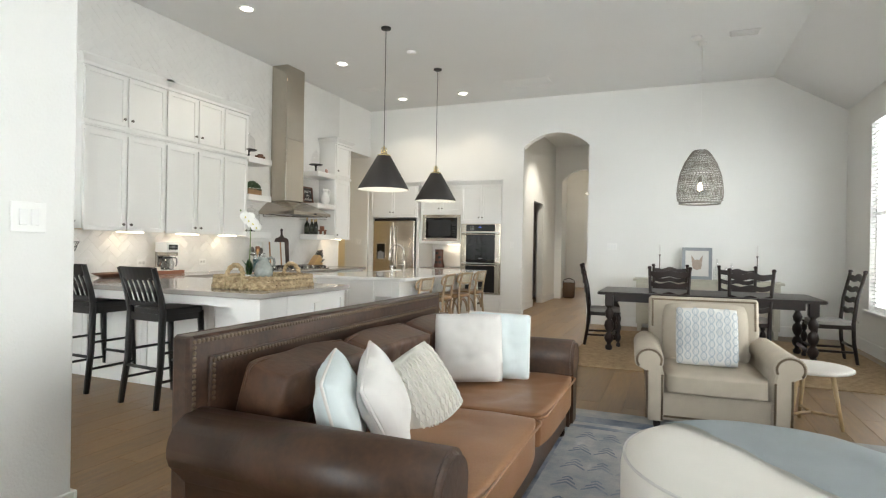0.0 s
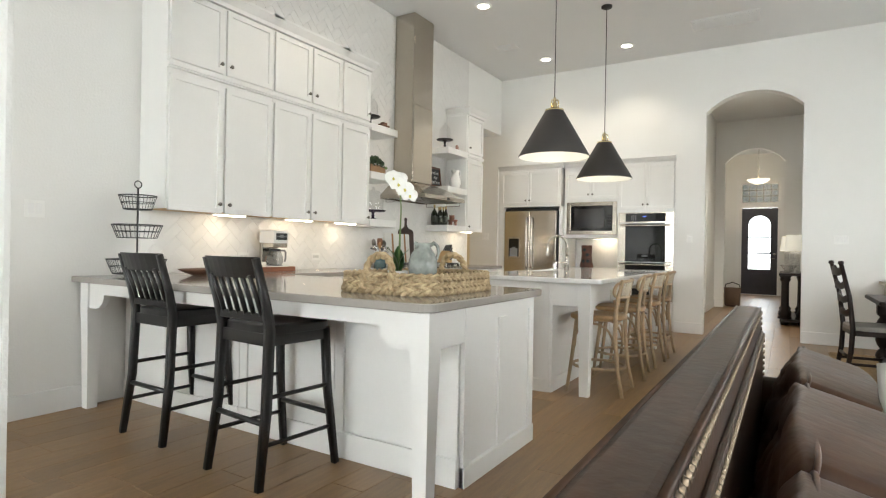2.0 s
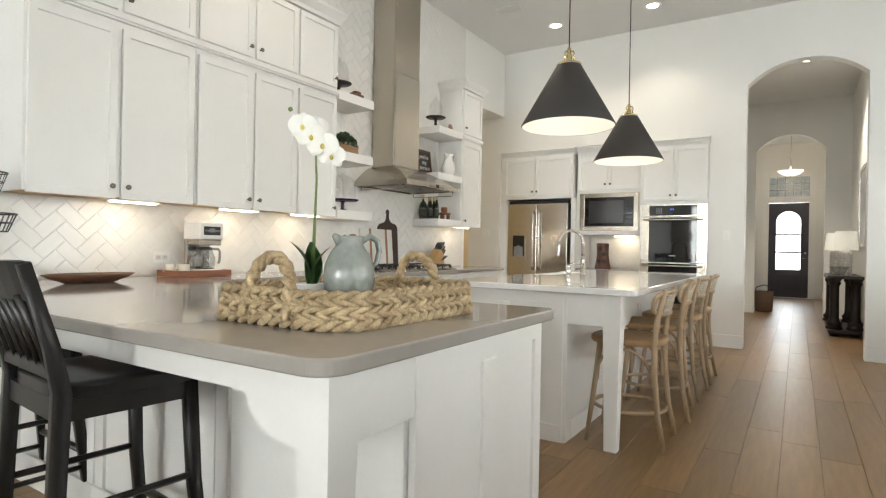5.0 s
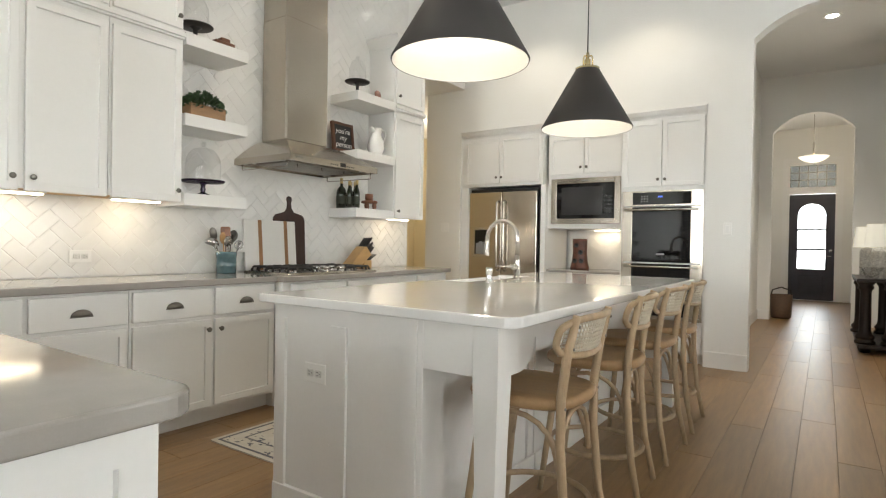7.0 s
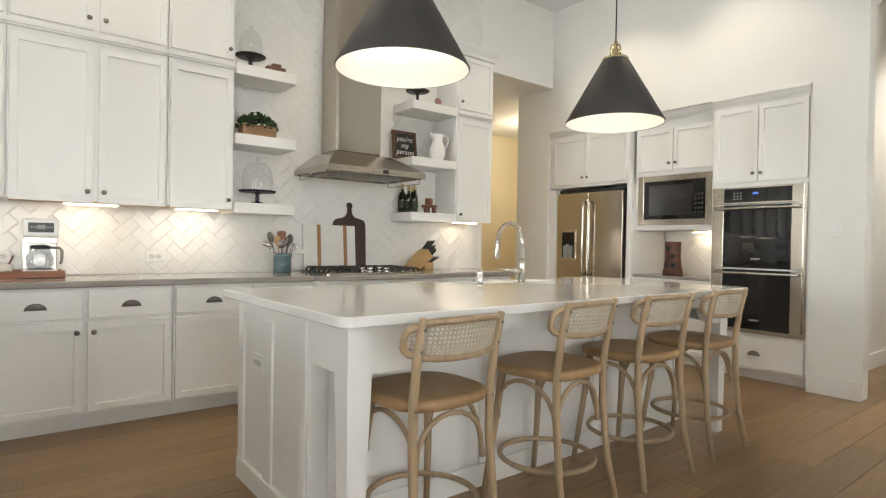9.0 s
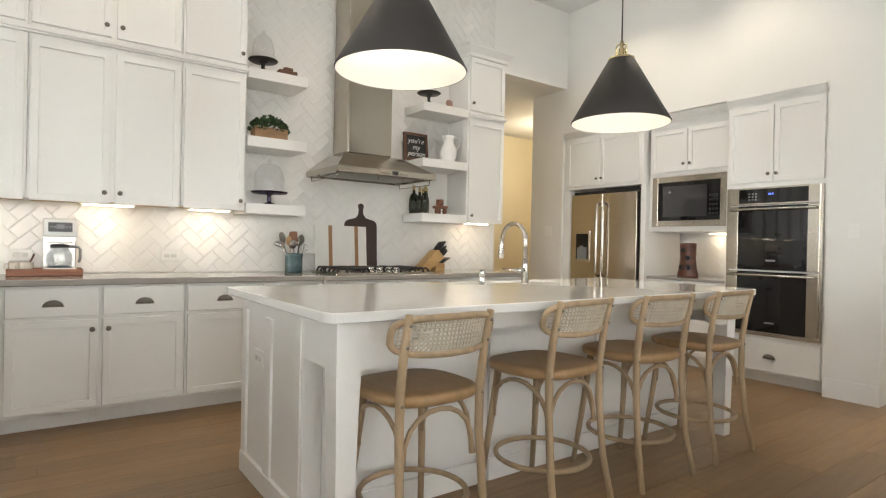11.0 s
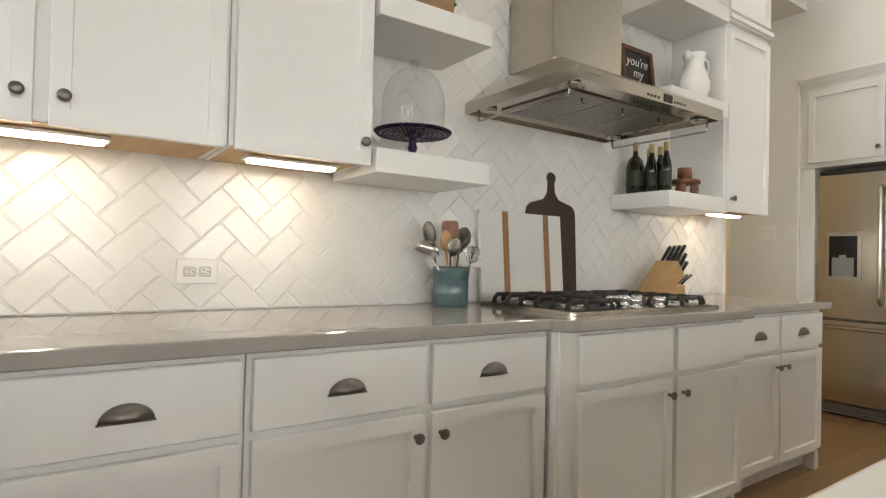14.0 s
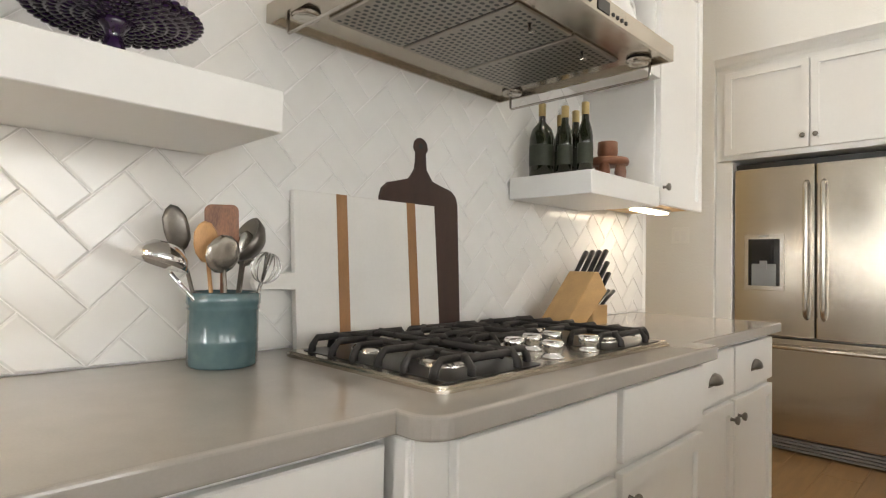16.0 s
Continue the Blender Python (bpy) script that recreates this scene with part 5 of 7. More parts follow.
# armchair: local -y is the front
ac = thing("armchair", (0.5, 4.8, 0), "beige linen armchair with rolled arms and dark nailheads", "armchair", 4)
ac.scale = (1.0, 1.18, 1.0)
part("base", B((-0.42, 0.42, -0.36, 0.36, 0.07, 0.27), bevel=0.015, seg=2), LINEN, ac)
part("backrest", moved(B((-0.42, 0.42, -0.07, 0.07, -0.42, 0.42), bevel=0.03, seg=3), Matrix.Translation((0, 0.36, 0.47)) @ Matrix.Rotation(radians(-8), 4, "X")), LINEN, ac)
part("back_cushion", moved(soft_box(0.32, 0.26, 0.07, puff=0.4, edge=0.6), Matrix.Translation((0, 0.24, 0.6)) @ Matrix.Rotation(radians(82), 4, "X")), LINEN, ac)
part("seat_cushion", moved(soft_box(0.335, 0.36, 0.075, puff=0.3, edge=0.8, wrinkle=0.006), Matrix.Translation((0, -0.06, 0.345))), LINEN, ac)
for s in (-1, 1):
    bm = bmesh.new()
    prof = [(s * 0.44, 0.07), (s * 0.46, 0.42)] + [(s * (0.44 + 0.1 * math.cos(radians(a))), 0.5 + 0.09 * math.sin(radians(a))) for a in range(-30, 215, 15)] + [(s * 0.34, 0.4), (s * 0.34, 0.07)]
    prism(bm, prof, "y", -0.4, 0.34)
    bmesh.ops.bevel(bm, geom=[e for e in bm.edges if abs(e.verts[0].co.y - e.verts[1].co.y) < 1e-5 and e.verts[0].co.y < -0.39], offset=0.012, segments=2, affect="EDGES")
    for f in bm.faces:
        f.smooth = abs(f.normal.y) < 0.5
    part("arm", bm, LINEN, ac, "rolled linen arm")
bm = bmesh.new()
for s in (-1, 1):
    pr = [(s * 0.352, 0.09 + 0.017 * i) for i in range(19)] + [(s * (0.44 + 0.082 * math.cos(radians(a))), 0.5 + 0.074 * math.sin(radians(a))) for a in range(200, -35, -11)] + [(s * 0.452, 0.42 - 0.017 * i) for i in range(20)]
    nails(bm, [(x, -0.401, z) for x, z in pr], Vector((0, -1, 0)))
R = Matrix.Translation((0, 0.36, 0.47)) @ Matrix.Rotation(radians(-8), 4, "X")
nails(bm, [R @ Vector((-0.39 + 0.017 * i, -0.071, 0.39)) for i in range(47)] + [R @ Vector((x, -0.071, 0.39 - 0.017 * i)) for i in range(1, 14) for x in (-0.39, 0.39)], Vector((0, -1, 0.1)))
nails(bm, [(-0.33 + 0.017 * i, -0.361, 0.1) for i in range(40)], Vector((0, -1, 0)))
tagged(part("nailhead_trim", bm, NAIL, ac, "dark nailhead rows"), kind="stuff")
for x in (-0.38, 0.38):
    for y in (-0.33, 0.33):
        part("foot", turned([(0, 0), (0.022, 0), (0.03, 0.07), (0, 0.07)], (x, y, 0), 14), DARKWOOD, ac)
PRINT = material("ikat_white", (0.78, 0.77, 0.75), 0.85, vary=0.03, bump=0.3, bump_scale=380)
BLUEPRINT = material("ikat_blue", (0.44, 0.49, 0.54), 0.85, vary=0.06, bump=0.3, bump_scale=380)
pw = pillow((0.48, 4.72, 0.635), 76, 0, 4, 0.215, 0.075, PRINT, "white pillow with a blue diamond print on the armchair", None, 8)
bm = bmesh.new()
for i in range(8):
    for j in range(7):
        cx, cy = -0.19 + 0.054 * i, -0.18 + 0.06 * j + (0.03 if i % 2 else 0)
        if abs(cx) > 0.2 or abs(cy) > 0.2:
            continue
        for k in (1.0, 0.45):
            out = []
            for q in range(13):
                t = 2 * math.pi * q / 12
                for w in (1.0, 0.72):
                    x, y = cx + 0.024 * k * w * math.copysign(abs(math.cos(t)) ** 1.4, math.cos(t)), cy + 0.034 * k * w * math.copysign(abs(math.sin(t)) ** 1.2, math.sin(t))
                    kk = max(0.0, (1 - (abs(x) / 0.235) ** 2.5) * (1 - (abs(y) / 0.235) ** 2.5)) ** 0.45
                    out.append(bm.verts.new((x, y, 0.075 * (0.12 + 0.88 * kk) + 0.005)))
            for q in range(12):
                bm.faces.new((out[2 * q], out[2 * q + 2], out[2 * q + 3], out[2 * q + 1]))
tagged(part("diamond_print", bm, BLUEPRINT, pw, "printed blue diamonds"), kind="stuff")

# side table
sd = thing("side_table", (1.2, 4.95, 0), "small round side table with a white top and oak legs", "side table")
part("tabletop", turned([(0, 0.415), (0.25, 0.415), (0.268, 0.425), (0.268, 0.44), (0.255, 0.446), (0, 0.446)], n=48), material("whitewashed_top", (0.62, 0.58, 0.53), 0.45, vary=0.08, stretch=(1, 8, 1)), sd)
for a in (100, 220, 340):
    c, s = math.cos(radians(a)), math.sin(radians(a))
    part("leg", tube(bmesh.new(), [(0.2 * c, 0.2 * s, 0), (0.13 * c, 0.13 * s, 0.416)], [0.012, 0.018], 12), material("pale_oak", (0.5, 0.36, 0.2), 0.5, vary=0.15, stretch=(4, 4, 0.5)), sd)
    part("stretcher", tube(bmesh.new(), [(0, 0, 0.1), (0.182 * c, 0.182 * s, 0.1)], 0.011, 10), OAK, sd)


# rugs
def rug(name, x0, x1, y0, y1, h, mat, label):
    r = thing(name, ((x0 + x1) / 2, (y0 + y1) / 2, 0), label, "rug")
    w, d = (x1 - x0) / 2, (y1 - y0) / 2
    bm = bmesh.new()
    prism(bm, rounded(-w, w, -d, d, 0.015, 2), "z", 0.0005, h)
    part("rug_body", bm, mat, r)
    return r, w, d


JUTE = material("woven_jute", (0.34, 0.24, 0.135), 0.9, ramp=((0.24, 0.16, 0.085), (0.44, 0.32, 0.19)), scale=18, bump=0.8, bump_scale=130)
r, w, d = rug("jute_rug", -0.88, 2.45, 6.3, 9.3, 0.012, JUTE, "natural braided jute rug under the dining table")
bm = bmesh.new()
for i in range(46):
    y = -d + 0.03 + i * (2 * d - 0.06) / 45
    tube(bm, [(-w + 0.01, y, 0.012), (0, y, 0.014), (w - 0.01, y, 0.012)], 0.012, 6, rv=0.4)
tagged(part("braid", bm, JUTE, r, "coarse braided ridges"), kind="stuff")
RUGBLUE = material("faded_blue_pile", (0.14, 0.19, 0.30), 0.95, ramp=((0.07, 0.11, 0.20), (0.42, 0.43, 0.44)), scale=6, bump=0.5, bump_scale=260)
RUGPALE = material("faded_grey_pile", (0.45, 0.43, 0.41), 0.95, ramp=((0.25, 0.28, 0.33), (0.55, 0.52, 0.48)), scale=7, bump=0.5, bump_scale=260)
r, w, d = rug("area_rug", -0.9, 2.2, 0.9, 4.6, 0.01, RUGPALE, "faded blue and grey patterned area rug")
bm = bmesh.new()
for k, (m0, m1) in enumerate(((0.2, 0.34), (0.42, 0.47), (0.95, 1.0))):
    for q in ((-w + m0, w - m0, -d + m0, -d + m1), (-w + m0, w - m0, d - m1, d - m0), (-w + m0, -w + m1, -d + m1, d - m1), (w - m1, w - m0, -d + m1, d - m1)):
        solid(bm, *q, 0.0102, 0.0125)
for i in range(14):
    for j in range(10):
        cx, cy = -w + 0.62 + i * 0.155, -d + 0.6 + j * 0.275
        if cx > w - 0.55 or cy > d - 0.5:
            continue
        for k in range(3):
            s = 0.07 - 0.02 * k
            z = 0.0125
            pts = [(cx - s, cy - 0.1 + k * 0.06), (cx, cy - 0.1 + k * 0.06 + s), (cx + s, cy - 0.1 + k * 0.06), (cx + s, cy - 0.08 + k * 0.06), (cx, cy - 0.08 + k * 0.06 + s), (cx - s, cy - 0.08 + k * 0.06)]
            v = [bm.verts.new((*p, z)) for p in pts]
            bm.faces.new((v[0], v[1], v[4], v[5]))
            bm.faces.new((v[1], v[2], v[3], v[4]))
tagged(part("woven_pattern", bm, RUGBLUE, r, "faded blue border and zigzag pattern"), kind="stuff")
RUNNER = material("ivory_pile", (0.55, 0.52, 0.46), 0.95, vary=0.1, scale=14, bump=0.5, bump_scale=260)
r, w, d = rug("kitchen_runner", -4.6, -3.84, 5.96, 7.9, 0.008, RUNNER, "ivory and grey patterned kitchen runner rug")
bm = bmesh.new()
for q in ((-w + 0.03, w - 0.03, -d + 0.03, -d + 0.045), (-w + 0.03, w - 0.03, d - 0.045, d - 0.03), (-w + 0.03, -w + 0.045, -d + 0.045, d - 0.045), (w - 0.045, w - 0.03, -d + 0.045, d - 0.045), (-w + 0.12, w - 0.12, -d + 0.14, -d + 0.15), (-w + 0.12, -w + 0.13, -d + 0.15, d - 0.12), (w - 0.13, w - 0.12, -d + 0.15, d - 0.12)):
    solid(bm, *q, 0.0082, 0.0095)
rr = random.Random(3)
for i in range(420):
    cx, cy, a, s = rr.uniform(-w + 0.04, w - 0.04), rr.uniform(-d + 0.04, d - 0.04), rr.uniform(0, 3.1), rr.uniform(0.008, 0.026)
    v = [bm.verts.new((cx + s * math.cos(a + k * 1.57) * (1 if k % 2 else 0.4), cy + s * math.sin(a + k * 1.57) * (1 if k % 2 else 0.4), 0.0092)) for k in range(4)]
    bm.faces.new(v)
tagged(part("woven_pattern", bm, material("charcoal_pile", (0.13, 0.13, 0.15), 0.95, vary=0.2, scale=20), r, "faded charcoal motifs"), kind="stuff")

# ---- dining ----
BALUSTER = [(0.03, 0.0), (0.045, 0.02), (0.045, 0.05), (0.025, 0.07), (0.025, 0.09), (0.05, 0.12), (0.06, 0.16), (0.045, 0.2), (0.022, 0.225), (0.045, 0.26), (0.06, 0.31), (0.05, 0.36), (0.024, 0.39), (0.045, 0.42), (0.055, 0.47), (0.04, 0.51), (0.025, 0.53), (0.05, 0.56)]
dt = thing("dining_table", (0.6, 7.86, 0.014), "long dark wooden dining table with turned baluster legs", "dining table")
bm = bmesh.new()
prism(bm, rounded(-1.24, 1.22, -0.56, 0.56, 0.05), "z", 0.705, 0.742)
bmesh.ops.bevel(bm, geom=[e for e in bm.edges if abs(e.verts[0].co.z - e.verts[1].co.z) < 1e-6], offset=0.008, segments=2, affect="EDGES")
part("tabletop", bm, DARKWOOD, dt, "dark polished top")
part("apron", B((-1.0, 1.0, -0.45, -0.43, 0.62, 0.705), (-1.0, 1.0, 0.43, 0.45, 0.62, 0.705), (-1.02, -1.0, -0.45, 0.45, 0.62, 0.705), (1.0, 1.02, -0.45, 0.45, 0.62, 0.705)), DARKWOOD, dt)
for x in (-1.1, 1.1):
    for y in (-0.43, 0.43):
        bm = turned(BALUSTER, (x, y, 0), 20)
        solid(bm, x - 0.05, x + 0.05, y - 0.05, y + 0.05, 0.56, 0.705, bevel=0.004)
        part("leg", bm, DARKWOOD, dt, "turned baluster leg")
    part("stretcher", tube(bmesh.new(), [(x, -0.4, 0.13), (x, 0.4, 0.13)], 0.022, 10), DARKWOOD, dt)


def ladder_chair():
    c = thing("dining_chair", (0, 0, 0), "dark wooden ladder-back dining chair with a grey seat", "chair", group="chairs round the dining table")
    part("seat", moved(soft_box(0.235, 0.215, 0.032, puff=0.6, edge=0.6), Matrix.Translation((0, 0, 0.465))), GREYSEAT, c, "padded grey seat")
    part("seat_frame", B((-0.225, 0.225, -0.2, -0.17, 0.4, 0.45), (-0.225, 0.225, 0.17, 0.2, 0.4, 0.45), (-0.225, -0.195, -0.17, 0.17, 0.4, 0.45), (0.195, 0.225, -0.17, 0.17, 0.4, 0.45), bevel=0.004), DARKWOOD, c)
    for x in (-1, 1):
        part("leg", turned([(r * 0.6, z * 0.8) for r, z in BALUSTER], (x * 0.205, 0.19, 0), 14), DARKWOOD, c)
        part("back_leg", tube(bmesh.new(), [(x * 0.205, -0.24, 0), (x * 0.205, -0.2, 0.25), (x * 0.208, -0.19, 0.46), (x * 0.215, -0.22, 0.75), (x * 0.225, -0.29, 1.05)], [0.02, 0.023, 0.024, 0.021, 0.019], 6), DARKWOOD, c)
        part("finial", turned([(0.02, 0), (0.026, 0.01), (0.02, 0.03), (0, 0.034)], (x * 0.226, -0.292, 1.045), 12), DARKWOOD, c)
    for a, b in (((-0.205, 0.19, 0.17), (0.205, 0.19, 0.17)), ((-0.205, -0.21, 0.2), (0.205, -0.21, 0.2)), ((-0.205, -0.215, 0.14), (-0.205, 0.19, 0.14)), ((0.205, -0.215, 0.14), (0.205, 0.19, 0.14))):
        part("stretcher", tube(bmesh.new(), (a, b), 0.014, 10), DARKWOOD, c)
    for j in range(4):
        z = 0.6 + 0.125 * j
        y = -0.2 - 0.085 * max(0, (z - 0.5) / 0.5) ** 1.3
        bm = bmesh.new()
        prev = None
        for i in range(17):
            t = 2 * i / 16 - 1
            x, bow = t * 0.213, -0.02 * (1 - t * t)
            zt = z + 0.03 + 0.012 * math.cos(t * 2 * math.pi) + (0.02 * (1 - t * t) if j == 3 else 0)
            zb = z - 0.028 + 0.01 * math.cos(t * 2 * math.pi)
            cur = [bm.verts.new(p) for p in ((x, y + bow - 0.008, zb), (x, y + bow + 0.008, zb), (x, y + bow + 0.004, zt), (x, y + bow - 0.012, zt))]
            if prev:
                for k in range(4):
                    bm.faces.new((prev[k], prev[(k + 1) % 4], cur[(k + 1) % 4], cur[k]))
            prev = cur
        part("back_slat", bm, DARKWOOD, c, "wavy ladder slat")
    return c


ch = ladder_chair()
ch.matrix_world = pose(0.2, 7.64, 0.014, 0, 0, 0)
for m in (pose(1.06, 7.62, 0.014, 0, 0, 2), pose(0.2, 8.5, 0.014, 0, 0, 180), pose(1.05, 8.5, 0.014, 0, 0, 178), pose(-0.62, 7.9, 0.014, 0, 0, -84), pose(1.95, 7.95, 0.014, 0, 0, 94)):
    copy_thing(ch, m)

bf = thing("buffet_sideboard", (0.7, 9.72, 0.0), "cream painted sideboard against the dining wall", "sideboard")
CREAM = material("aged_cream_paint", (0.52, 0.49, 0.41), 0.55, vary=0.1, scale=7, bump=0.1)
part("body", B((-1.0, 1.0, -0.22, 0.25, 0.12, 0.8), bevel=0.004), CREAM, bf)
part("top", B((-1.05, 1.05, -0.25, 0.262, 0.8, 0.835), bevel=0.006), CREAM, bf)
for i in range(4):
    d = part("door", moved(shaker(-0.97 + i * 0.487, -0.49 + i * 0.487, 0.16, 0.76, 0.06), Matrix.Translation((0, -0.22, 0))), CREAM, bf)
    part("knob", turned([(0, 0), (0.012, 0.004), (0.014, 0.012), (0, 0.018)], (-0.73 + i * 0.487, -0.25, 0.5), 12), PEWTER, d)
for x in (-0.95, 0.95):
    for y in (-0.18, 0.2):
        part("foot", B((x - 0.03, x + 0.03, y - 0.03, y + 0.03, 0, 0.12), bevel=0.004), CREAM, bf)
for x in (0.04, 1.41):
    c = thing("candlestick", (x, 9.66, 0.835), "slim brass candlestick with a white candle", "candlestick", group="candlesticks")
    part("stem", turned([(0.045, 0), (0.045, 0.008), (0.01, 0.02), (0.007, 0.1), (0.007, 0.36), (0.016, 0.375), (0.016, 0.39), (0, 0.391)], n=18), PEWTER, c)
    part("candle", turned([(0.011, 0.385), (0.011, 0.54), (0.002, 0.552), (0, 0.565)], n=14), WHITECLOTH, c, "white taper candle")
pf = thing("framed_picture", (0.59, 9.86, 0.837), "grey framed animal print standing on the sideboard", "picture frame")
pf.matrix_world = pose(0.59, 9.86, 0.837, -7, 0, 0)
part("frame", B((-0.22, -0.17, -0.012, 0.01, 0, 0.51), (0.17, 0.22, -0.012, 0.01, 0, 0.51), (-0.17, 0.17, -0.012, 0.01, 0, 0.05), (-0.17, 0.17, -0.012, 0.01, 0.46, 0.51), bevel=0.002), material("grey_frame", (0.28, 0.30, 0.32), 0.5, vary=0.1), pf)
part("mat_board", B((-0.17, 0.17, -0.004, 0.006, 0.05, 0.46)), WHITECLOTH, pf)
bm = bmesh.new()
lathe(bm, [(0, -0.09), (0.06, -0.07), (0.075, 0.0), (0.055, 0.06), (0.0, 0.08)], n=20)
moved(bm, Matrix.Translation((0, -0.0045, 0.24)) @ Matrix.Diagonal((1, 0.01, 1, 1)))
for s in (-1, 1):
    prism(bm, [(s * 0.02, 0.29), (s * 0.075, 0.27), (s * 0.085, 0.39)], "y", -0.0055, -0.0042)
part("drawing", bm, material("drawing_tan", (0.42, 0.33, 0.27), 0.8, vary=0.2, scale=20), pf)
for x, h, rr_ in ((0.86, 0.33, 0.05), (0.98, 0.22, 0.055), (1.06, 0.27, 0.045)):
    v = thing("glass_vase", (x, 9.6, 0.835), "clear glass bottle vase on the sideboard", "vase", group="glass vases")
    part("glass", turned([(0, 0.004), (rr_, 0.004), (rr_, h * 0.5), (rr_ * 0.35, h * 0.68), (rr_ * 0.3, h), (rr_ * 0.38, h + 0.006)], n=24), GLASS, v)

# woven pendant over the table
wp = thing("woven_pendant", (0.545, 8.1, 0.045), "grey-brown woven rattan pendant lamp over the table", "pendant lamp")
RATTAN = material("grey_rattan", (0.20, 0.18, 0.155), 0.7, vary=0.2, scale=20)
prof = [(0.245, 1.86), (0.275, 1.9), (0.282, 1.99), (0.275, 2.1), (0.25, 2.24), (0.2, 2.38), (0.13, 2.5), (0.09, 2.55), (0.07, 2.56)]


def prof_at(z):
    for (r0, z0), (r1, z1) in zip(prof, prof[1:]):
        if z0 <= z <= z1:
            return r0 + (r1 - r0) * (z - z0) / (z1 - z0)
    return prof[-1][0]


bm = bmesh.new()
for k in range(40):
    for twist in (-0.75, 0.75):
        a = 2 * math.pi * k / 40
        pts = [(prof_at(z), z, a + twist * (z - 1.86) / 0.7) for z in (1.862 + 0.0697 * i for i in range(11))]
        tube(bm, [(r * math.cos(w), r * math.sin(w), z) for r, z, w in pts], 0.0021, 4, caps=False)
z = 1.87
while z < 2.555:
    r = prof_at(z)
    closed_tube(bm, [(r * math.cos(t), r * math.sin(t), z) for t in (2 * math.pi * i / 32 for i in range(32))], 0.004, 4)
    z += 0.0155 if int((z - 1.86) / 0.09) % 2 else 0.03
tagged(part("woven_shade", bm, RATTAN, wp, "open woven rattan shade"), kind="stuff")
part("rim", closed_tube(bmesh.new(), [(0.247 * math.cos(t), 0.247 * math.sin(t), 1.86) for t in (2 * math.pi * i / 40 for i in range(40))], 0.008, 8), RATTAN, wp)
part("socket", turned([(0.02, 2.13), (0.022, 2.2), (0.01, 2.22), (0, 2.22)], n=16), PEWTER, wp)
part("bulb", turned([(0, 2.02), (0.02, 2.03), (0.031, 2.06), (0.026, 2.095), (0.014, 2.12), (0.013, 2.14)], n=18), BULB, wp)
part("cord", tube(bmesh.new(), [(0, 0, 2.2), (0, 0, ZC - 0.06)], 0.003, 6), WHITEPLASTIC, wp)
part("canopy", turned([(0.055, ZC - 0.045), (0.055, ZC - 0.065), (0, ZC - 0.069)], n=24), WHITEPLASTIC, wp)


# ---- on the peninsula ----
SEAGRASS = material("braided_seagrass", (0.5, 0.38, 0.22), 0.75, ramp=((0.22, 0.14, 0.065), (0.62, 0.49, 0.3)), scale=30, bump=0.6, bump_scale=150, piece=0.12)


def braid(bm, path, r, step, closed=False, hand=1):
    """Two strands twisted about a path."""
    pts = [Vector(p) for p in path]
    seg = list(zip(pts, pts[1:] + ([pts[0]] if closed else [])))
    total = sum((b - a).length for a, b in seg)
    turns = max(2, round(total / (step * 2)))
    n = turns * 7
    line = []
    for i in range(n + (0 if closed else 1)):
        s = total * i / n
        for a, b in seg:
            l = (b - a).length
            if s <= l + 1e-6:
                break
            s -= l
        line.append(a.lerp(b, min(1, s / l) if l else 0))
    for k in range(2):
        strand = []
        for i, o in enumerate(line):
            nxt, prv = (line[(i + 1) % len(line)], line[i - 1]) if closed else (line[min(i + 1, n)], line[max(i - 1, 0)])
            d = (nxt - prv).normalized()
            side = d.cross(Vector((0, 0, 1)) if abs(d.z) < 0.9 else Vector((1, 0, 0))).normalized()
            up = side.cross(d)
            w = hand * 2 * math.pi * (turns * i / n + k / 2)
            strand.append(o + (side * math.cos(w) + up * math.sin(w)) * r * 0.5)
        closed_tube(bm, strand, r * 0.66, 6) if closed else tube(bm, strand, r * 0.66, 6)


tr = thing("woven_tray", (-3.035, 3.965, ZK), "braided seagrass tray with two loop handles on the counter", "tray")
part("base", B((-0.23, 0.23, -0.32, 0.32, 0.002, 0.036), bevel=0.01), SEAGRASS, tr)
for j in range(5):
    w, d = 0.268 - 0.001 * j, 0.352 - 0.001 * j
    bm = bmesh.new()
    braid(bm, [(x, y, 0.015 + 0.0182 * j) for x, y in rounded(-w, w, -d, d, 0.12, 6)], 0.0132 if j else 0.018, 0.042, True, 1 - 2 * (j % 2))
    tagged(part("braid_coil", bm, SEAGRASS, tr, "plaited seagrass coil"), kind="stuff")
for s in (-1, 1):
    bm = bmesh.new()
    arch = [(0.085 * math.cos(t), s * (0.352 - 0.02 * math.sin(t)), 0.045 + 0.135 * math.sin(t) ** 0.8) for t in (math.pi * i / 14 for i in range(15))]
    arch = [(0.085, s * 0.368, 0.0 + 0.02)] + arch + [(-0.085, s * 0.368, 0.02)]
    braid(bm, arch, 0.018, 0.036)
    tagged(part("handle", bm, SEAGRASS, tr, "plaited loop handle"), kind="stuff")

tr.scale = (1.06, 1.06, 1.08)

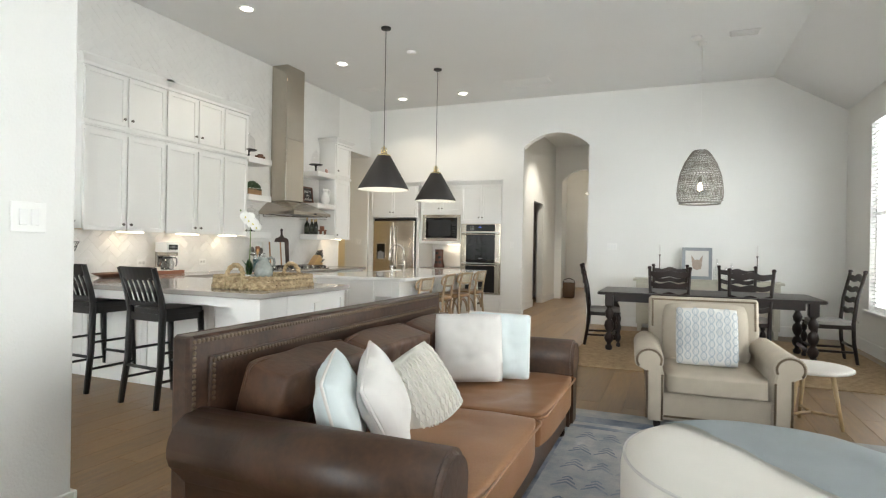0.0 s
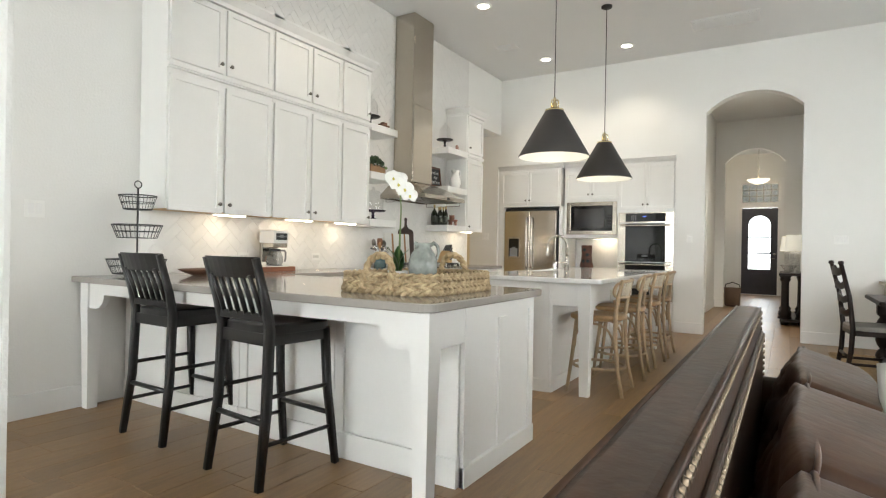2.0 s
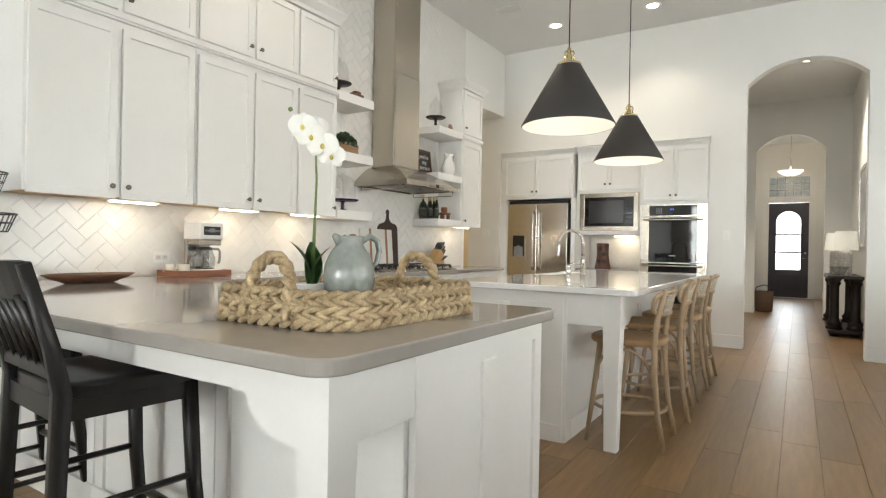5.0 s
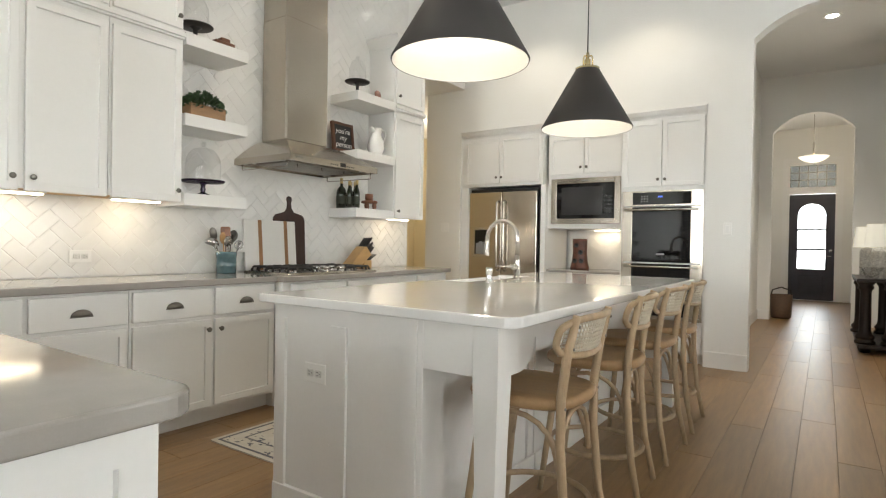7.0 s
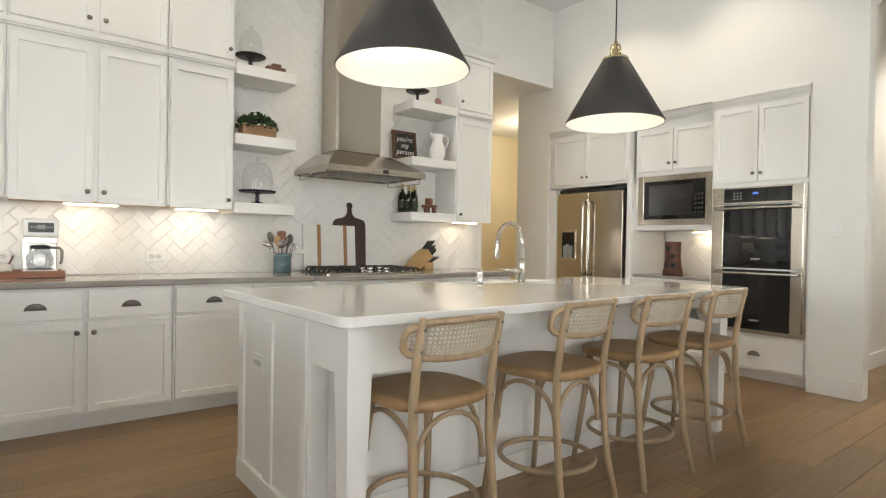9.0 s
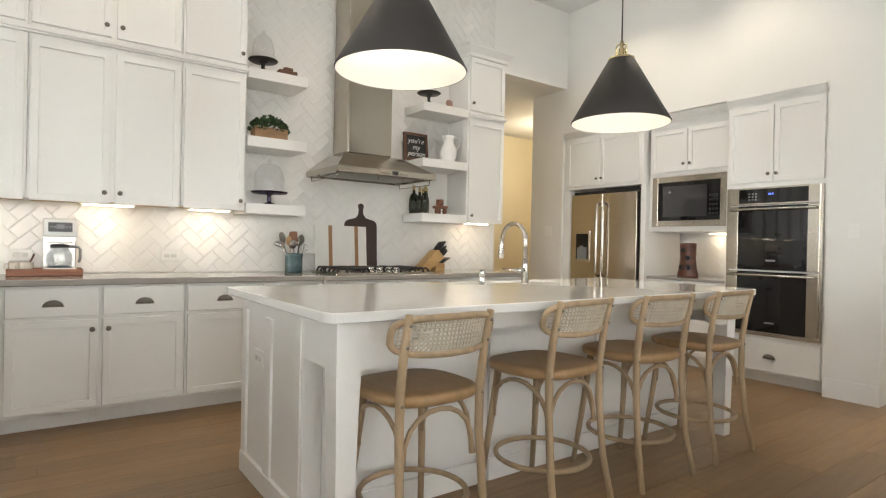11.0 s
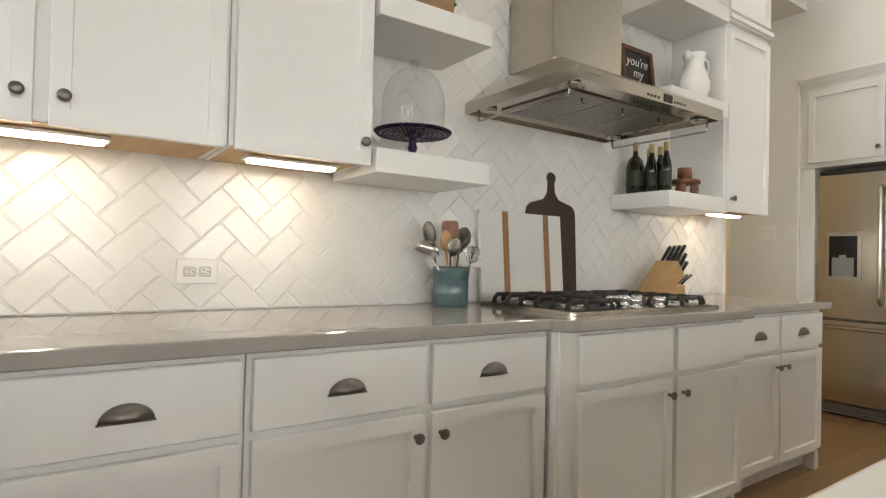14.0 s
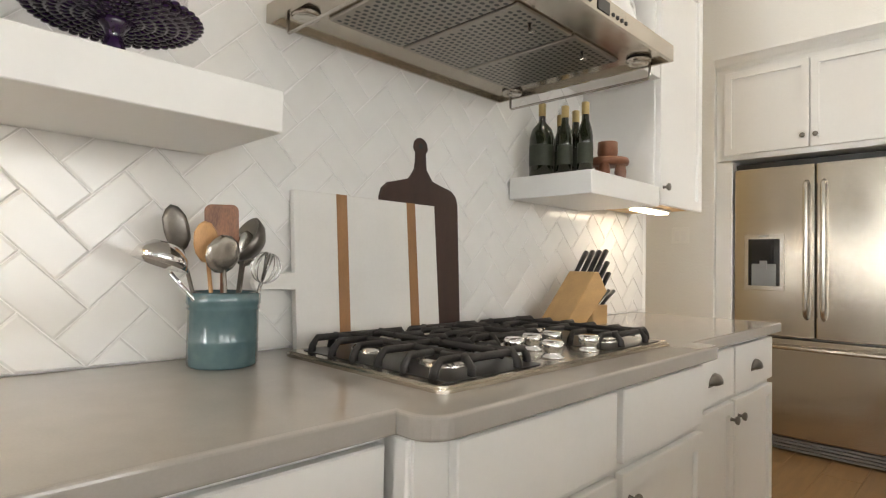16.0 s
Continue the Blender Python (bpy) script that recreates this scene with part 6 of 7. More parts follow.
GLAZE = material("grey_green_glaze", (0.30, 0.32, 0.30), 0.22, ramp=((0.17, 0.185, 0.17), (0.33, 0.35, 0.32)), scale=7, bump=0.05, bump_scale=40, coat=0.3)
jg = thing("stoneware_jug", (-2.875, 3.755, ZK + 0.04), "grey-green glazed stoneware jug with one handle", "jug")
jg.scale = (0.75, 0.75, 0.77)
part("body", turned([(0, 0), (0.06, 0), (0.068, 0.01), (0.092, 0.07), (0.1, 0.12), (0.096, 0.17), (0.078, 0.215), (0.056, 0.245), (0.05, 0.262), (0.054, 0.282), (0.048, 0.284), (0.044, 0.262), (0.06, 0.2), (0, 0.06)], n=40), GLAZE, jg)
part("handle", tube(bmesh.new(), [(0.02, 0.045, 0.262), (0.03, 0.085, 0.285), (0.04, 0.12, 0.265), (0.042, 0.13, 0.225), (0.04, 0.115, 0.18), (0.035, 0.087, 0.165)], [0.012, 0.012, 0.0115, 0.011, 0.0105, 0.012], 10), GLAZE, jg)
part("spout", tube(bmesh.new(), [(-0.015, -0.035, 0.255), (-0.022, -0.056, 0.279), (-0.026, -0.064, 0.286)], [0.02, 0.014, 0.009], 10), GLAZE, jg)

oc = thing("orchid_plant", (-3.035, 3.76, ZK + 0.04), "white artificial orchid in a white pot", "orchid")
oc.scale = (0.92, 0.92, 0.93)
part("pot", turned([(0, 0), (0.042, 0), (0.049, 0.02), (0.059, 0.078), (0.053, 0.079), (0.045, 0.055), (0, 0.055)], n=28), material("white_ceramic", (0.82, 0.81, 0.78), 0.2, vary=0.02), oc)
part("moss", turned([(0.044, 0.055), (0.03, 0.066), (0, 0.07)], n=16), material("moss", (0.05, 0.09, 0.025), 0.9, vary=0.4, scale=60, bump=0.6), oc)
LEAF = material("orchid_leaf", (0.07, 0.17, 0.05), 0.35, vary=0.2, scale=12)
PETAL = material("orchid_petal", (0.84, 0.83, 0.78), 0.55, vary=0.03, scale=30, bump=0.1)
STEM = material("orchid_stem", (0.16, 0.24, 0.08), 0.5, vary=0.15, scale=20)


def blade(bm, base, tip, width, bow, n=8, cup=0.25):
    a, b = Vector(base), Vector(tip)
    d = b - a
    side = d.cross(Vector((0, 0, 1)))
    side = (side if side.length > 1e-4 else Vector((1, 0, 0))).normalized()
    up = side.cross(d).normalized()
    prev = None
    for i in range(n + 1):
        t = i / n
        c = a + d * t + up * bow * math.sin(math.pi * t)
        w = width * (math.sin(math.pi * min(1, t * 0.93 + 0.06)) ** 0.7)
        cur = [bm.verts.new(c - side * w + up * w * cup), bm.verts.new(c), bm.verts.new(c + side * w + up * w * cup)]
        if prev:
            for k in range(2):
                bm.faces.new((prev[k], prev[k + 1], cur[k + 1], cur[k])).smooth = True
        prev = cur


for base_, tip, w in (((0, 0, 0.06), (-0.055, -0.045, 0.215), 0.034), ((0.005, 0, 0.06), (0.05, 0.04, 0.2), 0.032), ((0, 0, 0.06), (0.005, -0.01, 0.215), 0.032), ((0, 0.01, 0.06), (-0.02, 0.06, 0.15), 0.026)):
    bm = bmesh.new()
    blade(bm, base_, tip, w, 0.02)
    bmesh.ops.solidify(bm, geom=bm.faces[:], thickness=0.002)
    part("leaf", bm, LEAF, oc, smooth=True)
stem = [(0, 0, 0.06), (0.005, 0.005, 0.25), (0.008, 0.01, 0.42), (0.006, 0.004, 0.53), (-0.01, -0.012, 0.585), (-0.03, -0.03, 0.61), (-0.05, -0.045, 0.625)]
part("stem", tube(bmesh.new(), stem, [0.0045, 0.004, 0.0038, 0.0034, 0.003, 0.0026, 0.002], 8), STEM, oc)
part("support_stake", tube(bmesh.new(), [(0.008, 0.002, 0.06), (0.012, 0.006, 0.44)], 0.0035, 8), STEM, oc)
for k, (fx, fy, fz, sc) in enumerate(((0.045, 0.04, 0.5, 0.95), (0.03, 0.012, 0.535, 1.05), (0.005, -0.015, 0.56, 1.05), (-0.02, -0.03, 0.595, 0.95), (0.0, 0.01, 0.595, 0.85))):
    bm = bmesh.new()
    o = Vector((fx, fy, fz))
    f = Vector((0.65, -0.72, 0.15 - 0.12 * (k % 2))).normalized()
    u = f.cross(Vector((0, 0, 1))).normalized()
    v = u.cross(f)
    for q, (ang, ln, wd) in enumerate(((90, 0.05, 0.02), (210, 0.045, 0.018), (330, 0.045, 0.018), (20, 0.052, 0.034), (160, 0.052, 0.034))):
        ang += 9 * math.sin(k * 3 + q)
        d = (u * math.cos(radians(ang)) + v * math.sin(radians(ang))) * ln * sc
        side = f.cross(d).normalized()
        prev = None
        for i in range(6):
            t = i / 5
            c = o + d * t + f * (0.006 * math.sin(t * 3) - 0.012 * t * t) + f * (0.003 if q > 2 else 0)
            w = wd * sc * math.sin(math.pi * min(1, 0.12 + t * 0.84)) ** 0.6
            cur = [bm.verts.new(c - side * w), bm.verts.new(c + f * 0.004), bm.verts.new(c + side * w)]
            if prev:
                for z in range(2):
                    bm.faces.new((prev[z], prev[z + 1], cur[z + 1], cur[z])).smooth = True
            prev = cur
    fl = part("flower", bm, PETAL, oc, "white orchid flower")
    bm = bmesh.new()
    bmesh.ops.create_icosphere(bm, subdivisions=1, radius=0.008 * sc)
    part("lip", moved(bm, Matrix.Translation(o + f * 0.01 - v * 0.006) @ Matrix.Diagonal((1, 1, 1.3, 1))), material("orchid_lip", (0.65, 0.55, 0.12), 0.5), fl)
for z in (0.63, 0.66):
    bm = bmesh.new()
    bmesh.ops.create_icosphere(bm, subdivisions=1, radius=0.009)
    part("bud", moved(bm, Matrix.Translation((-0.04 - (z - 0.63) * 0.5, -0.038 - (z - 0.63) * 0.5, z - 0.01))), STEM, oc)


def wire_basket(bm, z0, z1, r0, r1):
    for z, r in ((z0, r0), (z1, r1), ((z0 + z1) / 2, (r0 + r1) / 2)):
        closed_tube(bm, [(r * math.cos(t), r * math.sin(t), z) for t in (2 * math.pi * i / 28 for i in range(28))], 0.0028 if z != z1 else 0.004, 5)
    for i in range(30):
        t = 2 * math.pi * i / 30
        tube(bm, [(0.02 * math.cos(t), 0.02 * math.sin(t), z0), (r0 * math.cos(t), r0 * math.sin(t), z0), (r1 * math.cos(t), r1 * math.sin(t), z1)], 0.0016, 4, caps=False)


bs = thing("tiered_basket_stand", (-5.2, 3.62, ZK), "three-tier black wire basket stand on the counter", "basket stand")
part("pole", tube(bmesh.new(), [(0, 0, 0.0), (0, 0, 0.62)], 0.0065, 10), BLACKWIRE, bs)
part("ring_handle", closed_tube(bmesh.new(), [(0, 0.025 * math.cos(t), 0.645 + 0.025 * math.sin(t)) for t in (2 * math.pi * i / 20 for i in range(20))], 0.004, 6), BLACKWIRE, bs)
for z0, z1, r0, r1 in ((0.02, 0.12, 0.15, 0.19), (0.27, 0.36, 0.125, 0.16), (0.47, 0.565, 0.09, 0.12)):
    bm = bmesh.new()
    wire_basket(bm, z0, z1, r0, r1)
    tagged(part("basket", bm, BLACKWIRE, bs, "black wire basket"), kind="stuff")
WALNUT = material("walnut", (0.13, 0.055, 0.028), 0.4, vary=0.3, scale=7, bump=0.1, stretch=(1, 0.2, 1))
db = thing("dough_bowl", (-5.05, 4.08, ZK), "long shallow reddish wooden dough bowl", "bowl")
part("bowl", moved(turned([(0, 0.0), (0.1, 0.0), (0.17, 0.03), (0.2, 0.05), (0.193, 0.052), (0.16, 0.036), (0.09, 0.012), (0, 0.01)], n=40), Matrix.Rotation(radians(4), 4, "Z") @ Matrix.Diagonal((0.55, 1.25, 1, 1))), WALNUT, db)

# ---- along the wall counter ----
wt = thing("wooden_tray", (-5.28, 4.865, ZK), "low reddish wooden tray under the coffee maker", "tray")
part("board", B((-0.12, 0.13, -0.2, 0.2, 0.002, 0.02), (-0.12, -0.105, -0.2, 0.2, 0.02, 0.045), (0.115, 0.13, -0.2, 0.2, 0.02, 0.045), (-0.105, 0.115, -0.2, -0.185, 0.02, 0.045), (-0.105, 0.115, 0.185, 0.2, 0.02, 0.045), bevel=0.002), material("cherry_tray", (0.26, 0.10, 0.05), 0.45, vary=0.2, scale=6, stretch=(4, 0.6, 4)), wt)
cf = thing("coffee_maker", (-5.3, 4.94, ZK + 0.02), "white and steel drip coffee maker with a glass carafe", "coffee maker")
part("base", B((-0.09, 0.1, -0.09, 0.09, 0.001, 0.03), bevel=0.006, seg=2), WHITEPLASTIC, cf)
part("warming_plate", turned([(0.07, 0.03), (0.07, 0.034), (0, 0.035)], (0.015, 0.0, 0), 28), BLACKPLASTIC, cf)
part("tower", B((-0.09, -0.05, -0.09, 0.09, 0.03, 0.25), bevel=0.004), NICKEL, cf)
part("brew_head", B((-0.09, 0.1, -0.092, 0.092, 0.235, 0.35), bevel=0.008, seg=2), WHITEPLASTIC, cf)
part("chin", B((-0.05, 0.085, -0.085, 0.085, 0.195, 0.235), bevel=0.004), STEEL, cf)
pn = part("control_panel", B((0.1, 0.103, -0.065, 0.065, 0.265, 0.325), bevel=0.001), BLACKPLASTIC, cf)
part("display", B((0.103, 0.104, -0.022, 0.022, 0.285, 0.312)), GREYPLASTIC, pn)
for i in range(4):
    part("button", B((0.103, 0.1045, -0.055 + (i % 2) * 0.018 + (i // 2) * 0.082, -0.042 + (i % 2) * 0.018 + (i // 2) * 0.082, 0.29, 0.302)), GREYPLASTIC, pn)
cr = part("carafe", turned([(0, 0.036), (0.06, 0.036), (0.072, 0.06), (0.072, 0.11), (0.055, 0.15), (0.05, 0.165)], (0.015, 0, 0), 32), clear_glass("carafe_glass", (0.8, 0.81, 0.82)), cf, "clear glass carafe")
part("carafe_lid", turned([(0.052, 0.16), (0.054, 0.178), (0.03, 0.186), (0, 0.186)], (0.015, 0, 0), 28), BLACKPLASTIC, cr)
part("carafe_handle", tube(bmesh.new(), [(0.02, 0.05, 0.168), (0.03, 0.1, 0.168), (0.032, 0.113, 0.15), (0.03, 0.113, 0.09), (0.026, 0.105, 0.065)], 0.009, 8), GREYPLASTIC, cr)
CERAMIC = material("cream_ceramic", (0.7, 0.66, 0.58), 0.25, vary=0.06, scale=20)
for k, (dx, dy, r) in enumerate(((-0.03, 0.0, 0.034), (0.03, 0.06, 0.037))):
    cu = thing("sugar_pot", (-5.28 + dx, 4.705 + dy, ZK + 0.02), "small cream ceramic pot on the coffee tray", "pot", group="pots on the coffee tray")
    part("cup", turned([(0, 0.001), (r * 0.8, 0.001), (r, 0.03), (r, 0.065), (r * 0.93, 0.066), (r * 0.9, 0.02), (0, 0.015)], n=24), CERAMIC, cu)
    part("handle", closed_tube(bmesh.new(), [(0, -r - 0.008 + 0.014 * math.cos(t), 0.036 + 0.018 * math.sin(t)) for t in (2 * math.pi * i / 14 for i in range(14))], 0.0035, 6), CERAMIC, cu)
sp = thing("wooden_spoon", (-5.24, 4.775, ZK + 0.04), "small dark wooden spoon standing in the pot", "spoon")
part("shaft", tube(bmesh.new(), [(0.0, -0.01, 0.0), (0.0, 0.03, 0.1)], [0.004, 0.006], 8), WALNUT, sp)

TEAL = material("teal_glaze", (0.07, 0.15, 0.17), 0.18, ramp=((0.045, 0.095, 0.11), (0.12, 0.19, 0.2)), scale=9, bump=0.06, bump_scale=30, coat=0.4)
ck = thing("utensil_crock", (-5.34, 6.56, ZK), "teal glazed crock full of kitchen utensils", "crock")
part("crock", turned([(0, 0.001), (0.068, 0.001), (0.071, 0.006), (0.071, 0.05), (0.0722, 0.054), (0.071, 0.058), (0.071, 0.118), (0.0735, 0.121), (0.0715, 0.126), (0.0745, 0.132), (0.0745, 0.152), (0.07, 0.156), (0.064, 0.152), (0.064, 0.01), (0, 0.01)], n=36), TEAL, ck)


def utensil(kind, dx, dy, tx, ty, tz, mat, label):
    u = thing(kind, (-5.34, 6.56, ZK + 0.015), label, "utensil")
    a, b = Vector((dx, dy, 0.0)), Vector((tx, ty, tz))
    part("shaft", tube(bmesh.new(), [a, a.lerp(b, 0.8)], [0.004, 0.0045], 8), mat, u)
    d = (b - a).normalized()
    q = d.to_track_quat("Z", "Y").to_matrix().to_4x4()
    top = a.lerp(b, 0.8)
    L = (b - a).length * 0.22
    if kind == "spatula":
        bm = bmesh.new()
        prism(bm, rounded(-0.034, 0.034, 0, L * 1.45, (0.014, 0.014, 0.02, 0.02), 4), "y", -0.004, 0.004)
        part("head", moved(bm, Matrix.Translation(top) @ q @ Matrix.Rotation(radians(70), 4, "Z")), mat, u)
    elif kind == "ladle":
        bm = turned([(0, -0.03), (0.02, -0.026), (0.035, -0.012), (0.04, 0.004), (0.037, 0.004), (0.03, -0.01), (0.0, -0.024)], n=22)
        turn = 160 if mat is CHROME else 60
        part("head", moved(bm, Matrix.Translation(top + d * 0.03) @ Matrix.Rotation(radians(turn), 4, "X") @ Matrix.Scale(1.35, 4)), mat, u)
    elif kind == "whisk":
        bm = bmesh.new()
        for k in range(5):
            w = math.pi * k / 5
            c, s = math.cos(w), math.sin(w)
            pts = [top + q.to_3x3() @ Vector((c * 0.032 * math.sin(t), s * 0.032 * math.sin(t), L * 1.5 * (1 - math.cos(t)) / 2 if t < math.pi else 0)) for t in (math.pi * i / 10 for i in range(11))]
            pts += [top + q.to_3x3() @ Vector((-c * 0.032 * math.sin(t), -s * 0.032 * math.sin(t), L * 1.5 * (1 - math.cos(t)) / 2)) for t in (math.pi * (10 - i) / 10 for i in range(1, 11))]
            tube(bm, pts, 0.0013, 5, caps=False)
        tagged(part("wires", bm, CHROME, u), kind="stuff")
    else:
        bm = bmesh.new()
        bmesh.ops.create_icosphere(bm, subdivisions=2, radius=1)
        part("head", moved(bm, Matrix.Translation(top + d * L * 0.6) @ q @ Matrix.Rotation(radians(60), 4, "Z") @ Matrix.Diagonal((0.043 if kind == "serving_spoon" else 0.026, 0.006, L * 0.75, 1))), mat, u, smooth=True)


PALEWOOD = material("pale_spoon_wood", (0.5, 0.28, 0.12), 0.5, vary=0.2, scale=8, stretch=(4, 4, 1))
REDWOOD = material("olive_wood", (0.22, 0.075, 0.03), 0.45, ramp=((0.09, 0.03, 0.015), (0.36, 0.15, 0.06)), scale=9, stretch=(3, 3, 1))
utensil("spatula", 0.0, 0.0, 0.0, -0.01, 0.29, REDWOOD, "dark figured wooden spatula in the crock")
utensil("spoon", 0.02, -0.02, 0.04, -0.06, 0.26, PALEWOOD, "pale wooden spoon in the crock")
utensil("spoon", -0.02, -0.02, -0.02, -0.1, 0.29, PEWTER, "steel serving spoon in the crock")
utensil("ladle", 0.0, 0.045, 0.03, -0.16, 0.225, CHROME, "polished steel ladle in the crock")
utensil("ladle", -0.01, 0.02, -0.01, 0.05, 0.28, PEWTER, "dark steel ladle in the crock")
utensil("serving_spoon", 0.03, 0.0, 0.065, -0.035, 0.235, NICKEL, "large steel spoon in the crock")
utensil("whisk", 0.03, 0.02, 0.05, 0.07, 0.2, CHROME, "wire whisk in the crock")
utensil("spoon", -0.02, 0.03, -0.03, 0.06, 0.25, NICKEL, "slotted steel spoon in the crock")

def prism_board():
    bm = bmesh.new()
    prism(bm, [(-0.25, 0.0), (0.255, 0.0), (0.255, 0.405), (-0.25, 0.405), (-0.25, 0.192), (-0.355, 0.188), (-0.362, 0.17), (-0.355, 0.152), (-0.25, 0.148)], "x", -0.01, 0.01)
    bmesh.ops.bevel(bm, geom=bm.edges[:], offset=0.0015, segments=1, affect="EDGES")
    return bm


cb = thing("cutting_board", (-5.42, 7.03, ZK + 0.002), "white cutting board with two walnut stripes and a handle", "cutting board")
cb.matrix_world = pose(-5.42, 7.03, ZK + 0.002, 0, -5, 0)
BOARDW = material("white_board", (0.75, 0.73, 0.69), 0.5, vary=0.03, scale=8)
STRIPE = material("walnut_stripe", (0.30, 0.15, 0.06), 0.5, vary=0.2, scale=8, stretch=(4, 4, 0.6))
part("board", moved(prism_board(), Matrix.Identity(4)), BOARDW, cb)
for y in (-0.12, 0.135):
    part("stripe", B((-0.0106, 0.0106, y, y + 0.035, 0.0004, 0.4056)), STRIPE, cb, "walnut stripe")
pb = thing("paddle_board", (-5.445, 7.24, ZK + 0.002), "dark walnut paddle cutting board leaning on the tiles", "cutting board")
pb.matrix_world = pose(-5.445, 7.24, ZK + 0.002, 0, -3, 0)
out = [(-0.165, 0.0), (0.165, 0.0), (0.165, 0.42)] + [(0.165 - 0.06 + 0.06 * math.cos(radians(a)), 0.42 + 0.05 * math.sin(radians(a))) for a in (30, 60, 90)] + [(0.05, 0.485), (0.024, 0.52), (0.022, 0.57)] + [(0.032 * math.cos(radians(a)), 0.59 + 0.03 * math.sin(radians(a))) for a in (-10, 30, 60, 90, 120, 150, 190)] + [(-0.022, 0.57), (-0.024, 0.52), (-0.05, 0.485)] + [(-0.105 - 0.06 * math.cos(radians(a)), 0.42 + 0.05 * math.sin(radians(a))) for a in (90, 60, 30)] + [(-0.165, 0.42)]
bm = bmesh.new()
prism(bm, out, "x", -0.009, 0.009)
part("board", bm, material("dark_walnut_board", (0.045, 0.02, 0.014), 0.45, vary=0.3, scale=7, stretch=(3, 3, 0.4)), pb)
part("hole", turned([(0.009, -0.0001), (0, 0.0)], n=12), BLACKPLASTIC, pb).matrix_local = pose(0.0095, 0, 0.593, 0, 90, 0)

kb = thing("knife_block", (-5.31, 7.96, ZK), "pale wooden knife block full of black-handled knives", "knife block")
BEECH = material("beech_block", (0.50, 0.31, 0.13), 0.45, vary=0.15, scale=7, stretch=(3, 0.8, 3))
bm = bmesh.new()
prism(bm, [(-0.205, 0.0), (-0.075, 0.0), (0.085, 0.125), (0.025, 0.2), (0.0, 0.2)], "x", -0.055, 0.055)
bmesh.ops.bevel(bm, geom=bm.edges[:], offset=0.003, segments=1, affect="EDGES")
part("block", bm, BEECH, kb)
part("front_block", B((-0.055, 0.055, -0.01, 0.09, 0.0, 0.075), bevel=0.004), BEECH, kb)
kb.scale = (1.05, 1.08, 1.02)
rr = random.Random(5)
for r in range(3):
    for c in range(4):
        x = -0.04 + c * 0.027
        yb, zb = 0.02 + r * 0.024, 0.192 - r * 0.028
        L = 0.105 - 0.012 * r + rr.uniform(-0.01, 0.012)
        dy, dz = 0.66, 0.75
        k = part("knife", tube(bmesh.new(), [(x, yb, zb), (x, yb + dy * L * 0.5, zb + dz * L * 0.5), (x, yb + dy * L, zb + dz * L), (x, yb + dy * L + 0.006, zb + dz * L - 0.003)], [0.0075, 0.009, 0.0105, 0.006], 8, rv=1.4), BLACKPLASTIC, kb, "black knife handle")
for c in range(5):
    x = -0.044 + c * 0.022
    part("steak_knife", tube(bmesh.new(), [(x, 0.06, 0.07), (x, 0.105, 0.1), (x, 0.155, 0.125)], [0.006, 0.007, 0.007], 8), BLACKPLASTIC, kb, "black steak knife handle")

# ---- on the shelves ----
S1L, S2L, S3L, S1R, S2R, S3R = 1.4505, 1.9625, 2.4805, 1.4555, 1.9675, 2.4855
PURPLE = material("purple_glass", (0.022, 0.006, 0.04), 0.12, vary=0.2, scale=20, coat=0.5)
DOME = clear_glass("dome_glass")


def cake_stand(loc, r, h, mat, label, scallop=False):
    c = thing("cake_stand", loc, label, "cake stand")
    part("foot", turned([(0, 0), (r * 0.42, 0.0), (r * 0.4, 0.008), (0.018, 0.02), (0.014, 0.03), (0.019, 0.045), (0.013, 0.06), (0.018, h - 0.018), (0.04, h - 0.004), (0, h - 0.004)], n=24), mat, c)
    p = part("plate", turned([(0, h - 0.005), (r * 0.9, h - 0.002), (r, h + 0.006), (r * 0.985, h + 0.01), (r * 0.9, h + 0.003), (0, h + 0.002)], n=48), mat, c)
    if scallop:
        bm = bmesh.new()
        for ringk in range(1, 8):
            rad = r * ringk / 7.4
            m = 10 + ringk * 5
            for i in range(m):
                a = 2 * math.pi * (i + 0.5 * (ringk % 2)) / m
                lathe(bm, [(0, -0.005), (0.0075, -0.003), (0.0085, 0.0)], (rad * math.cos(a), rad * math.sin(a), h - 0.004 + 0.004 * ringk / 7), 6)
        for i in range(44):
            a = 2 * math.pi * i / 44
            lathe(bm, [(0, -0.004), (0.009, 0.0), (0.007, 0.004), (0, 0.006)], (r * math.cos(a), r * math.sin(a), h + 0.006), 8)
        tagged(part("beading", bm, mat, p, "pressed glass beading"), kind="stuff")
    return c


def cloche(loc, r, h):
    c = thing("glass_cloche", loc, "clear glass dome cover with a knob", "glass dome")
    part("dome", turned([(r, 0), (r, h * 0.45), (r * 0.96, h * 0.62), (r * 0.82, h * 0.8), (r * 0.55, h * 0.94), (0.014, h), (0.011, h + 0.012)], n=40), DOME, c)
    part("knob", turned([(0.01, h + 0.008), (0.018, h + 0.02), (0.016, h + 0.034), (0, h + 0.04)], n=20), DOME, c)


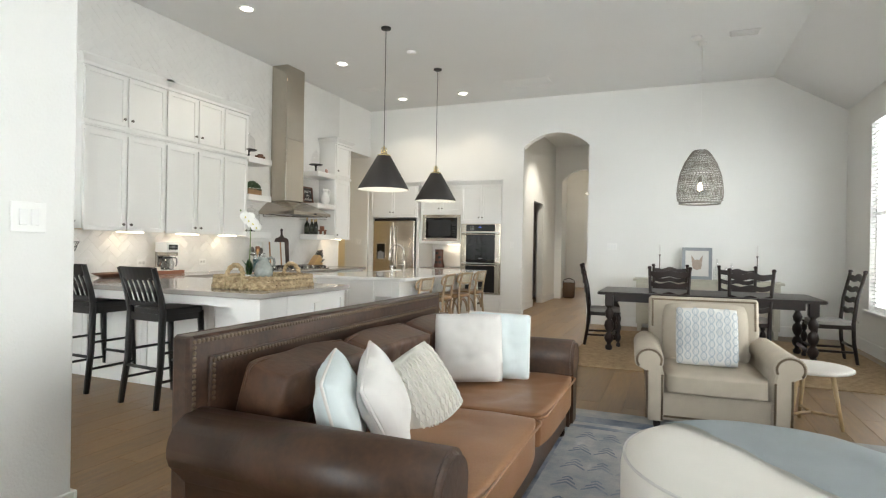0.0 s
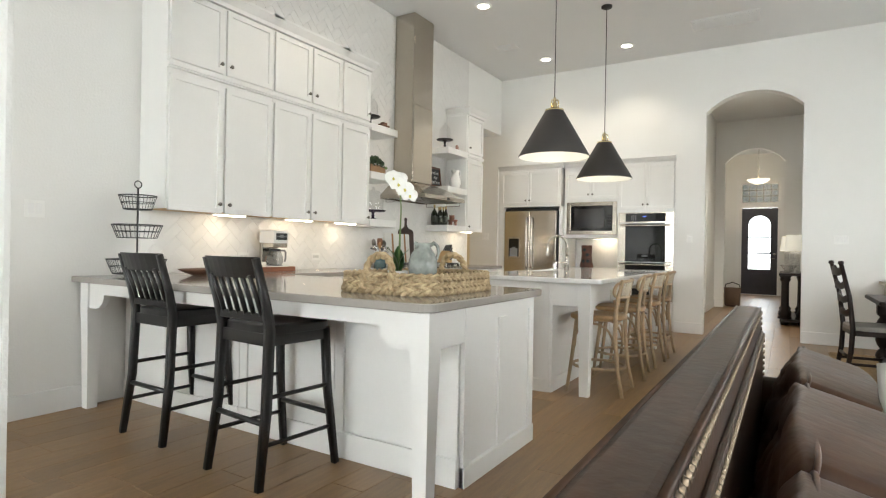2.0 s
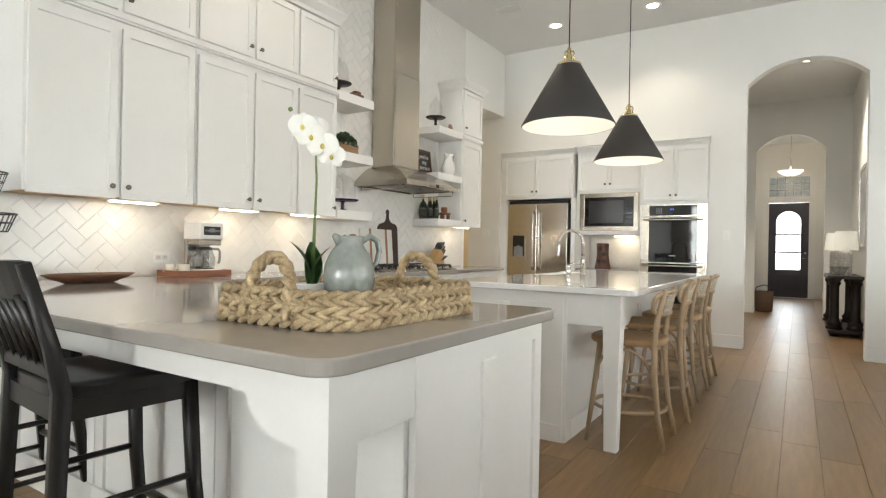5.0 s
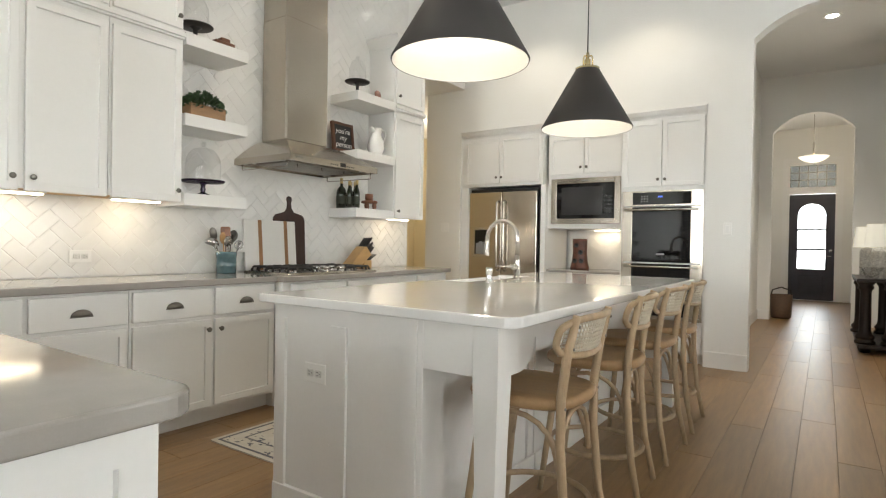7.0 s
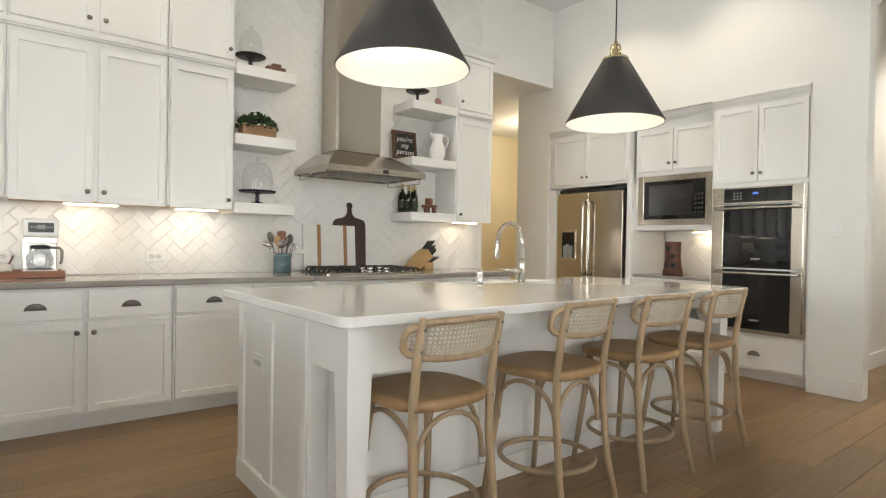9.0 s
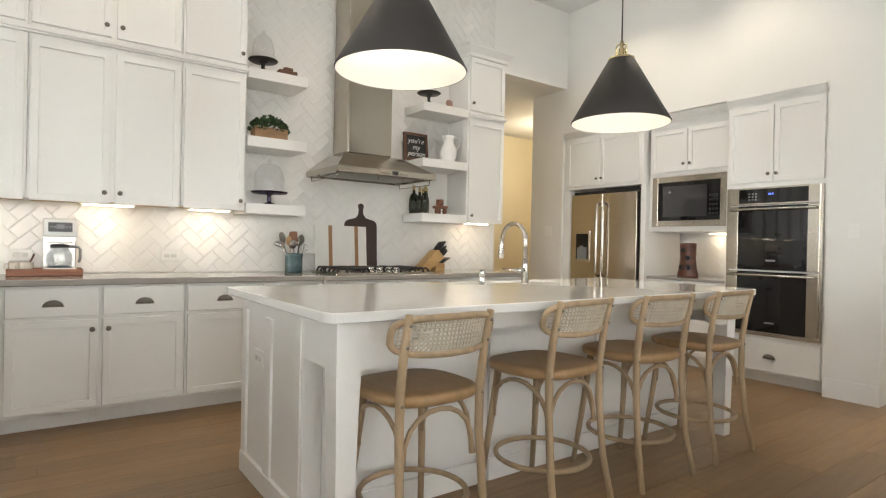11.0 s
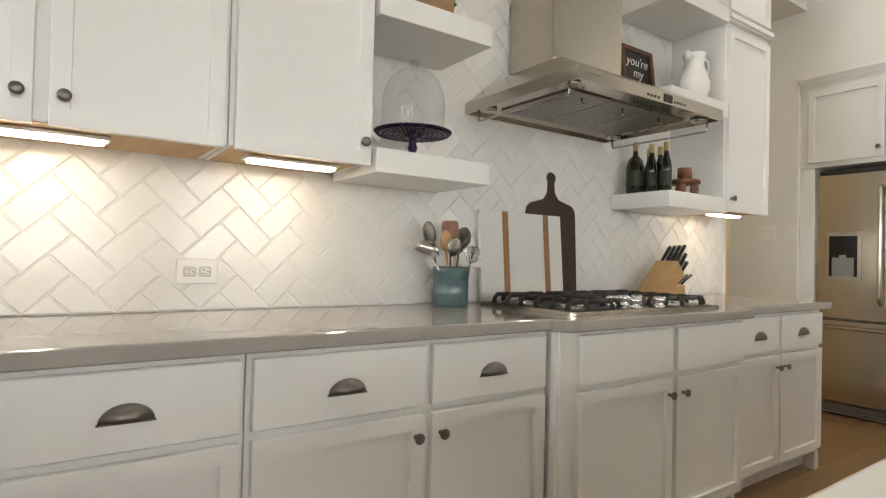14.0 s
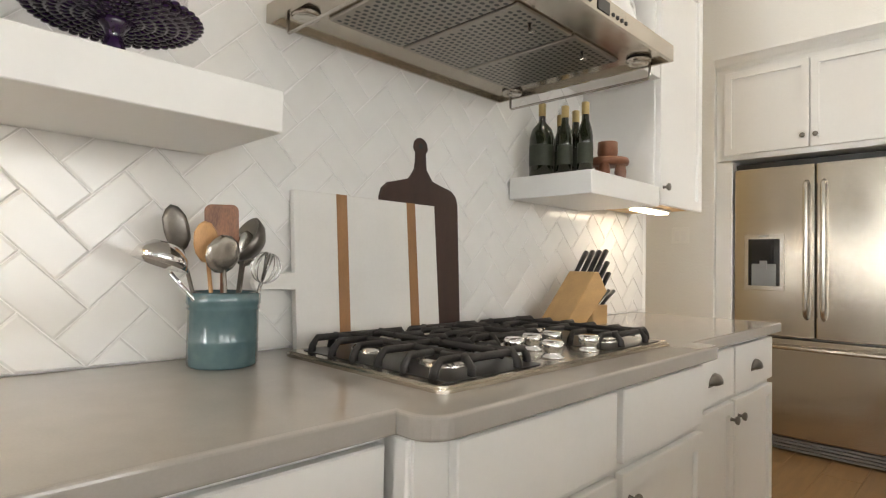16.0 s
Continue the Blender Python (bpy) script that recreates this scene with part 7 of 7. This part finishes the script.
cake_stand((-5.26, 6.315, S1L), 0.135, 0.095, PURPLE, "purple pressed-glass cake stand on the shelf", True)
cloche((-5.26, 6.315, S1L + 0.101), 0.115, 0.23)
BLACKMETAL = material("black_metal_stand", (0.018, 0.014, 0.013), 0.45, vary=0.2)
cake_stand((-5.27, 6.25, S3L), 0.115, 0.105, BLACKMETAL, "black turned cake stand on the top shelf")
cloche((-5.27, 6.25, S3L + 0.11), 0.085, 0.2)
cake_stand((-5.27, 7.84, S3R), 0.115, 0.12, BLACKMETAL, "black turned cake stand on the top shelf")
cloche((-5.27, 7.84, S3R + 0.125), 0.075, 0.2)
bw = thing("wooden_toy_truck", (-5.22, 6.43, S3L), "small dark wooden toy on the top shelf", "toy")
part("body", B((-0.03, 0.03, -0.075, 0.075, 0.015, 0.05), (-0.025, 0.025, -0.03, 0.04, 0.05, 0.075), bevel=0.004), WALNUT, bw)
for y in (-0.045, 0.045):
    for x in (-0.034, 0.026):
        part("wheel", moved(turned([(0, 0), (0.017, 0), (0.017, 0.008), (0, 0.008)], n=16), Matrix.Translation((x, y, 0.017)) @ Matrix.Rotation(radians(90), 4, "Y")), WALNUT, bw)
pl = thing("planter_box", (-5.24, 6.3, S2L), "wooden planter box of small green leaves", "planter")
part("box", B((-0.06, 0.06, -0.13, 0.13, 0.0, 0.09), bevel=0.003), material("planter_wood", (0.32, 0.19, 0.10), 0.6, vary=0.25, scale=8, stretch=(4, 0.8, 4)), pl)
BOX = material("boxwood_leaf", (0.045, 0.085, 0.035), 0.5, vary=0.5, scale=30, piece=0.4)
bm = bmesh.new()
rr = random.Random(11)
for i in range(700):
    a, t = rr.uniform(0, 6.28), rr.uniform(0, 1) ** 0.5
    x, y = 0.075 * t * math.cos(a), 0.155 * t * math.sin(a)
    z = 0.09 + (0.075 * (1 - t * t) + 0.012) * rr.uniform(0.3, 1.15) - (0.03 if t > 0.9 else 0)
    d = Vector((math.cos(a) * t + rr.uniform(-0.5, 0.5), math.sin(a) * t + rr.uniform(-0.5, 0.5), rr.uniform(0.1, 1))).normalized()
    u = d.orthogonal().normalized() * 0.009
    o = Vector((x, y, z))
    v = [bm.verts.new(p) for p in (o, o + d * 0.01 + u, o + d * 0.024, o + d * 0.01 - u)]
    bm.faces.new(v)
tagged(part("foliage", bm, BOX, pl, "small dark green leaves"), kind="stuff")
BOTTLE = material("dark_green_glass", (0.008, 0.012, 0.004), 0.06, vary=0.2, coat=0.6)
FOIL = material("gold_foil", (0.55, 0.42, 0.2), 0.35, 0.8, vary=0.1)
LABEL = material("bottle_label", (0.03, 0.035, 0.02), 0.6, vary=0.25, scale=60)
for x, y, r, h in ((-5.36, 7.75, 0.046, 0.275), (-5.265, 7.755, 0.027, 0.25), (-5.195, 7.775, 0.027, 0.255), (-5.345, 7.85, 0.027, 0.25), (-5.27, 7.835, 0.027, 0.25)):
    b = thing("oil_bottle", (x, y, S1R), "dark green glass oil bottle with a gold neck", "bottle", group="bottles on the shelf")
    part("glass", turned([(0, 0), (r, 0), (r, h * 0.52), (r * 0.8, h * 0.64), (0.0135, h * 0.74), (0.0125, h * 0.93), (0, h * 0.93)], n=24), BOTTLE, b)
    part("neck_foil", turned([(0.0135, h * 0.82), (0.0138, h * 0.99), (0.008, h), (0, h)], n=18), FOIL, b, "gold foil neck")
    part("label", turned([(r + 0.0006, h * 0.14), (r + 0.0006, h * 0.42)], n=24), LABEL, b, "printed paper label")
ri = thing("wooden_riser", (-5.2, 7.95, S1R), "small reddish wooden footed riser", "riser")
REDBR = material("reddish_wood", (0.17, 0.065, 0.03), 0.45, vary=0.25, scale=8)
part("top", turned([(0, 0.055), (0.072, 0.055), (0.076, 0.065), (0.072, 0.078), (0, 0.078)], n=28), REDBR, ri)
for a in (40, 160, 280):
    part("foot", turned([(0.018, 0), (0.022, 0.03), (0.018, 0.055)], (0.045 * math.cos(radians(a)), 0.045 * math.sin(radians(a)), 0), 14), REDBR, ri)
wc = thing("wooden_cup", (-5.2, 7.945, S1R + 0.078), "small turned wooden cup on the riser", "cup")
part("cup", turned([(0, 0), (0.032, 0), (0.037, 0.02), (0.036, 0.062), (0.03, 0.062), (0.028, 0.012), (0, 0.01)], n=24), REDBR, wc)
sg = thing("framed_sign", (-5.36, 7.79, S2R), "black chalk sign in a dark wooden frame", "sign")
sg.matrix_world = pose(-5.36, 7.77, S2R, 0, -7, 0) @ pose(0, 0, 0, 0, 0, 90) @ Matrix.Scale(1.15, 4)
part("frame", B((-0.115, -0.095, -0.014, 0.012, 0, 0.235), (0.095, 0.115, -0.014, 0.012, 0, 0.235), (-0.095, 0.095, -0.014, 0.012, 0, 0.02), (-0.095, 0.095, -0.014, 0.012, 0.215, 0.235)), WALNUT, sg)
part("panel", B((-0.095, 0.095, -0.004, 0.008, 0.02, 0.215)), BLACKPLASTIC, sg)
for k, word in enumerate(("you're", "my", "person")):
    cu = bpy.data.curves.new("lettering", "FONT")
    cu.body, cu.size, cu.align_x, cu.extrude, cu.shear = word, 0.062, "CENTER", 0.0004, 0.3
    tmp = new("lettering", cu)
    me = bpy.data.meshes.new_from_object(tmp.evaluated_get(bpy.context.evaluated_depsgraph_get()))
    bpy.data.objects.remove(tmp)
    me.materials.append(WHITEPLASTIC)
    t = new("lettering", me)
    t.parent = sg
    t.matrix_local = pose(0, -0.005, 0.15 - 0.055 * k, 90, 0, 0)
pt = thing("white_pitcher", (-5.22, 8.05, S2R), "white ceramic pitcher with a curled handle", "pitcher")
pt.scale = (1.2, 1.2, 1.12)
WCER = material("white_ironstone", (0.82, 0.81, 0.78), 0.12, vary=0.02)
part("body", turned([(0, 0), (0.045, 0), (0.05, 0.008), (0.066, 0.05), (0.068, 0.08), (0.055, 0.13), (0.04, 0.165), (0.042, 0.2), (0.05, 0.225), (0.046, 0.225), (0.036, 0.19), (0.036, 0.16), (0, 0.1)], n=32), WCER, pt)
part("handle", tube(bmesh.new(), [(0.0, 0.045, 0.205), (0.0, 0.075, 0.225), (0.0, 0.105, 0.215), (0.0, 0.112, 0.18), (0.0, 0.09, 0.13), (0.0, 0.062, 0.1)], 0.0075, 8), WCER, pt)
part("spout", tube(bmesh.new(), [(0, -0.035, 0.2), (0, -0.055, 0.222), (0, -0.066, 0.232)], [0.022, 0.015, 0.008], 10), WCER, pt)
ge = thing("geode_slice", (-5.18, 8.02, S3R), "pinkish brown geode slice on the top shelf", "geode")
part("stone", moved(turned([(0, -0.008), (0.036, -0.008), (0.04, 0), (0.036, 0.008), (0, 0.008)], n=18), Matrix.Translation((0, 0, 0.04)) @ Matrix.Rotation(radians(80), 4, "Y")), material("geode_stone", (0.32, 0.15, 0.11), 0.4, ramp=((0.12, 0.05, 0.04), (0.55, 0.33, 0.26)), scale=40), ge)
# niche under the microwave
vz = thing("wooden_vase", (-4.08, 10.36, 0.88), "dark red carved wooden vessel with round holes", "vase")
part("body", turned([(0, 0), (0.108, 0), (0.112, 0.02), (0.094, 0.09), (0.082, 0.2), (0.088, 0.34), (0.083, 0.355), (0, 0.355)], n=24, sy=0.7), material("burl_wood", (0.09, 0.026, 0.014), 0.35, ramp=((0.03, 0.009, 0.006), (0.2, 0.065, 0.032)), scale=14, bump=0.3), vz)
for x, z in ((-0.035, 0.1), (0.03, 0.2), (0.04, 0.1), (-0.02, 0.28)):
    part("hole", moved(turned([(0, 0), (0.024, 0.0), (0.026, 0.006), (0.026, -0.01)], n=18), Matrix.Translation((x, -0.066 if z < 0.15 else -0.06, z)) @ Matrix.Rotation(radians(90), 4, "X")), BLACKPLASTIC, vz)

# ---- hall and foyer ----
dr = thing("door_1", (-1.98, 19.46, 0.0), "dark front door with an arched three-pane window", "door")
tagged(dr, kind="structure")
bm = bmesh.new()
out = []
W, H = 0.44, 2.43
low, spring, gw = 0.72, 1.95, 0.27
arc = [(gw * math.cos(radians(a)), spring + 0.27 * math.sin(radians(a))) for a in range(0, 181, 15)]
solid(bm, -W, -gw, -0.02, 0.025, 0.01, H)
solid(bm, gw, W, -0.02, 0.025, 0.01, H)
solid(bm, -gw, gw, -0.02, 0.025, 0.01, low)
for (xa, za), (xb, zb) in zip(arc, arc[1:]):
    prism(bm, [(xa, za), (xb, zb), (xb, H), (xa, H)], "y", -0.02, 0.025)
part("leaf", bm, material("espresso_door", (0.035, 0.03, 0.04), 0.35, vary=0.2), dr)
part("raised_panel", B((-0.24, 0.24, -0.03, -0.02, 0.16, 0.58), bevel=0.008), material("espresso_panel", (0.03, 0.026, 0.034), 0.35, vary=0.2), dr)
for z in (low + 0.45, low + 0.9):
    part("glazing_bar", B((-gw, gw, -0.02, 0.01, z - 0.02, z + 0.02)), DARKWOOD, dr)
bm = bmesh.new()
prism(bm, [(gw, low)] + arc + [(-gw, low)], "y", 0.0, 0.006)
g = part("glass", bm, clear_glass("frosted_pane", rough=0.3), dr, "bright frosted glass")
g.visible_shadow = False
part("handle", tube(bmesh.new(), [(0.37, -0.02, 1.02), (0.37, -0.06, 1.02), (0.3, -0.065, 1.02)], 0.011, 10), NICKEL, dr, "lever handle")
part("deadbolt", moved(turned([(0, 0), (0.028, 0), (0.026, 0.015), (0, 0.016)], n=18), Matrix.Translation((0.37, -0.02, 1.15)) @ Matrix.Rotation(radians(90), 4, "X")), NICKEL, dr)
setting("door_frame", B((-2.47, -2.42, 19.38, 19.56, 0, 3.17), (-1.54, -1.49, 19.38, 19.56, 0, 3.17), (-2.42, -1.54, 19.38, 19.56, 2.44, 2.6), (-2.42, -1.54, 19.38, 19.56, 3.1, 3.17), (-2.56, -2.47, 19.372, 19.4, 0, 3.26), (-1.49, -1.4, 19.372, 19.4, 0, 3.26), (-2.47, -1.49, 19.372, 19.4, 3.17, 3.26)), TRIM)
setting("threshold", B((-2.42, -1.54, 19.36, 19.56, -0.004, 0.012)), TRIM)
tw = thing("transom_window", (-1.98, 19.47, 2.6), "leaded transom window above the front door", "window")
tagged(tw, kind="structure")
g = part("pane", B((-0.44, 0.44, 0.0, 0.006, 0.0, 0.5)), clear_glass("transom_pane", (0.2, 0.2, 0.19), 0.3), tw)
g.visible_shadow = False
part("lead_bars", B(*[(-0.44 + 0.176 * i - 0.011, -0.44 + 0.176 * i + 0.011, -0.008, 0.0, 0, 0.5) for i in range(6)], (-0.44, 0.44, -0.009, -0.001, 0.16, 0.182), (-0.44, 0.44, -0.009, -0.001, 0.33, 0.352)), PEWTER, tw)
fp = thing("bowl_pendant", (-1.93, 17.0, 0), "hanging alabaster bowl pendant with a nickel stem", "pendant lamp")
part("bowl", turned([(0, 2.84), (0.08, 2.85), (0.17, 2.885), (0.245, 2.945), (0.25, 2.955), (0.235, 2.953), (0.15, 2.9), (0, 2.86)], n=40), ALABASTER, fp, "glowing alabaster bowl")
part("stem", tube(bmesh.new(), [(0, 0, 2.82), (0, 0, 3.2), (0, 0, 3.26), (0, 0, 3.945)], [0.012, 0.02, 0.006, 0.006], 10), NICKEL, fp)
part("canopy", turned([(0.065, 3.955), (0.06, 3.93), (0, 3.925)], n=24), NICKEL, fp)
hb = thing("hall_basket", (-2.31, 15.08, 0), "dark woven floor basket with a loop handle", "basket")
part("basket", turned([(0, 0), (0.13, 0.0), (0.15, 0.03), (0.165, 0.4), (0.158, 0.4), (0.14, 0.03), (0, 0.02)], n=24, sy=0.8), material("brown_wicker", (0.10, 0.055, 0.03), 0.7, vary=0.3, scale=40, bump=0.7, bump_scale=160), hb)
part("handle", tube(bmesh.new(), [(0.15, 0, 0.38), (0.13, 0, 0.47), (0, 0, 0.52), (-0.13, 0, 0.47), (-0.15, 0, 0.38)], 0.01, 8), DARKWOOD, hb)
cs = thing("console_table", (-1.215, 12.6, 0), "dark wooden console table with fluted column legs", "console table")
part("tabletop", B((-0.2, 0.215, -0.72, 0.72, 0.8, 0.84), bevel=0.008, seg=2), DARKWOOD, cs)
part("plinth", B((-0.18, 0.2, -0.68, 0.68, 0.05, 0.1), bevel=0.008), DARKWOOD, cs)
for y in (-0.55, 0.55):
    for x in (-0.11, 0.13):
        part("leg", turned([(0, 0.1), (0.1, 0.1), (0.1, 0.13), (0.078, 0.145), (0.092, 0.165), (0.092, 0.19), (0.066, 0.22), (0.058, 0.26), (0.054, 0.68), (0.06, 0.71), (0.076, 0.725), (0.076, 0.75), (0.064, 0.76), (0.085, 0.785), (0.085, 0.8), (0, 0.8)], (x, y, 0), 24), DARKWOOD, cs, "turned baluster leg")
        part("foot", turned([(0, 0), (0.05, 0), (0.06, 0.025), (0.05, 0.05), (0, 0.05)], (x, y, 0), 16), DARKWOOD, cs)
for x, y in ((-1.2, 12.15), (-1.27, 13.05)):
    l = thing("table_lamp", (x, y, 0.84), "patterned grey ceramic table lamp with a cream drum shade", "table lamp", group="lamps on the console")
    part("base", turned([(0, 0), (0.072, 0), (0.077, 0.01), (0.08, 0.3), (0.068, 0.34), (0.02, 0.36), (0.015, 0.4), (0, 0.4)], n=28), material("hatched_ceramic", (0.45, 0.44, 0.42), 0.35, ramp=((0.25, 0.24, 0.23), (0.68, 0.66, 0.62)), scale=45), l)
    part("shade", turned([(0.148, 0.36), (0.122, 0.62)], n=40), LAMPSHADE, l, "cream linen drum shade")
gb = thing("glass_bowl", (-1.28, 11.97, 0.84), "cut glass bowl on the console table", "bowl")
part("bowl", turned([(0, 0.003), (0.05, 0.003), (0.07, 0.04), (0.12, 0.13), (0.115, 0.132), (0.06, 0.045), (0, 0.012)], n=24), GLASS, gb)
mi = thing("wall_mirror", (-0.985, 12.55, 1.75), "framed wall mirror above the console table", "mirror")
part("glass", B((-0.008, 0.0, -0.5, 0.5, -0.45, 0.6)), material("mirror_silver", (0.85, 0.85, 0.85), 0.02, 1.0, vary=0.005), mi)
part("frame", B((-0.02, 0.003, -0.55, -0.5, -0.5, 0.65), (-0.02, 0.003, 0.5, 0.55, -0.5, 0.65), (-0.02, 0.003, -0.5, 0.5, -0.5, -0.45), (-0.02, 0.003, -0.5, 0.5, 0.6, 0.65)), NICKEL, mi)


# ---- herringbone tiles on the kitchen wall ----
TW, TL, GAP = 0.082, 0.164, 0.0024
TILED_Y, TILED_Z = (3.79, 8.83), (ZK + 0.002, ZC - 0.004)
tiled = setting("backsplash", B((XW, XW + 0.006, TILED_Y[0], TILED_Y[1], TILED_Z[0], TILED_Z[1])), GROUT, "glossy white herringbone tile up to the ceiling")
tiled_niche = setting("niche_backsplash", B((-4.373, -3.517, 10.743, 10.75, 0.88, 1.35)), GROUT)


def clip(poly, lo, hi, axis):
    for side, lim in ((1, lo), (-1, hi)):
        out = []
        for i in range(len(poly)):
            a, b = poly[i - 1], poly[i]
            da, db = side * (a[axis] - lim), side * (b[axis] - lim)
            if (da >= 0) != (db >= 0):
                t = da / (da - db)
                out.append((a[0] + (b[0] - a[0]) * t, a[1] + (b[1] - a[1]) * t))
            if db >= 0:
                out.append(b)
        poly = out
        if len(poly) < 3:
            return []
    return poly


def herringbone(y0, y1, z0, z1):
    """Outlines of the tiles of a 45-degree herringbone in a rectangle, with True where a tile is whole."""
    c = math.sqrt(0.5)
    e, got = GAP / 2, []
    n = int((y1 - y0 + z1 - z0) / TW) + 6
    for row in range(-n, n):
        for k in range(-n, n):
            for kind in (0, 1):
                if kind == 0:
                    u, v, w, h = row * TW + k * 2 * TL, row * TW, TL, TW
                else:
                    u, v, w, h = row * TW + k * 2 * TL + TL, row * TW - TL + TW, TW, TL
                cy, cz = (u + w / 2) * c - (v + h / 2) * c, (u + w / 2) * c + (v + h / 2) * c
                yy, zz = y0 + cy, z0 + cz
                if not (y0 - TL < yy < y1 + TL and z0 - TL < zz < z1 + TL):
                    continue
                quad = [(u + e, v + e), (u + w - e, v + e), (u + w - e, v + h - e), (u + e, v + h - e)]
                quad = [(y0 + a * c - b * c, z0 + a * c + b * c) for a, b in quad]
                cl = clip(clip(quad, y0 + 0.001, y1 - 0.001, 0), z0 + 0.001, z1 - 0.001, 1)
                if len(cl) >= 3:
                    area = abs(sum(cl[i - 1][0] * cl[i][1] - cl[i][0] * cl[i - 1][1] for i in range(len(cl)))) / 2
                    if area > 0.0004:
                        got.append((cl, area > 0.98 * (TL - GAP) * (TW - GAP), kind, yy, zz))
    return got


def tile_faces(verts, faces, poly, at, depth=0.0033):
    """A pillowed tile: outline at the wall, inset face proud of it."""
    n = len(poly)
    cx, cy = sum(p[0] for p in poly) / n, sum(p[1] for p in poly) / n
    b = len(verts)
    for k, d in ((0.0, 0.0), (0.0, depth * 0.45), (0.0042, depth)):
        for p in poly:
            dx, dy = cx - p[0], cy - p[1]
            l = math.hypot(dx, dy) or 1
            verts.append(at(p[0] + dx / l * k * 1.4, p[1] + dy / l * k * 1.4, d))
    for s in (0, n):
        for i in range(n):
            faces.append((b + s + i, b + s + (i + 1) % n, b + s + n + (i + 1) % n, b + s + n + i))
    faces.append(tuple(b + 2 * n + i for i in range(n)))


def mesh_of(name, verts, faces, mat):
    me = bpy.data.meshes.new(name)
    me.from_pydata(verts, [], faces)
    me.materials.append(mat)
    me.update()
    return me


shared = {}
for kind in (0, 1):
    c = math.sqrt(0.5)
    w, h = ((TL, TW) if kind == 0 else (TW, TL))
    q = [(-w / 2 + GAP / 2, -h / 2 + GAP / 2), (w / 2 - GAP / 2, -h / 2 + GAP / 2), (w / 2 - GAP / 2, h / 2 - GAP / 2), (-w / 2 + GAP / 2, h / 2 - GAP / 2)]
    vs, fs = [], []
    tile_faces(vs, fs, [(a * c - b * c, a * c + b * c) for a, b in q], lambda a, b, d: (d, a, b))
    shared[kind] = mesh_of("tile", vs, fs, TILE)
rest_v, rest_f, singles = [], [], 0
rt = random.Random(21)
for poly, whole, kind, cy, cz in herringbone(*TILED_Y, *TILED_Z):
    hidden = (cz > 1.5 and cz < 2.95 and (3.9 < cy < 6.0 or 8.3 < cy < 8.6))
    if hidden:
        continue
    near = whole and 4.7 < cy < 8.75 and cz < 1.75 and singles < 300
    if near:
        t = new("tile", shared[kind])
        t.parent = tiled
        t.matrix_world = pose(XW + 0.0055, cy, cz, 0, rt.uniform(-0.05, 0.05), rt.uniform(-0.05, 0.05))
        singles += 1
    else:
        tile_faces(rest_v, rest_f, poly, lambda a, b, d: (XW + 0.0055 + d, a, b))
ob = new("tiles", mesh_of("tiles", rest_v, rest_f, TILE))
ob.parent = tiled
tagged(ob, "glossy white herringbone tiles", kind="stuff")
rest_v, rest_f = [], []
for poly, whole, kind, cx, cz in herringbone(-4.37, -3.52, 0.882, 1.345):
    tile_faces(rest_v, rest_f, poly, lambda a, b, d: (a, 10.743 - d, b))
ob = new("tiles", mesh_of("tiles", rest_v, rest_f, TILE))
ob.parent = tiled_niche
tagged(ob, "glossy white herringbone tiles", kind="stuff")

# ---- floor planks ----
PW = 0.19
rp = random.Random(8)
rest_v, rest_f, singles = [], [], 0
plank_meshes = {}


def plank(w, l):
    vs, fs = [], []
    e = 0.0014
    o = [(-w / 2, -l / 2), (w / 2, -l / 2), (w / 2, l / 2), (-w / 2, l / 2)]
    for k, z in ((0.0, -0.005), (0.0, -0.0018), (e, 0.0)):
        for x, y in o:
            vs.append((x - math.copysign(k, x), y - math.copysign(k, y), z))
    for s in (0, 4):
        for i in range(4):
            fs.append((s + i, s + (i + 1) % 4, s + 4 + (i + 1) % 4, s + 4 + i))
    fs.append((8, 9, 10, 11))
    return vs, fs


x = -8.1
while x < 2.75:
    y = -3.3 - rp.uniform(0, 1.5)
    while y < 19.5:
        l = rp.choice((1.2, 1.5, 1.8, 2.1))
        y1 = min(y + l, 19.55)
        y0 = max(y, -3.3)
        if y1 - y0 > 0.3:
            near = x > -5.2 and y1 < 9.9 and y0 > 0.8 and singles < 300 and x < 1.0
            w, ll = PW - 0.0012, round(y1 - y0 - 0.0012, 4)
            if near and ll > 1.1:
                if ll not in plank_meshes:
                    plank_meshes[ll] = mesh_of("plank", *plank(w, ll), FLOORW)
                p = new("plank", plank_meshes[ll])
                p.parent = FLOOR
                p.matrix_world = pose(x + PW / 2, (y0 + y1) / 2, 0)
                singles += 1
            elif not (y0 > 10.2 and (x > -0.8)) :
                vs, fs = plank(w, ll)
                b = len(rest_v)
                rest_v += [(a + x + PW / 2, c + (y0 + y1) / 2, z) for a, c, z in vs]
                rest_f += [tuple(i + b for i in f) for f in fs]
        y += l
    x += PW
ob = new("planks", mesh_of("planks", rest_v, rest_f, FLOORW))
ob.parent = FLOOR
tagged(ob, "wide brown oak floor planks", kind="stuff")
